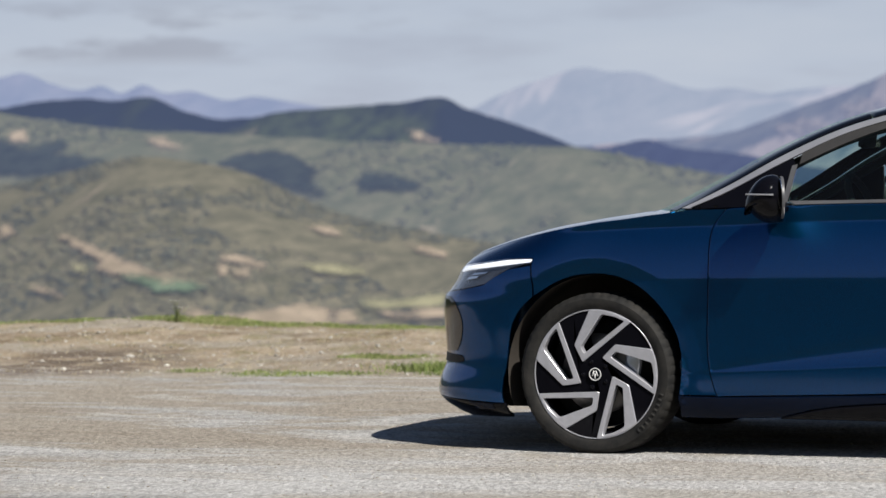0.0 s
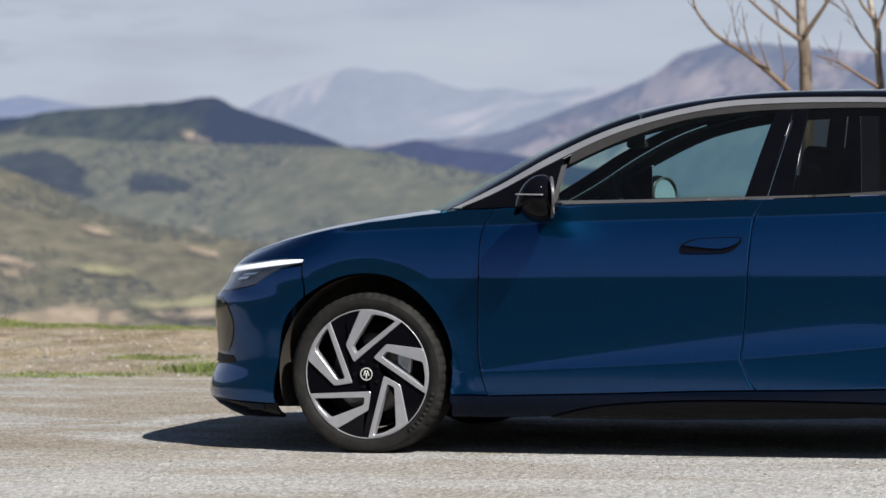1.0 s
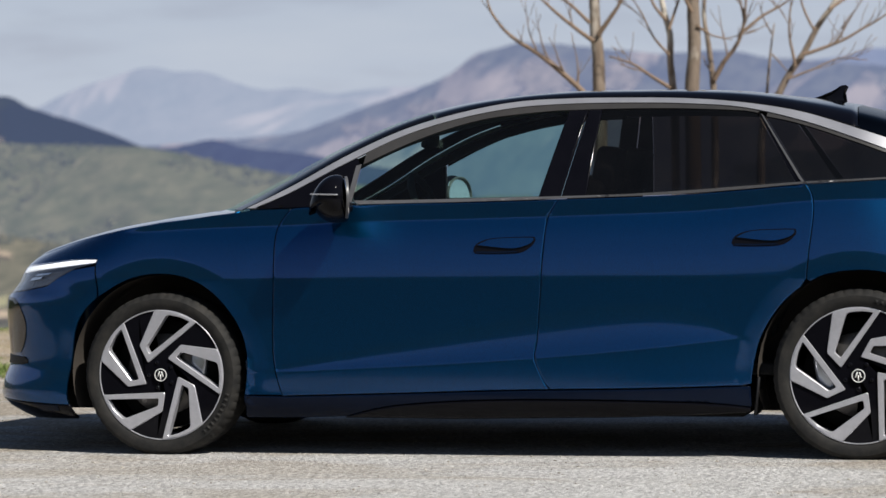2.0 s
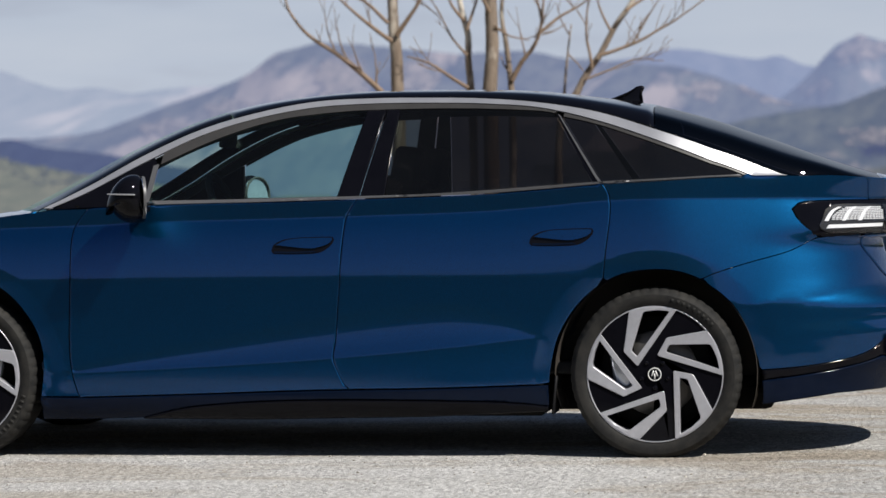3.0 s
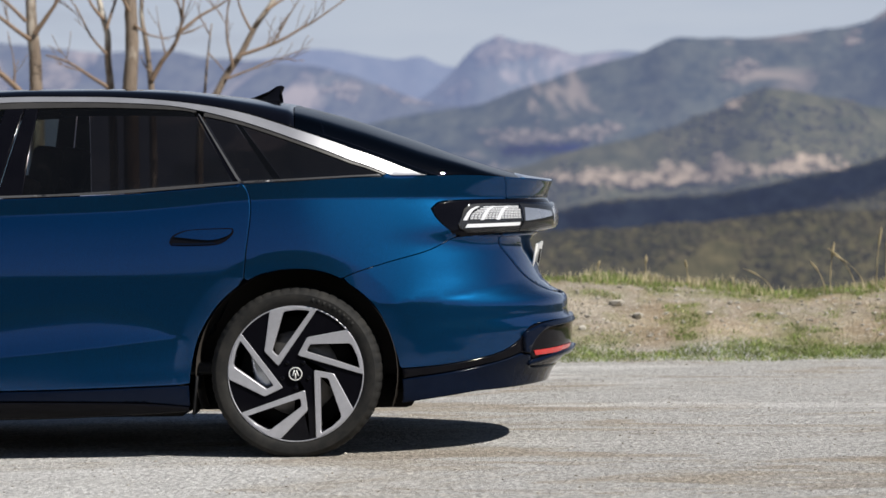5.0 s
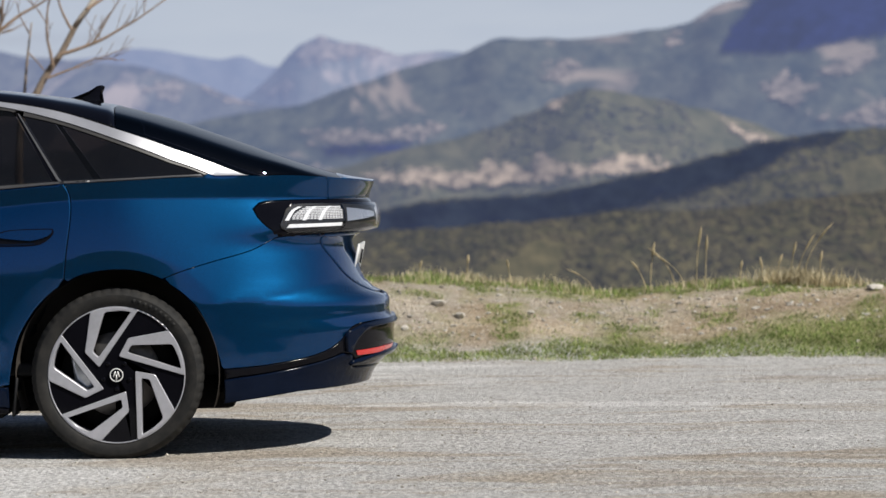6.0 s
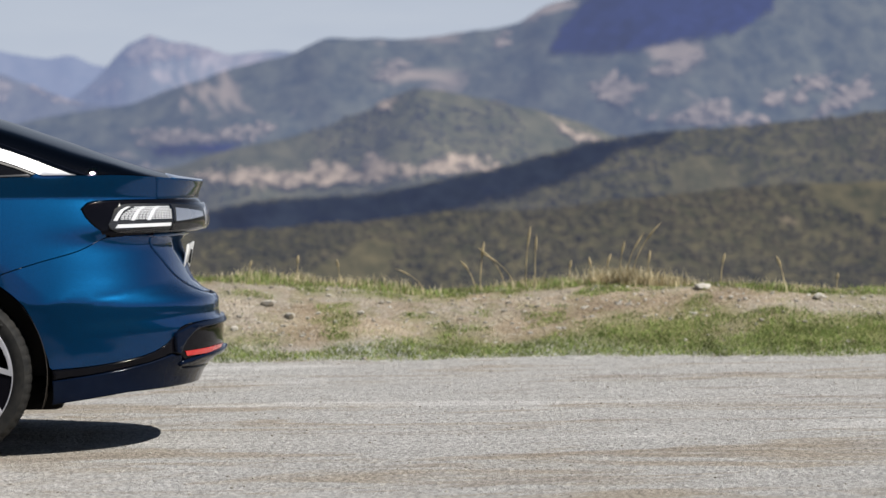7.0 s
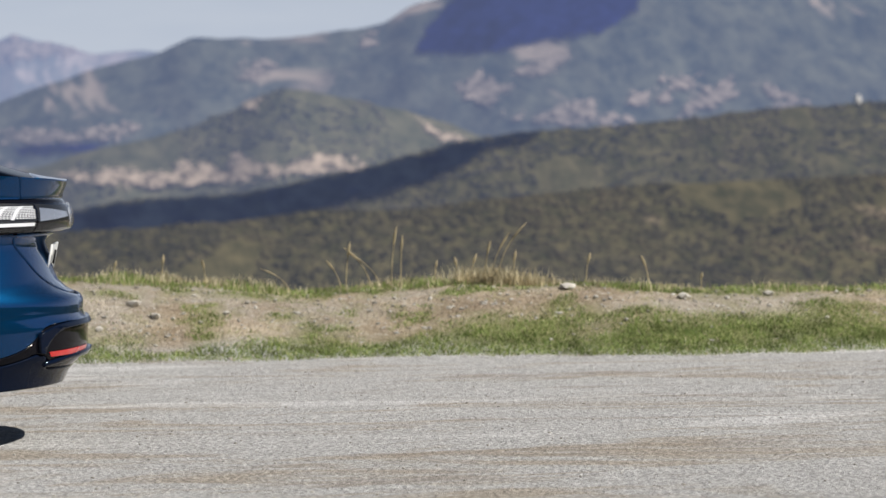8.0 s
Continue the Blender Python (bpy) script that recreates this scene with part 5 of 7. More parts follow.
top_frame = between(STRIP_LOW, .87, 2.56) + [(2.555, 1.425)] + curve([(2.545, 1.420), (2.491, 1.431), (2.249, 1.445), (2.006, 1.450), (1.75, 1.448), (1.643, 1.444), (1.522, 1.434), (1.401, 1.420), (1.281, 1.393), (1.163, 1.356), (1.045, 1.310), (.928, 1.256), (.876, 1.231)])
quarter_frame = between(STRIP_LOW, 2.57, 3.31) + [(3.29, 1.152)] + curve([(3.286, 1.156), (3.206, 1.197), (2.973, 1.287), (2.734, 1.369), (2.586, 1.405)])
divider = [(2.552, 1.420), (2.580, 1.404), (2.762, 1.130), (2.722, 1.130)]
divider_bar = [(2.562, 1.417), (2.572, 1.410), (2.757, 1.130), (2.745, 1.129)]
light_bar = [(.846, 1.226), (.868, 1.232), (.845, 1.072), (.824, 1.068)]
belt_trim = between(BELT_LINE, .86, 3.30) + [(3.28, 1.154)] + curve([(3.27, 1.153), (2.978, 1.140), (2.764, 1.132), (2.511, 1.117), (2.275, 1.102), (2.038, 1.091), (1.855, 1.087), (1.649, 1.084), (1.32, 1.080), (1.076, 1.078), (.855, 1.078)])
for sd in (-1, 1):
    part("front_window", panel_mesh(glass_front, sd, -.006, .004), CLEAR_GLASS, car, "green-tinted front door window")
    part("rear_window", panel_mesh(glass_rear, sd, -.006, .004), DARK_GLASS, car, "dark privacy rear door window")
    part("quarter_window", panel_mesh(glass_quarter, sd, -.006, .004), DARK_GLASS, car, "dark privacy quarter window")
    part("mirror_sail", panel_mesh(sail, sd, -.002, .01), GLOSS_BLACK, car, "black mirror sail panel")
    part("pillar_cover", panel_mesh(pillar_b1, sd, .0, .012), GLOSS_BLACK, car, "gloss black pillar cover")
    part("pillar_cover", panel_mesh(pillar_b2, sd, .0, .012), GLOSS_BLACK, car, "gloss black pillar cover")
    part("window_frame", panel_mesh(top_frame, sd, -.001, .01, rim=.002), FRAME_GREY, car)
    part("window_frame", panel_mesh(quarter_frame, sd, -.001, .01, rim=.002), FRAME_GREY, car)
    part("window_frame", panel_mesh(divider, sd, -.002, .01, rim=.002), GLOSS_BLACK, car)
    part("window_bar", panel_mesh(divider_bar, sd, .002, .004, rim=.002), GREY_TRIM, car, "grey window bar")
    part("window_bar", panel_mesh(light_bar, sd, .003, .005, rim=.002), GREY_TRIM, car, "grey window bar")
    part("belt_trim", panel_mesh(belt_trim, sd, .003, .008, rim=.002), GREY_TRIM, car, "grey belt trim")
    inner = between(STRIP_LOW, .50, 1.78)
    part("pillar_trim", panel_mesh(inner + [(x + .015, z - .032) for x, z in inner][::-1], sd, -.06, .02, rim=.004), CABIN, car)
    # door frames behind the gaps
    part("door_frame", panel_mesh([(.39, .18), (.39, 1.03), (2.5, 1.085), (2.78, 1.10), (2.52, .6), (2.5, .18)], sd, -.05, .01, .08), UNDER, car)

# Lamps.
def skin_quad(bm, pts, side, lift):
    """A small flat bar on the skin."""
    top_v = [bm.verts.new(body(x, z, side, lift)) for x, z in pts]
    low_v = [bm.verts.new(body(x, z, side, lift - .002)) for x, z in pts]
    bm.faces.new(top_v if side < 0 else top_v[::-1])
    for i in range(4):
        q = (top_v[i], low_v[i], low_v[(i + 1) % 4], top_v[(i + 1) % 4])
        bm.faces.new(q if side < 0 else q[::-1])


head = [(-.66, .685)] + curve([(-.66, .685), (-.60, .748), (-.583, .789)])[1:] + curve([(-.583, .790), (-.392, .819), (-.286, .836), (-.209, .839)])[1:] + [(-.207, .824)] + curve([(-.207, .824), (-.27, .797), (-.316, .755), (-.34, .727), (-.45, .700), (-.56, .688), (-.66, .685)])[1:-1]
drl = curve([(-.60, .786), (-.39, .815), (-.286, .833), (-.21, .837)]) + [(-.21, .826)] + curve([(-.276, .815), (-.378, .799), (-.60, .771)])
guide = [[(-.40, .775), (-.34, .782), (-.35, .772), (-.41, .764)], [(-.42, .757), (-.37, .765), (-.38, .752), (-.43, .744)]]
for sd in (-1, 1):
    lamp = part("headlight", panel_mesh(head, sd, -.012, .03), LAMP_DARK, car, "grey headlight with a white light strip")
    part("light_strip", panel_mesh(drl, sd, -.002, .008, rim=.003), LAMP_ON, lamp, "white light strip")
    for g in guide:
        part("lens_element", panel_mesh(g, sd, -.004, .006, rim=.002), CHROME, lamp)
    part("lens", panel_mesh(head, sd, .003, .004), LAMP_GLASS, lamp)
    tail_lamp = part("tail_light", panel_mesh([(x, z) for x, z in curve([(3.493, .94), (3.501, .965), (3.535, 1.021), (3.698, 1.022), (3.845, 1.014), (3.940, 1.01)]) + curve([(3.940, .918), (3.832, .919), (3.696, .910), (3.525, .909), (3.493, .94)])[:-1]], sd, .004, .008), BLACK_PLASTIC, car, "dark tail light with white guides")
    for g in range(3):
        mid = [(3.508 + .188 * (-.02 + .265 * g + k), z) for k, z in ((0, .957), (.05, .978), (.12, 1.000), (.24, 1.014))]
        part("light_guide", panel_mesh(curve(mid, .01) + curve(moved(mid, .011, -.001), .01)[::-1], sd, .007, .003, .02, rim=.002), LAMP_WHITE, tail_lamp)
    bm = bmesh.new()            # a fine hatch of bright bars between the guides
    for r in range(8):
        z = .960 + .0068 * r
        lean = .24 * (r / 7.0) ** 2 + .02
        for k in range(16):
            x = 3.508 + .188 * (.07 + lean * (1 - k / 18) + .058 * k)
            if x < 3.690:
                skin_quad(bm, [(x, z), (x + .0085, z), (x + .0098, z + .0052), (x + .0013, z + .0052)], sd, .0065)
    part("hatch", bm, LAMP_WHITE, tail_lamp)
    part("light_guide", panel_mesh([(3.512, .926), (3.517, .941), (3.691, .944), (3.691, .930)], sd, .007, .003, .03, rim=.002), LAMP_WHITE, tail_lamp)
    part("divider", panel_mesh([(3.697, .908), (3.698, 1.020), (3.705, 1.020), (3.704, .908)], sd, .009, .004, .03, rim=.002), GLOSS_BLACK, tail_lamp)
    part("light_guide", panel_mesh([(3.712, .948), (3.718, 1.006), (3.905, .985), (3.905, .966)], sd, .007, .003, .03, rim=.002), LAMP_GREY, tail_lamp)
    part("light_guide", panel_mesh([(3.95, .93), (3.95, 1.0), (3.985, 1.0), (3.985, .93)], sd, .007, .003, .03, rim=.002), LAMP_WHITE, tail_lamp)
    part("reflector", panel_mesh([(3.704, .384), (3.693, .404), (3.853, .413), (3.962, .415), (3.940, .398), (3.853, .388)], sd, .004, .006, rim=.002), RED_LENS, car, "red rear reflector")
part("tail_light_bar", panel_mesh(lamp_back, both=True), GLOSS_BLACK, car, "gloss black tail light band")
for sd in (-1, 1):
    part("tail_lens", panel_mesh([(3.488, .94), (3.496, .966), (3.532, 1.026), (3.698, 1.027), (4.09, 1.02), (4.09, .912), (3.696, .905), (3.521, .904)], sd, .012, .006), SMOKED_GLASS, car, "smoked tail light lens")

# Door handles: a flush bar over a dark recess.
for sd in (-1, 1):
    for dx, dz in ((0, 0), (1.083, .0225)):
        recess = moved(curve([(1.378, .862), (1.386, .850), (1.48, .847), (1.578, .852), (1.628, .880), (1.644, .905), (1.640, .917), (1.56, .918), (1.45, .912), (1.392, .890), (1.378, .862)], .01)[:-1], dx, dz)
        bar = moved(curve([(1.398, .886), (1.455, .909), (1.56, .9145), (1.636, .9135), (1.636, .905), (1.618, .888), (1.56, .872), (1.50, .874), (1.398, .886)], .01)[:-1], dx, dz)
        lower = moved([(1.390, .853), (1.48, .8505), (1.574, .855), (1.555, .861), (1.48, .858), (1.392, .860)], dx, dz)
        handle = part("door_handle", panel_mesh(recess, sd, .0015, .004, .02, rim=.003), GLOSS_BLACK, car, "flush door handle")
        part("handle_bar", panel_mesh(bar, sd, .008, .006, .02, rim=.006), PAINT, handle)
        part("pocket_edge", panel_mesh(lower, sd, .004, .004, .02, rim=.002), DARK_PAINT, handle)
    for x, z in ((3.532, .505), (-.25, .585)):
        part("parking_sensor", panel_mesh([(x + .011 * math.cos(k), z + .011 * math.sin(k)) for k in [math.pi * j / 8 for j in range(16)]], sd, .002, .003, .02, rim=.002), PAINT, car)

# Door mirrors.
def superblob(size, at, e1=0.7, e2=0.8, n=28, k=18):
    bm = bmesh.new()

    def sp(v, p):
        return math.copysign(abs(v) ** p, v)
    rows = []
    for i in range(1, k):
        ph = -math.pi / 2 + math.pi * i / k
        rows.append([bm.verts.new((at[0] + size[0] * sp(math.cos(ph), e1) * sp(math.cos(2 * math.pi * j / n), e2), at[1] + size[1] * sp(math.cos(ph), e1) * sp(math.sin(2 * math.pi * j / n), e2), at[2] + size[2] * sp(math.sin(ph), e1))) for j in range(n)])
    lo, hi = bm.verts.new((at[0], at[1], at[2] - size[2])), bm.verts.new((at[0], at[1], at[2] + size[2]))
    for p, q in zip(rows, rows[1:]):
        for j in range(n):
            bm.faces.new((p[j], p[(j + 1) % n], q[(j + 1) % n], q[j]))
    for j in range(n):
        bm.faces.new((lo, rows[0][(j + 1) % n], rows[0][j]))
        bm.faces.new((hi, rows[-1][j], rows[-1][(j + 1) % n]))
    return bm


def mirror_shell():
    bm = superblob((.095, .118, .104), (.808, -.13, 1.088), .88, .94, 36, 24)
    for v in bm.verts:          # rounded ahead, cut behind along the glass, which looks to the driver; tapering down to the foot
        cut = .858 - .36 * (v.co.y + .13)
        if v.co.x > cut:
            v.co.x = cut + (v.co.x - cut) * .12
        f = max(0, (.858 - v.co.x) / .13)
        if v.co.z > 1.088:
            v.co.z -= f * f * .055
        else:
            v.co.y += f * .02 + (1.088 - v.co.z) * .35
            v.co.x += (1.088 - v.co.z) * .12
    return bm


for sd in (-1, 1):
    flip = Matrix() if sd < 0 else ACROSS
    mirror = part("door_mirror", shift(mirror_shell(), flip), GLOSS_BLACK, car, "gloss black door mirror")
    part("mirror_arm", shift(block((.10, .17, .045), (.80, .02, 1.05), (0, 0, -8), .02, 3), flip), GLOSS_BLACK, mirror)
    part("turn_signal", shift(block((.115, .010, .006), (.806, -.247, 1.106), (0, 2, 8), .002, 2), flip), SILVER, mirror, "thin silver turn signal strip")
    part("rear_edge", shift(frame_mesh([(.106 * math.cos(k), .088 * math.sin(k)) for k in [math.pi * j / 14 for j in range(28)]], [(.099 * math.cos(k), .081 * math.sin(k)) for k in [math.pi * j / 14 for j in range(28)]], -.006, .006, .001),
                            flip @ pose(.868, -.13, 1.092) @ pose(0, 0, 0, 0, 0, 110)), GREY_TRIM, mirror)
    part("mirror_glass", shift(superblob((.005, .098, .080), (0, 0, 0), .5, .7), flip @ pose(.866, -.13, 1.092, 0, -6, 20)), MIRROR_GLASS, mirror, "mirror glass")


def fin():
    loop = curve([(2.690, 1.490), (2.735, 1.503), (2.776, 1.515), (2.808, 1.537), (2.826, 1.548), (2.848, 1.550), (2.858, 1.543), (2.848, 1.522), (2.846, 1.505), (2.851, 1.475)], .008) + [(2.690, 1.478)]
    bm = slab(loop, -.022, .022, .008)
    for v in bm.verts:
        v.co.y = MIDDLE + v.co.y * (1.0 - 0.75 * ease(1.49, 1.56, v.co.z))
    return bm


part("antenna_fin", fin(), GLOSS_BLACK, car, "black roof antenna fin")

# Rear plate with plain bars.
plate = part("number_plate", block((.008, .52, .115), (3.958, MIDDLE, .79), (0, 11, -2.5), .002, 1), PLATE_WHITE, car, "white rear plate with dark bars")
for i in range(4):
    part("plate_bar", block((.003, .055, .06), (3.9630 + .0046 * (1.5 - i), MIDDLE - .16 + .105 * i, .79), (0, 11, -2.5), 0), BLACK_PLASTIC, plate)

# Under the body.
part("underbody", block((4.15, 1.26, .14), (1.36, MIDDLE, .245), (0, 0, 0), .03, 2), UNDER, car, "black underbody")
for x0, x1 in ((.43, 2.50),):
    part("floor_pan", block((x1 - x0, 1.66, .05), ((x0 + x1) / 2, MIDDLE, .19), (0, 0, 0), .01, 1), UNDER, car)


def undertray():
    """Closes the bottom of the car between the wheels."""
    bm = bmesh.new()
    rows = []
    for i in range(61):
        xi = -.84 + 4.86 * i / 60
        p = body(xi, .26)
        w = (MIDDLE - p.y) * .97
        for hx, rx in HUBS:
            if abs(p.x - hx) < .44:
                w = min(w, .58)
        up = .03 * ease(3.3, 3.9, p.x)
        rows.append([bm.verts.new((p.x, MIDDLE + w * k, .245 + up)) for k in (-1, -.5, 0, .5, 1)] + [bm.verts.new((p.x, MIDDLE + w * k, .275 + up)) for k in (1, 0, -1)])
    for p, q in zip(rows, rows[1:]):
        for j in range(8):
            bm.faces.new((p[j], p[(j + 1) % 8], q[(j + 1) % 8], q[j]))
    bm.faces.new(rows[0])
    bm.faces.new(rows[-1][::-1])
    bmesh.ops.recalc_face_normals(bm, faces=bm.faces[:])
    return bm


part("undertray", undertray(), UNDER, car, "black undertray")
part("boot_floor", block((.72, .96, .04), (3.26, MIDDLE, .62), (0, 0, 0), .01, 1), UNDER, car)
part("front_bulkhead", block((.04, 1.3, .5), (.42, MIDDLE, .70), (0, 0, 0), .01, 1), UNDER, car)
part("cabin_floor", block((2.6, 1.6, .05), (1.7, MIDDLE, .36), (0, 0, 0), .01, 1), CABIN, car)


def arch_liner(hx, side):
    bm = bmesh.new()
    n = 30
    rows = []
    for i in range(n + 1):
        a = radians(-20 + 220 * i / n)
        c, s = math.cos(a), math.sin(a)
        r = .415
        rows.append([bm.verts.new((hx + r * c, y, HUB_Z + (r + .012) * s)) for y in (.045, .12, .22, .34)])
    for p, q in zip(rows, rows[1:]):
        for j in range(3):
            bm.faces.new((p[j], q[j], q[j + 1], p[j + 1]))
    hub = bm.verts.new((hx, .34, HUB_Z))
    for p, q in zip(rows, rows[1:]):
        bm.faces.new((p[3], q[3], hub))
    if side > 0:
        shift(bm, ACROSS)
    return bm


for sd in (-1, 1):
    for hx, _ in HUBS:
        part("arch_liner", arch_liner(hx, sd), LINER, car, "black felt wheel arch liner")
    part("mud_flap", shift(block((.012, .17, .16), (2.553, .125, .255), (0, 6, 0), .004, 1), Matrix() if sd < 0 else ACROSS), BLACK_PLASTIC, car)

# Cabin.
def seat_back(x, y, lean, h, w, t):
    return block((t, w, h), (x, y, .52 + h / 2), (0, lean, 0), .045, 3)


for y in (.56, 1.30):
    seat = part("front_seat", block((.50, .50, .16), (1.36, y, .50), (0, -6, 0), .05, 3), CABIN, car, "dark cloth front seat")
    part("seat_back", seat_back(1.70, y, 20, .66, .48, .13), CABIN, seat)
    part("headrest", block((.10, .26, .19), (1.86, y, 1.20), (0, 12, 0), .04, 3), CABIN, seat)
bench = part("rear_seat", block((.50, 1.3, .16), (2.36, MIDDLE, .54), (0, -6, 0), .05, 3), CABIN, car, "dark rear bench")
part("seat_back", seat_back(2.68, MIDDLE, 26, .60, 1.3, .14), CABIN, bench)
part("dashboard", block((.55, 1.48, .26), (.60, MIDDLE, .93), (0, 4, 0), .07, 3), CABIN, car)
for sd in (-1, 1):
    part("door_card", panel_mesh([(.50, .45), (.50, 1.03), (1.3, 1.055), (2.6, 1.09), (2.55, .6), (2.45, .45)], sd, -.085, .02, .1), CABIN, car)


def ring(rad, thick, n=36, k=10):
    bm = bmesh.new()
    rows = [[bm.verts.new((thick * math.sin(2 * math.pi * j / k), (rad + thick * math.cos(2 * math.pi * j / k)) * math.cos(2 * math.pi * i / n), (rad + thick * math.cos(2 * math.pi * j / k)) * math.sin(2 * math.pi * i / n))) for j in range(k)] for i in range(n)]
    for i in range(n):
        for j in range(k):
            bm.faces.new((rows[i][j], rows[(i + 1) % n][j], rows[(i + 1) % n][(j + 1) % k], rows[i][(j + 1) % k]))
    bmesh.ops.recalc_face_normals(bm, faces=bm.faces[:])
    return bm


wheel_pose = pose(1.06, .56, 1.02, 0, -24, 0)
steering = part("steering_wheel", shift(ring(.175, .016), wheel_pose), CABIN, car, "black steering wheel")
part("spoke", shift(block((.03, .32, .05), (0, 0, 0), (0, 0, 0), .012, 2), wheel_pose), CABIN, steering)
part("cabin_mirror", block((.03, .24, .07), (.98, MIDDLE, 1.34), (0, 10, 0), .015, 2), CABIN, car)

# ---------------------------------------------------------------- wheels
RIM, TYRE = 0.279, 0.352
WINDOW = [(-.37, .92), (-.22, .972), (.05, .992), (.33, .942), (-.25, .115), (-.455, .335)]     # silver frame, in rim radii
OPEN = [(-.17, .895), (-.13, .92), (.05, .938), (.225, .920), (-.262, .255), (-.345, .34)]        # the opening within it


def rounded(loop, r=0.05, n=3):
    """A loop with softened corners."""
    out = []
    m = len(loop)
    for i, p in enumerate(loop):
        a, b = Vector(loop[i - 1]), Vector(loop[(i + 1) % m])
        p = Vector(p)
        da, db = (a - p), (b - p)
        pa, pb = p + da.normalized() * min(r, da.length * .4), p + db.normalized() * min(r, db.length * .4)
        for j in range(n + 1):
            t = j / n
            out.append(tuple((1 - t) ** 2 * pa + 2 * t * (1 - t) * p + t * t * pb))
    return out


def turned(loop, deg):
    c, s = math.cos(radians(deg)), math.sin(radians(deg))
    return [(x * c - z * s, x * s + z * c) for x, z in loop]


def flat(bm):
    """Keep faces that meet at an angle crisp."""
    for ed in bm.edges:
        if len(ed.link_faces) == 2 and ed.calc_face_angle(0) > 0.5:
            ed.smooth = False
    return bm


def make_tyre():
    prof = [(.272, .020), (.280, .008), (.292, .001), (.310, -.004), (.326, -.002), (.338, .008), (.345, .020), (.3495, .040), (.352, .075), (.352, .170), (.3495, .200), (.345, .222), (.335, .236), (.31, .244), (.285, .238), (.272, .225)]
    n = 216
    bm = bmesh.new()
    rings = []
    for i in range(n):
        a = 2 * math.pi * i / n
        row = []
        for j, (r, y) in enumerate(prof):
            if j in (5, 6, 7, 8, 9, 10, 11, 12) and i % 4 == 0:
                r -= .0028
            if j in (5, 6, 7) and i % 4 == 0:
                y += .002
            x, z = r * math.cos(a), r * math.sin(a)
            row.append(bm.verts.new((x, y, max(z, -HUB_Z + .0005))))
        rings.append(row)
    for i in range(n):
        p, q = rings[i], rings[(i + 1) % n]
        for j in range(len(prof) - 1):
            bm.faces.new((p[j], p[j + 1], q[j + 1], q[j]))
    bmesh.ops.recalc_face_normals(bm, faces=bm.faces[:])
    return flat(bm)


def make_wheel(hx, side, phase):
    flip = Matrix.Translation((hx, 0, HUB_Z)) if side < 0 else ACROSS @ Matrix.Translation((hx, 0, HUB_Z))
    barrel = lathe([(.262, .014), (.272, .010), (.281, .010), (.279, .022), (.262, .030), (.252, .06), (.248, .18), (.27, .21), (.27, .225), (.24, .2), (.238, .05)], 96)
    wheel = part("wheel", shift(barrel, flip), GLOSS_BLACK, car, "black and silver alloy wheel")
    part("tyre", shift(make_tyre(), flip), RUBBER, wheel, "black rubber tyre")
    part("rim_lip", shift(lathe([(.2745, .0095), (.275, .0055), (.2785, .0050), (.2800, .0105)], 120), flip), ALLOY, wheel, "machined silver lip")
    for i in range(5):
        turn = phase - 72 * i
        w, o, nx = turned(WINDOW, turn), turned(OPEN, turn), turned(WINDOW, turn - 72)
        scale = [(x * RIM, z * RIM) for x, z in rounded(w, .03)]
        inner = [(x * RIM, z * RIM) for x, z in rounded(o, .03)]
        part("spoke_frame", shift(flat(frame_mesh(scale, inner, .003, .045, .0025)), flip), ALLOY, wheel, "machined silver spoke face")
        b, a = math.atan2(w[3][1], w[3][0]), math.atan2(nx[0][1], nx[0][0])
        while a > b:
            a -= 2 * math.pi
        arc = [(.975 * math.cos(b + (a - b) * k / 6), .975 * math.sin(b + (a - b) * k / 6)) for k in range(7)]
        spoke = [w[4], w[3]] + arc + [nx[0], nx[5], nx[4], (0, 0)]
        part("spoke", shift(flat(slab([(x * RIM, z * RIM) for x, z in spoke], .010, .040)), flip), GLOSS_BLACK, wheel, "gloss black spoke")
        k = radians(turn + 54)
        part("wheel_nut", shift(lathe([(.0, .004), (.008, .005), (.010, .012), (.012, .014)], 12), flip @ Matrix.Translation((.056 * math.cos(k), 0, .056 * math.sin(k)))), GLOSS_BLACK, wheel)
    cap = part("hub_cap", shift(lathe([(.0, -.001), (.024, -.0005), (.029, .002), (.031, .008), (.031, .012)], 40), flip), GLOSS_BLACK, wheel, "dark hub cap with white bars")
    part("brake_disc", shift(lathe([(.06, .075), (.075, .068), (.172, .068), (.174, .078), (.172, .088), (.06, .088)], 64), flip), BRAKE_IRON, wheel, "worn steel brake disc")
    s = 1 if hx < 1 else -1
    # dark disc added to keep the wheel openings black
    part("dark_backing", shift(lathe([(.02, .098), (.05, .096), (.232, .100), (.234, .106), (.02, .106)], 48), flip), UNDER, wheel)
    part("brake_caliper", shift(block((.075, .06, .17), (s * .145, .09, .02), (0, s * 8, 0), .015, 2), flip), LAMP_GREY, wheel, "grey brake caliper")
    # maker's sign as a plain ring and bars
    part("cap_ring", shift(lathe([(.0235, -.0008), (.024, -.0022), (.0272, -.0022), (.0278, -.0008)], 40), flip), PLATE_WHITE, cap.parent)
    for px, pz, rot in ((-.008, .004, 20), (.008, .004, -20), (0, -.009, 0)):
        part("cap_bar", shift(block((.0055, .002, .024), (px, -.0015, pz), (0, rot, 0), 0), flip), PLATE_WHITE, cap.parent)
    # sidewall lettering as plain raised bars
    for k in range(9):
        t = radians((76 if hx > 1 else -28) - 4.4 * k + (0 if hx > 1 else 12))
        m = Matrix.Translation((.309 * math.cos(t), -.0042, .309 * math.sin(t))) @ pose(0, 0, 0, 0, -math.degrees(t), 0)
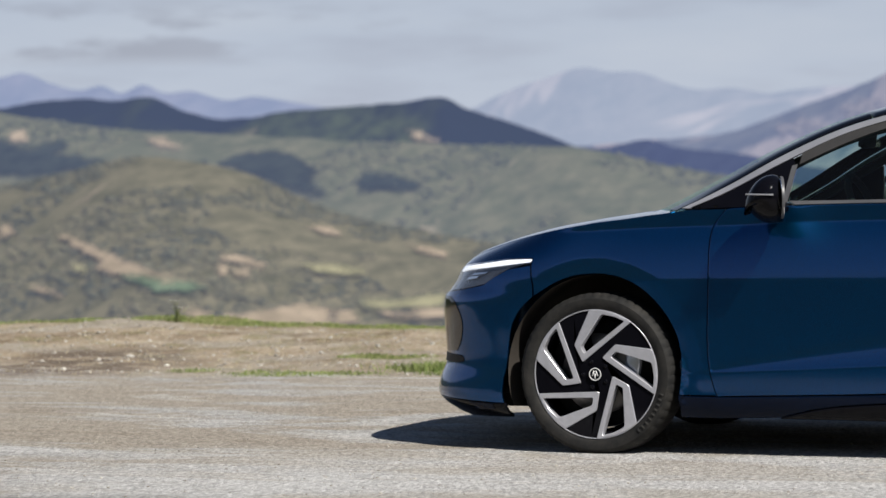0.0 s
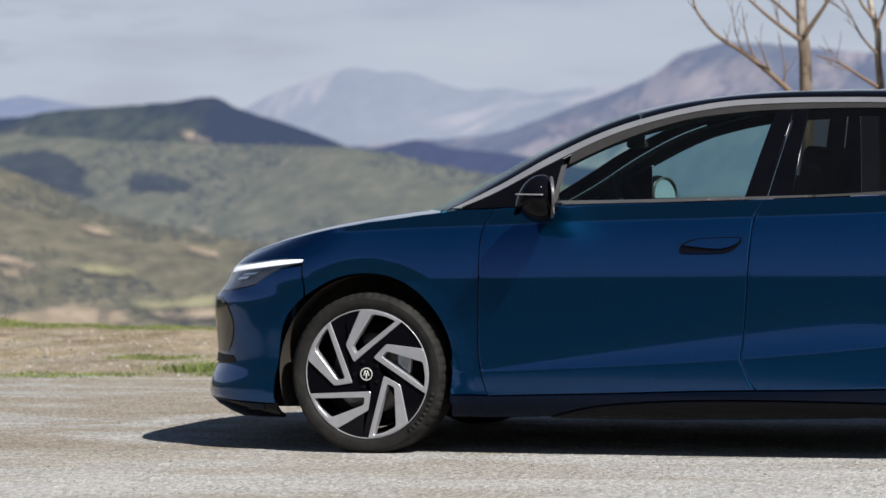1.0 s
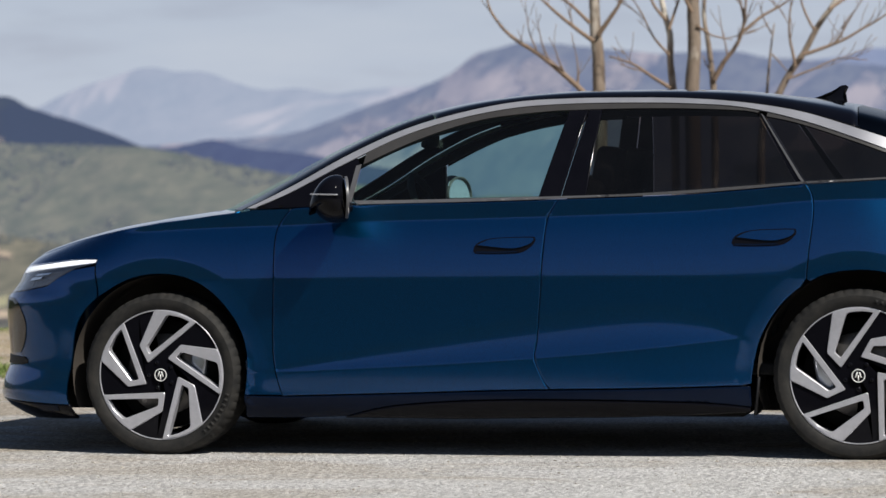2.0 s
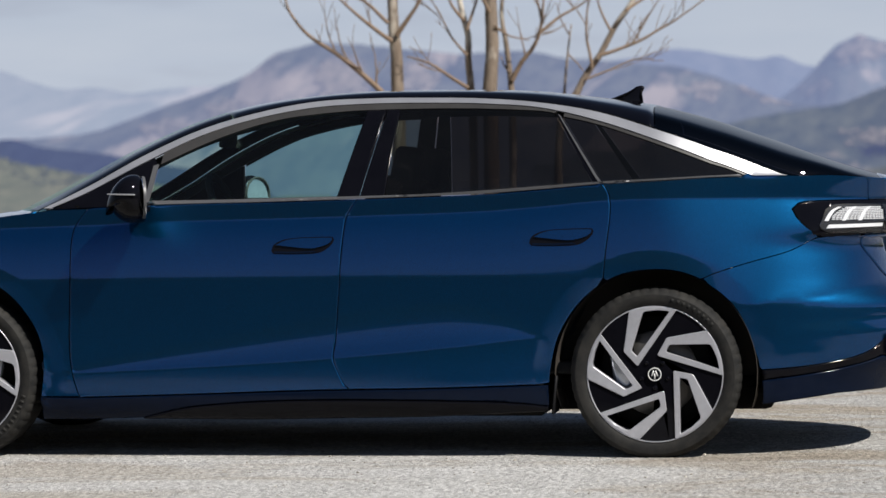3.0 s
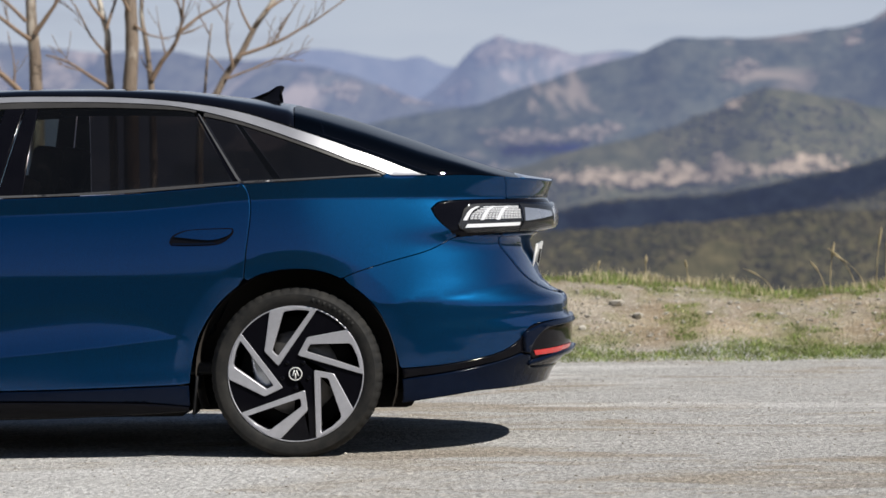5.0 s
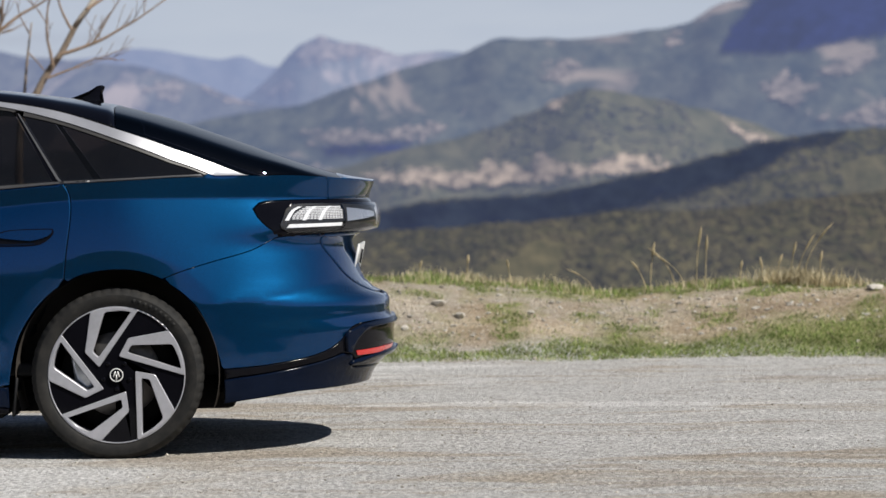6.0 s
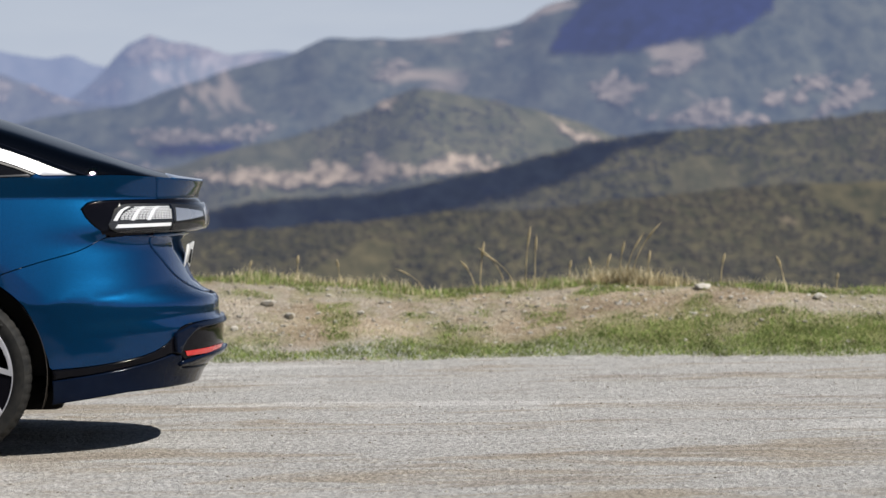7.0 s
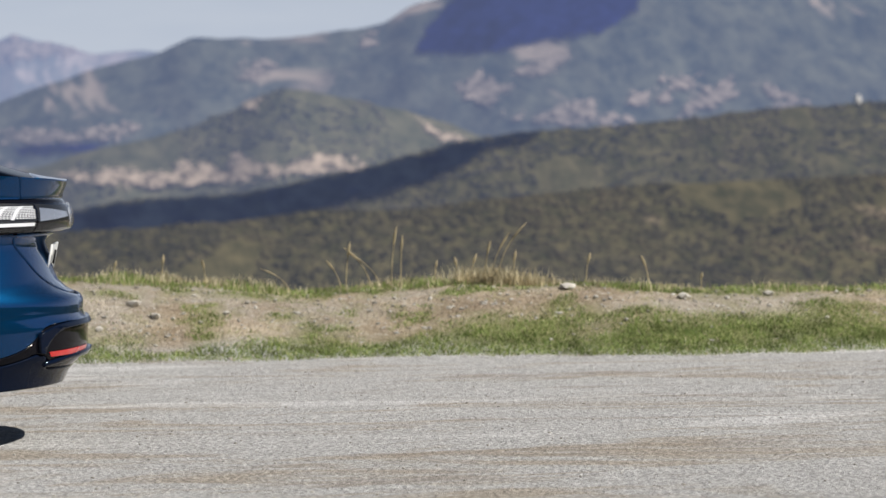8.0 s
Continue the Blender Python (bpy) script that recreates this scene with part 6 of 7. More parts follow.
        part("sidewall_mark", shift(block((.018, .002, .013), (0, 0, 0), (0, 0, 0), 0), flip @ m), RUBBER, wheel)
    return wheel


for hx, ph in ((0.0, -16.5), (2.971, 0.0)):
    for sd in (-1, 1):
        make_wheel(hx, sd, ph)

# ---------------------------------------------------------------- plants and stones
def leafy(name, color, tip, rough=0.9, scale=0.3):
    m = Mat(name, color, rough)
    m.b.inputs["Specular IOR Level"].default_value = 0.1
    island = m.n("NewGeometry").outputs["Random Per Island"]
    c = m.mix(island, color, tip)
    c = m.mix(1.0, c, m.ramp(m.noise(5, 5, 0.7, m.at()), (0.34, 0.5), (0.5, 1.0), (0.66, 1.3)), "MULTIPLY")      # darker and paler tufts
    m.color(c)
    thin = m.n("BsdfTranslucent")
    m.link(c, thin.inputs["Color"])
    mixed = m.n("MixShader")
    mixed.inputs[0].default_value = 0.35
    m.link(m.b.outputs[0], mixed.inputs[1])
    m.link(thin.outputs[0], mixed.inputs[2])
    m.link(mixed.outputs[0], m.out.inputs["Surface"])
    return m.m



def icosphere():
    bm = bmesh.new()
    bmesh.ops.create_icosphere(bm, subdivisions=1, radius=1.0)
    v = np.array([x.co[:] for x in bm.verts])
    f = np.array([[x.index for x in fc.verts] for fc in bm.faces])
    bm.free()
    return v, f


ICO_V, ICO_F = icosphere()


def scatter_bushes(name, label, crest, distance, depth, foot, relief, seed, count, size, span, material, keep):
    """Low bushes and tree crowns over a hillside, one lump each, joined."""
    rnd = np.random.RandomState(seed)
    verts, faces = [], []
    base = 0
    for _ in range(count):
        az, s = rnd.uniform(*span), rnd.uniform(0.0, 1.0) ** 1.1
        p = ridge_point(crest, distance, depth, foot, az, s, relief, seed)
        if fbm(p[0] * .012, p[1] * .004, 31 + seed, 3) < keep:
            continue
        r = size * rnd.uniform(0.5, 1.3)
        v = ICO_V * (1 + rnd.uniform(-0.28, 0.28, (len(ICO_V), 1))) * np.array([r * rnd.uniform(0.8, 1.5), r, r * rnd.uniform(0.3, 0.5)])
        verts.append(v + np.array(p) + np.array([0, 0, r * 0.25]))
        faces.append(ICO_F + base)
        base += len(ICO_V)
    ob = mesh_object(name, np.concatenate(verts).tolist(), np.concatenate(faces).tolist(), material)
    return tagged(ob, label, "bushes", kind="stuff")


def bush_material(name, a, b, air):
    m = Mat(name, a, 1.0)
    m.b.inputs["Specular IOR Level"].default_value = 0.0
    island = m.n("NewGeometry").outputs["Random Per Island"]
    c = m.mix(m.ramp(island, (0.1, 0.0), (0.9, 1.0)), a, b)
    stand = m.noise(0.018, 4, 0.6, m.at((1, 0.25, 1.6)), 0.5)     # darker and drier stands
    m.color(m.mix(1.0, c, m.ramp(stand, (0.34, (0.62, 0.66, 0.72)), (0.5, (1.1, 1.08, 1.1)), (0.66, (1.75, 1.55, 1.4))), "MULTIPLY"))
    # bushes glow faintly blue to stand in for haze
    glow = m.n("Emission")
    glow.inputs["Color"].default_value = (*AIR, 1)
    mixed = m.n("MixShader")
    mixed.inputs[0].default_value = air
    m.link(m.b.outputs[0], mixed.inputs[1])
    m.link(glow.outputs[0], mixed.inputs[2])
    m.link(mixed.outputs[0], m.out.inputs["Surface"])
    return m.m


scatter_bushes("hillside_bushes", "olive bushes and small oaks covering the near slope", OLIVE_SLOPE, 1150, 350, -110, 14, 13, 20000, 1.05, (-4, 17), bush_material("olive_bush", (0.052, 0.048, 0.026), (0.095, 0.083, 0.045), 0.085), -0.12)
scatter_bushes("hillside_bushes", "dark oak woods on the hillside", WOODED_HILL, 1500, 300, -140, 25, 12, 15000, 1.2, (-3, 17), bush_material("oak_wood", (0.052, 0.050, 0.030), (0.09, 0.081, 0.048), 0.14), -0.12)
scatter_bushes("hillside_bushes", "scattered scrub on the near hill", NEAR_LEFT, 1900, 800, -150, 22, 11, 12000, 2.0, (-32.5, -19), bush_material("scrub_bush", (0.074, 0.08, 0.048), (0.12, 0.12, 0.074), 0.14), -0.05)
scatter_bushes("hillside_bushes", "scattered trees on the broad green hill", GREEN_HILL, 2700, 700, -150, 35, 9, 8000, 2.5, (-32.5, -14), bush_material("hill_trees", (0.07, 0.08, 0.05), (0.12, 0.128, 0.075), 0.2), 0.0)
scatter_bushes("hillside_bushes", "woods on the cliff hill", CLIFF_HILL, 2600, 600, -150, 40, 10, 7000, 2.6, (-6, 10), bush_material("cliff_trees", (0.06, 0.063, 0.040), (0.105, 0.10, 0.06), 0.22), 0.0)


def blades(name, label, spots, material, seed):
    """Grass: spots of (x, y, height, width, lean)."""
    rnd = np.random.RandomState(seed)
    verts, faces = [], []
    for x, y, h, w, lean in spots:
        z = ground_height(x, y) - 0.004
        a, b = rnd.uniform(0, 2 * math.pi), rnd.uniform(0, 2 * math.pi)
        dx, dy = math.cos(a) * w / 2, math.sin(a) * w / 2
        lx, ly = math.cos(b) * lean * h, math.sin(b) * lean * h
        i = len(verts)
        verts += [(x - dx, y - dy, z), (x + dx, y + dy, z), (x + dx * .7 + lx * .35, y + dy * .7 + ly * .35, z + h * .6), (x - dx * .7 + lx * .35, y - dy * .7 + ly * .35, z + h * .6), (x + lx, y + ly, z + h)]
        faces += [(i, i + 1, i + 2, i + 3), (i + 3, i + 2, i + 4)]
    return tagged(mesh_object(name, verts, faces, material, False), label, "grass", kind="stuff")


rnd = random.Random(5)
green, straw, turf = [], [], []


def bank_spot(x0, x1, s0, s1):
    x = rnd.uniform(x0, x1)
    s = rnd.uniform(s0, s1)
    return x, table(BANK_FOOT, x) + s * table(BANK_DEPTH, x), s


for _ in range(150000):        # green along the foot of the bank, thinning upwards
    x, y, s = bank_spot(2.6, 10.5, -0.04, 1.1)
    thick = grassy(x, y, s)
    if rnd.random() < 0.08 + 0.92 * thick:
        h = rnd.uniform(.008, .028) * (0.5 + 0.8 * thick) * (0.4 + 0.6 * ease(-.04, .1, s))
        (green if rnd.random() < 0.45 + 0.5 * thick else straw).append((x, y, h, rnd.uniform(.003, .008), rnd.uniform(.3, 1.1)))
for _ in range(34000):        # dry fringe on the crest
    x, y, s = bank_spot(2.4, 10.5, 0.88, 1.35)
    tuft = fbm(x * 1.4, 3.3, 17, 3)
    if rnd.random() < 0.3 + 1.6 * tuft:
        dry = rnd.random() < 0.16
        (straw if dry else green).append((x, y, (rnd.uniform(.03, .10) if dry else rnd.uniform(.02, .06)) * (0.7 + 1.8 * max(0, tuft)), rnd.uniform(.005, .009), rnd.uniform(.1, .6)))
for cx, n, w, h in ((6.78, 900, .22, .15), (7.05, 300, .15, .09), (3.6, 260, .25, .07), (4.65, 160, .12, .09), (4.95, 120, .1, .09), (6.1, 150, .2, .07), (7.9, 160, .3, .06)):
    for _ in range(n):        # pale tufts of tall straw
        x = rnd.gauss(cx, w * .6)
        y = table(BANK_FOOT, x) + rnd.uniform(.95, 1.12) * table(BANK_DEPTH, x)
        straw.append((x, y, h * rnd.uniform(.3, 1.0), rnd.uniform(.006, .011), rnd.uniform(.1, .55)))
for _ in range(120000):        # the low bank ahead of the car: patches of green and a fringe on the crest
    x, y, s = bank_spot(-9.5, -1.0, -0.05, 1.25)
    thick = grassy(x, y, s)
    if rnd.random() < thick:
        turf.append((x, y, rnd.uniform(.008, .026) * (0.6 + 0.6 * thick), rnd.uniform(.003, .008), rnd.uniform(.3, 1.1)))
    elif rnd.random() < 0.10:
        straw.append((x, y, rnd.uniform(.006, .018), rnd.uniform(.003, .007), rnd.uniform(.4, 1.2)))
for _ in range(700):           # the one tall tussock at the foot
    x = rnd.gauss(-2.75, .16)
    y = table(BANK_FOOT, x) + (.12 + rnd.gauss(0, .03)) * table(BANK_DEPTH, x)
    turf.append((x, y, rnd.uniform(.03, .08), rnd.uniform(.005, .010), rnd.uniform(.3, .9)))
blades("green_grass", "short green grass along the foot of the bank", green + turf, leafy("green_blade", (0.155, 0.23, 0.065), (0.40, 0.44, 0.175)), 3)
blades("dry_grass", "dry straw-coloured grass on the bank", straw, leafy("straw_blade", (0.44, 0.37, 0.23), (0.74, 0.66, 0.46)), 4)


def stalk(x, height, lean, seed):
    """A tall dry stalk with a feathery ear."""
    r = random.Random(seed)
    y = table(BANK_FOOT, x) + 1.02 * table(BANK_DEPTH, x)
    z = ground_height(x, y) - .01
    bm = bmesh.new()
    rings = []
    n = 12
    for i in range(n + 1):
        t = i / n
        c = Vector((x + lean * height * t * t, y + .1 * height * t, z + height * (t - .18 * abs(lean) * t * t)))
        rad = .0045 * (1 - .5 * t) + (.007 * math.sin(math.pi * min(1, (t - .68) / .32)) if t > .68 else 0)
        rings.append([bm.verts.new(c + Vector((rad * math.cos(k * math.pi / 2), rad * math.sin(k * math.pi / 2), 0))) for k in range(4)])
    for p, q in zip(rings, rings[1:]):
        for k in range(4):
            bm.faces.new((p[k], p[(k + 1) % 4], q[(k + 1) % 4], q[k]))
    return bm


STRAW = leafy("dry_stalk", (0.46, 0.38, 0.23), (0.60, 0.52, 0.35))
for i, (x, h, lean) in enumerate([(5.82, .25, .10), (5.79, .17, -.4), (5.98, .22, -.55), (6.04, .20, -.75), (6.12, .29, .10), (6.18, .25, .05), (6.76, .27, .35), (6.80, .33, .45), (6.72, .22, .15), (6.9, .18, .1), (5.45, .15, -.9),
                                  (7.35, .16, .15), (7.75, .17, -.2), (8.1, .1, .1), (4.62, .14, .05), (4.9, .13, -.1), (4.3, .11, .15), (6.55, .14, -.1), (6.63, .16, .2), (6.4, .13, .1)]):
    st = mesh_object("grass_stalk", [], [], STRAW)
    bm = stalk(x, h * 1.4, lean, i)
    bm.to_mesh(st.data)
    bm.free()
    st.data.shade_smooth()
    tagged(st, "tall dry grass stalk on the bank", "grass", "stalks on the bank")


def stones(name, label, spots, material, seed):
    r = np.random.RandomState(seed)
    verts, faces, base = [], [], 0
    for x, y, d in spots:
        v = ICO_V * (1 + r.uniform(-.25, .25, (len(ICO_V), 1))) * d * np.array([r.uniform(.7, 1.3), r.uniform(.7, 1.3), r.uniform(.4, .8)])
        verts.append(v + np.array([x, y, ground_height(x, y) + d * .2]))
        faces.append(ICO_F + base)
        base += len(ICO_V)
    return tagged(mesh_object(name, np.concatenate(verts).tolist(), np.concatenate(faces).tolist(), material, False), label, "stones", kind="stuff")


def stone_material():
    m = Mat("pale_limestone", (0.5, 0.48, 0.45), 0.9)
    m.b.inputs["Specular IOR Level"].default_value = 0.0
    island = m.n("NewGeometry").outputs["Random Per Island"]
    m.color(m.mix(island, (0.28, 0.255, 0.22), (0.55, 0.515, 0.455)))
    m.bump(m.noise(120, 4, 0.6, m.at()), 0.3, 0.003)
    return m.m


LIMESTONE = stone_material()
ROCK_PALE = plain("pale_rock", (0.50, 0.465, 0.41), 0.95, 0, 0.5, 60, Specular_IOR_Level=0.0)
spots = []
for _ in range(17000):
    x, y = rnd.uniform(-9, 11), rnd.uniform(-4.2, 5.6)
    spots.append((x, y, 0.002 + 0.0055 * rnd.random() ** 5))
for _ in range(11000):
    x, y, s = bank_spot(-9, 10.5, 0.02, 1.0)
    if rnd.random() > 0.8 * grassy(x, y, s):
        spots.append((x, y, 0.0035 + 0.016 * rnd.random() ** 6))
stones("gravel_stones", "loose pale limestone pebbles on the gravel", spots, LIMESTONE, 8)
for x, s, d in ((4.42, .62, .06), (4.55, .50, .04), (4.2, .4, .035), (5.0, .55, .03), (7.9, .78, .05), (8.5, .82, .045), (7.2, .86, .05), (-5.2, .3, .03), (-7.0, .35, .03)):
    y = table(BANK_FOOT, x) + s * table(BANK_DEPTH, x)
    tagged(stones("rock", "", [(x, y, d)], ROCK_PALE, int(x * 10) + 200), "pale limestone rock in the bank", "rock", "rocks in the bank", "thing")


def weed(x, seed):
    """A leafy weed with a few small white flowers on thin stems."""
    r = random.Random(seed)
    y = table(BANK_FOOT, x) + 1.0 * table(BANK_DEPTH, x)
    z = ground_height(x, y)
    root = new("flowering_weed")
    root.location = (x, y, z)
    tagged(root, "small weed with white flowers on the bank crest", "weed")
    leaves = bmesh.new()
    for _ in range(150):
        a, d, h = r.uniform(0, 6.28), r.uniform(0, .11), r.uniform(.0, .05)
        c = Vector((x + d * math.cos(a), y + d * math.sin(a), z + h))
        u, w = Vector((r.uniform(-1, 1), r.uniform(-1, 1), r.uniform(.1, 1))).normalized() * r.uniform(.014, .03), Vector((r.uniform(-1, 1), r.uniform(-1, 1), r.uniform(-.4, .4))).normalized() * .008
        leaves.faces.new([leaves.verts.new(q) for q in (c, c + u * .5 + w, c + u, c + u * .5 - w)])
    part("leaves", leaves, WEED_LEAF, root, smooth=False)
    for _ in range(9):
        a, h = r.uniform(0, 6.28), r.uniform(.09, .17)
        lean = Vector((math.cos(a), math.sin(a), 0)) * r.uniform(.02, .10)
        bm = bmesh.new()
        tube(bm, [Vector((x, y, z)) + lean * t * t + Vector((0, 0, h * t)) for t in (0, .35, .7, 1)], [.0028, .0024, .002, .002], 5)
        stem = part("stem", bm, WEED_LEAF, root)
        tip = Vector((x, y, z + h)) + lean
        bm = bmesh.new()
        for k in range(6):
            b = k * 1.047
            out_to = Vector((math.cos(b), math.sin(b), .35)) * .012
            across = Vector((-math.sin(b), math.cos(b), 0)) * .006
            bm.faces.new([bm.verts.new(q) for q in (tip, tip + out_to * .6 + across, tip + out_to, tip + out_to * .6 - across)])
        part("flower", bm, PETAL, stem, "white flower", smooth=False)


WEED_LEAF = leafy("weed_leaf", (0.12, 0.17, 0.05), (0.30, 0.33, 0.13))
PETAL = leafy("white_petal", (0.70, 0.70, 0.66), (0.82, 0.82, 0.78))
# ---------------------------------------------------------------- bare trees behind the bank
def bark():
    m = Mat("pale_dry_bark", (0.3, 0.25, 0.2), 0.9)
    long = m.at((9, 9, 1.5))
    n1 = m.noise(3.0, 6, 0.7, long)
    patch = m.noise(2.2, 4, 0.6, m.at((1, 1, .5)))
    c = m.mix(m.ramp(n1, (0.3, 0.0), (0.7, 1.0)), (0.12, 0.088, 0.066), (0.275, 0.218, 0.168))
    m.color(m.mix(m.ramp(patch, (0.52, 0.0), (0.60, 1.0)), c, (0.55, 0.50, 0.43)))
    m.bump(n1, 0.6, 0.01)
    return m.m


BARK = bark()
TWIG = plain("twig_bark", (0.235, 0.165, 0.115), 0.9)


def tube(bm, pts, radii, sides=7):
    rings = []
    for i, p in enumerate(pts):
        d = (pts[min(i + 1, len(pts) - 1)] - pts[max(i - 1, 0)]).normalized()
        u = d.cross(Vector((0, 1, 0.1))).normalized()
        v = d.cross(u)
        rings.append([bm.verts.new(p + (u * math.cos(2 * math.pi * k / sides) + v * math.sin(2 * math.pi * k / sides)) * radii[i]) for k in range(sides)])
    for p, q in zip(rings, rings[1:]):
        for k in range(sides):
            bm.faces.new((p[k], p[(k + 1) % sides], q[(k + 1) % sides], q[k]))
    bm.faces.new(rings[-1])


def limb(r, start, way, length, rad, wobble=0.12, up=0.15, n=10):
    pts, radii, p, d = [], [], Vector(start), Vector(way).normalized()
    for i in range(n + 1):
        pts.append(p.copy())
        radii.append(max(.0025, rad * (1 - .8 * i / n)))
        d = (d + Vector((r.uniform(-1, 1), r.uniform(-1, 1), r.uniform(-1, 1))) * wobble + Vector((0, 0, up / n))).normalized()
        p = p + d * length / n
    return pts, radii


TREE_Y = 11.0


def tree(name, label, stems, seed):
    """stems: lines of (x, z) with a base radius; each carries limbs, lines of (x, z) with a radius, that bear twigs."""
    r = random.Random(seed)
    bx = stems[0][0][0][0]
    root = new(name)
    root.location = (bx, TREE_Y, ground_height(bx, TREE_Y))
    tagged(root, label, "tree", "bare trees behind the bank")
    for n, (line, rad, limbs) in enumerate(stems):
        y0 = TREE_Y + .12 * n
        z0 = ground_height(line[0][0], y0) - .06
        pts = [Vector(p) for p in curve([(line[0][0], y0, z0)] + [(x, y0 + .02 * i, z) for i, (x, z) in enumerate(line)], .08)]
        for i, p in enumerate(pts):
            p.x += .012 * fbm(p.z * 3, seed, 1, 2) * min(1, i / 6)
        top_z = pts[-1].z
        radii = [rad * (1 - .6 * max(0, p.z - 1.6) / (top_z - 1.6)) * (1 + .14 * fbm(p.z * 5, seed, 4, 2)) for p in pts]
        bm = bmesh.new()
        tube(bm, pts, radii, 10)
        trunk = part("trunk", bm, BARK, root)
        for k, (way, lr) in enumerate(limbs):
            dy = r.uniform(-.25, .35)
            q = [Vector(p) for p in curve([(x, y0 + dy * i / len(way), z) for i, (x, z) in enumerate(way)], .06)]
            for i, p in enumerate(q):
                p.x += .016 * fbm(p.z * 5, k, seed, 2)
                p.z += .016 * fbm(p.x * 5, k + 7, seed, 2)
            rr = [max(.003, lr * (1 - .75 * i / len(q))) for i in range(len(q))]
            bm = bmesh.new()
            tube(bm, q, rr, 7)
            for i in range(3, len(q) - 1, 2):
                if r.random() < .9:
                    d = (q[i + 1] - q[i]).normalized()
                    t, tr = limb(r, q[i], d * .8 + Vector((r.uniform(-1, 1), r.uniform(-.6, .6), r.uniform(-.2, .9))) * .8, r.uniform(.12, .5), max(.003, rr[i] * .45), .15, .2, 7)
                    tube(bm, t, tr, 5)
                    for j in (1, 2, 4, 5):
                        if r.random() < .65:
                            d = (t[j + 1] - t[j]).normalized()
                            u, ur = limb(r, t[j], d * .8 + Vector((r.uniform(-1, 1), r.uniform(-.5, .5), r.uniform(0, .8))) * .7, r.uniform(.08, .25), .003, .15, .2, 5)
                            tube(bm, u, ur, 4)
            part("branch", bm, TWIG, trunk)
    return root


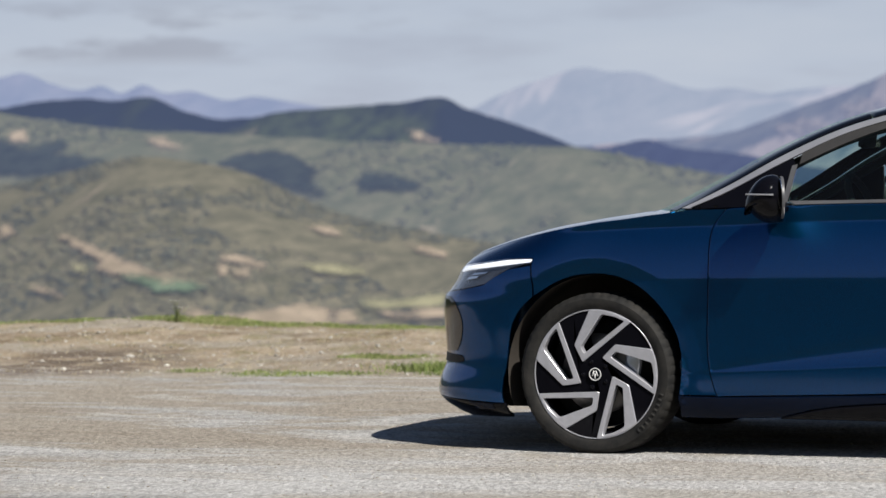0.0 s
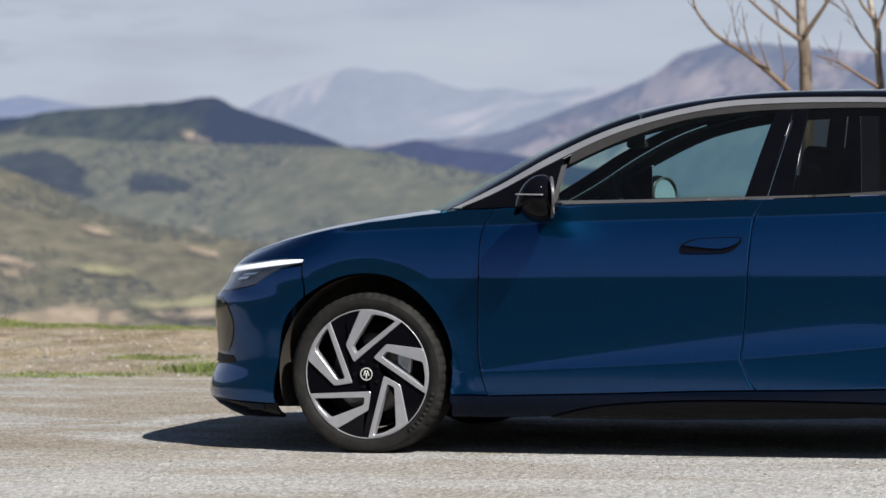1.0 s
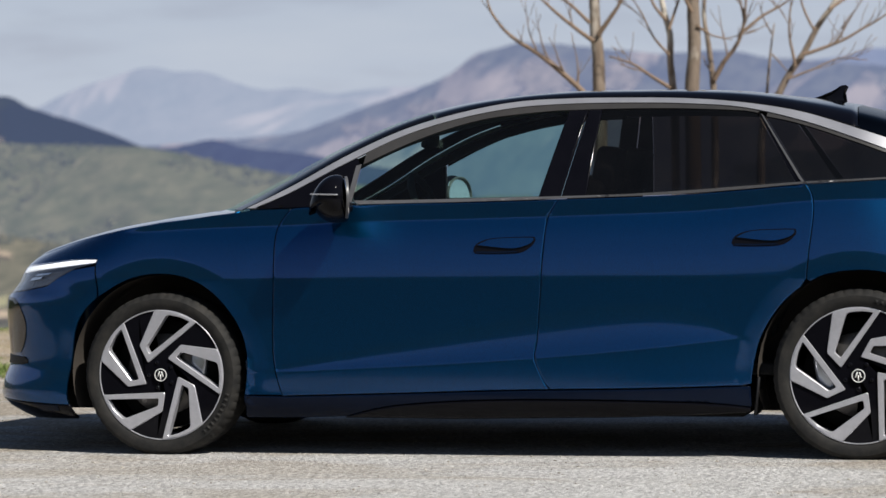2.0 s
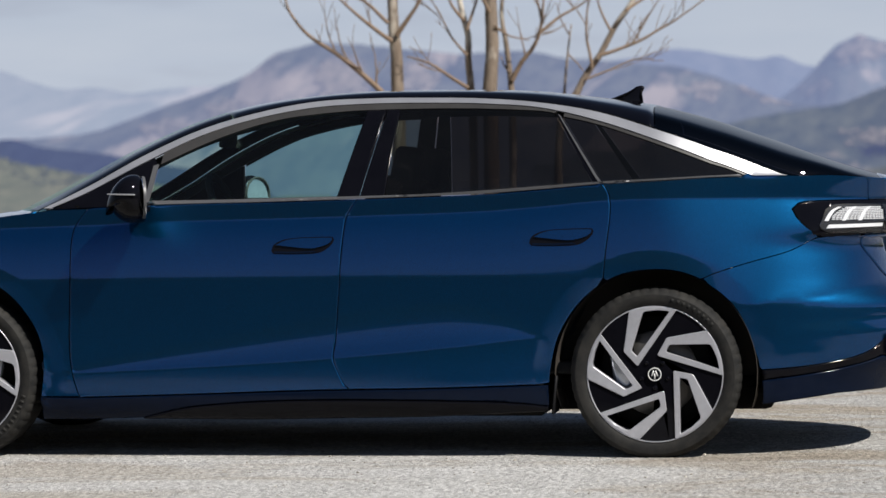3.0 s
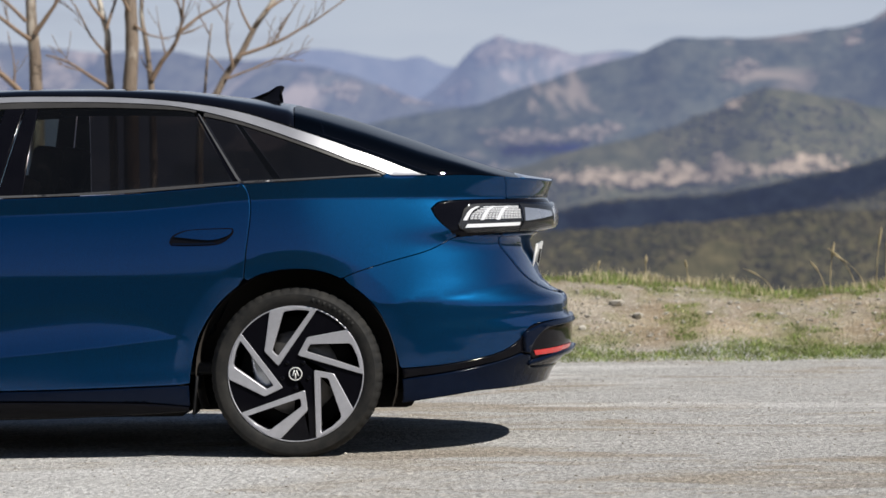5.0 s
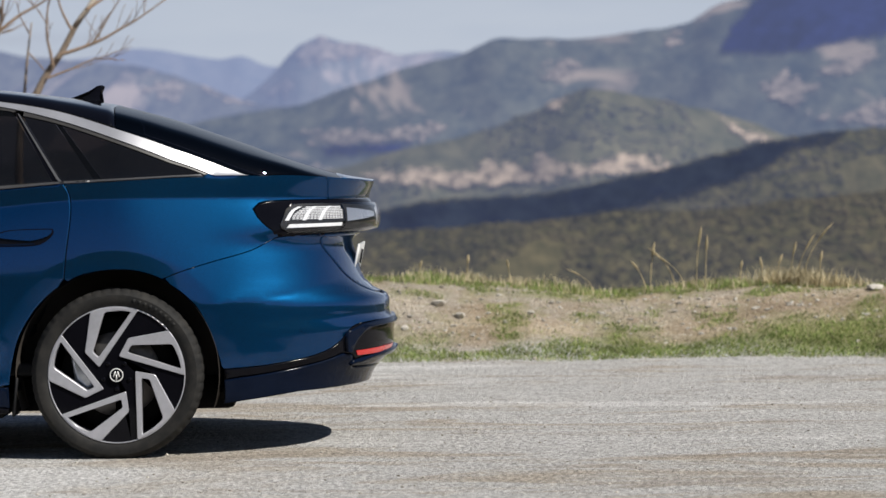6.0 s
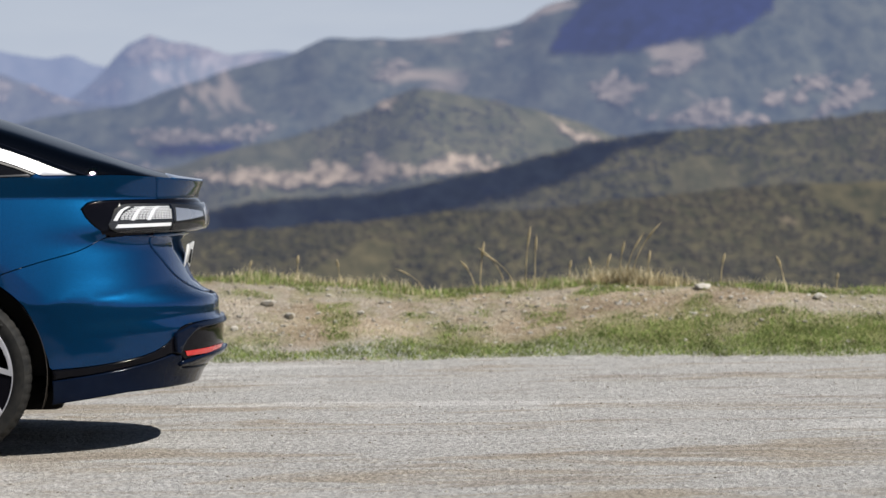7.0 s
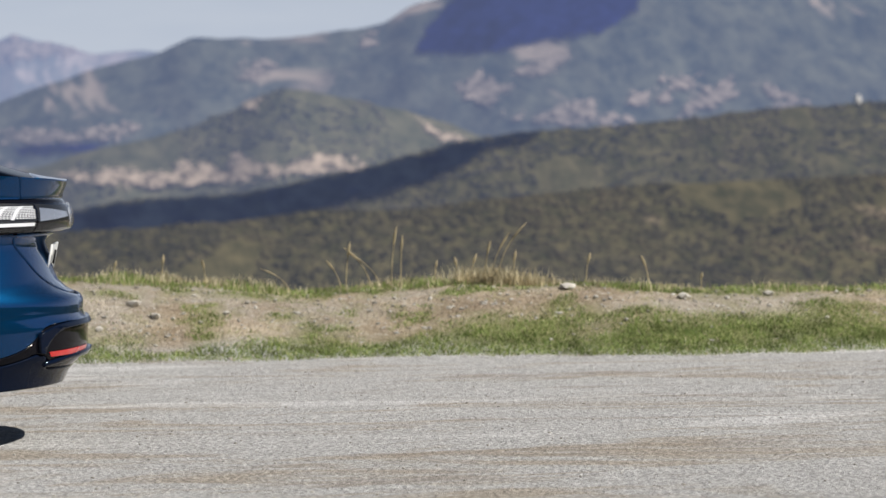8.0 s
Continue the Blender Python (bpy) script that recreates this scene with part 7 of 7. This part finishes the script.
BARE_TREES = [
    ("bare pale-barked tree with one long low limb", 11, [
        ([(-0.05, 0.80), (-0.04, 1.47), (-0.05, 1.88), (-0.06, 2.15), (-0.08, 2.33), (-0.09, 2.51), (-0.10, 2.87), (-0.07, 3.50), (-0.05, 4.17)], 0.056, [
            ([(-0.12, 1.77), (-0.19, 1.88), (-0.49, 2.15), (-0.77, 2.34), (-0.92, 2.53), (-0.97, 2.71)], 0.026),
            ([(-0.09, 2.28), (-0.25, 2.40), (-0.48, 2.61), (-0.61, 2.79)], 0.019),
            ([(-0.05, 2.32), (0.04, 2.44), (0.15, 2.60), (0.24, 2.82)], 0.022),
            ([(-0.12, 2.42), (-0.25, 2.56), (-0.34, 2.65), (-0.48, 2.88)], 0.016),
            ([(-0.09, 2.87), (0.02, 3.14), (0.20, 3.45)], 0.018),
            ([(-0.10, 3.05), (-0.25, 3.37), (-0.39, 3.78)], 0.018),
            ([(-0.07, 3.50), (0.02, 3.86), (0.15, 4.13)], 0.014),
        ]),
    ]),
    ("clump of bare trees with patchy white bark", 23, [
        ([(0.69, 0.79), (0.70, 1.46), (0.69, 1.87), (0.71, 2.13), (0.71, 2.36), (0.70, 2.58), (0.72, 3.03), (0.68, 3.62), (0.70, 4.20)], 0.062, [
            ([(0.72, 2.76), (0.83, 2.99), (0.96, 3.25)], 0.018),
            ([(0.70, 2.49), (0.60, 2.72), (0.47, 2.99)], 0.016),
            ([(0.71, 3.17), (0.60, 3.49), (0.56, 3.76)], 0.016),
            ([(0.74, 2.38), (0.85, 2.30), (0.99, 2.27)], 0.010),
        ]),
        ([(0.53, 0.79), (0.54, 1.46), (0.52, 1.89), (0.50, 2.14), (0.50, 2.32), (0.45, 2.50), (0.38, 2.86), (0.29, 3.27)], 0.034, [
            ([(0.52, 1.88), (0.38, 1.98), (0.22, 2.09), (0.04, 2.15)], 0.017),
            ([(0.48, 2.43), (0.38, 2.55), (0.30, 2.73)], 0.015),
            ([(0.50, 2.36), (0.54, 2.50), (0.60, 2.68), (0.65, 2.86)], 0.014),
            ([(0.50, 2.16), (0.38, 2.30), (0.28, 2.50), (0.20, 2.64)], 0.012),
        ]),
        ([(0.82, 0.78), (0.84, 1.46), (0.83, 1.86), (0.81, 2.09), (0.78, 2.31), (0.75, 2.49), (0.78, 2.85)], 0.030, [
            ([(0.84, 1.95), (0.92, 2.09), (1.03, 2.24), (1.09, 2.42), (1.11, 2.67)], 0.022),
            ([(1.05, 2.31), (1.19, 2.44), (1.39, 2.56), (1.55, 2.70)], 0.016),
            ([(1.09, 2.40), (1.05, 2.62), (1.01, 2.85)], 0.012),
            ([(0.82, 2.02), (0.76, 2.09), (0.73, 2.16)], 0.010),
        ]),
    ]),
    ("slender leaning bare tree with spreading branches", 37, [
        ([(1.10, 0.78), (1.24, 1.45), (1.38, 1.83), (1.48, 2.01), (1.57, 2.14), (1.69, 2.36), (1.83, 2.56), (2.00, 2.92), (2.14, 3.37)], 0.030, [
            ([(1.57, 2.13), (1.82, 2.21), (2.05, 2.33), (2.23, 2.44), (2.41, 2.57)], 0.016),
            ([(1.51, 2.04), (1.47, 2.30), (1.48, 2.48), (1.51, 2.70)], 0.013),
            ([(1.46, 1.94), (1.66, 2.02), (1.82, 2.09), (2.00, 2.09)], 0.010),
            ([(1.66, 2.32), (1.57, 2.52), (1.53, 2.75)], 0.012),
            ([(1.78, 2.48), (1.93, 2.58), (2.14, 2.69)], 0.014),
            ([(1.82, 2.21), (1.93, 2.38), (2.07, 2.60)], 0.010),
        ]),
        ([(1.24, 0.77), (1.24, 1.45), (1.27, 1.83), (1.29, 2.08), (1.31, 2.26), (1.33, 2.39)], 0.014, [
            ([(1.31, 2.15), (1.38, 2.08), (1.45, 1.99)], 0.007),
            ([(1.32, 2.30), (1.26, 2.42), (1.23, 2.55)], 0.007),
        ]),
    ]),
]
for lb, seed, stems in BARE_TREES:
    tree("bare_tree", lb, [(line[1:], rad, limbs) for line, rad, limbs in stems], seed)
weed(-6.05, 3)


# ---------------------------------------------------------------- a small white hut on the far ridge
def hut(az):
    d = 1500
    top_z = math.tan(radians(table(WOODED_HILL, az))) * d
    root = new("hut")
    root.location = (EYE[0] + d * math.sin(radians(az)), EYE[1] + d * math.cos(radians(az)), EYE[2] + top_z - 1.5)
    tagged(root, "small white rendered hut on the wooded ridge", "hut")
    x, y, z = root.location
    part("wall", block((2.2, 2.2, 4.6), (x, y, z + 2.3), (0, 0, 20), .05, 1), HUT_WHITE, root)
    bm = bmesh.new()
    bmesh.ops.create_cone(bm, segments=4, radius1=1.9, radius2=.1, depth=1.0, cap_ends=True, matrix=pose(x, y, z + 5.1, 0, 0, 65))
    part("roof", bm, HUT_WHITE, root, smooth=False)


HUT_WHITE = plain("white_render", (0.62, 0.60, 0.57), 0.9, 0, 0, 1.5)
hut(15.39)
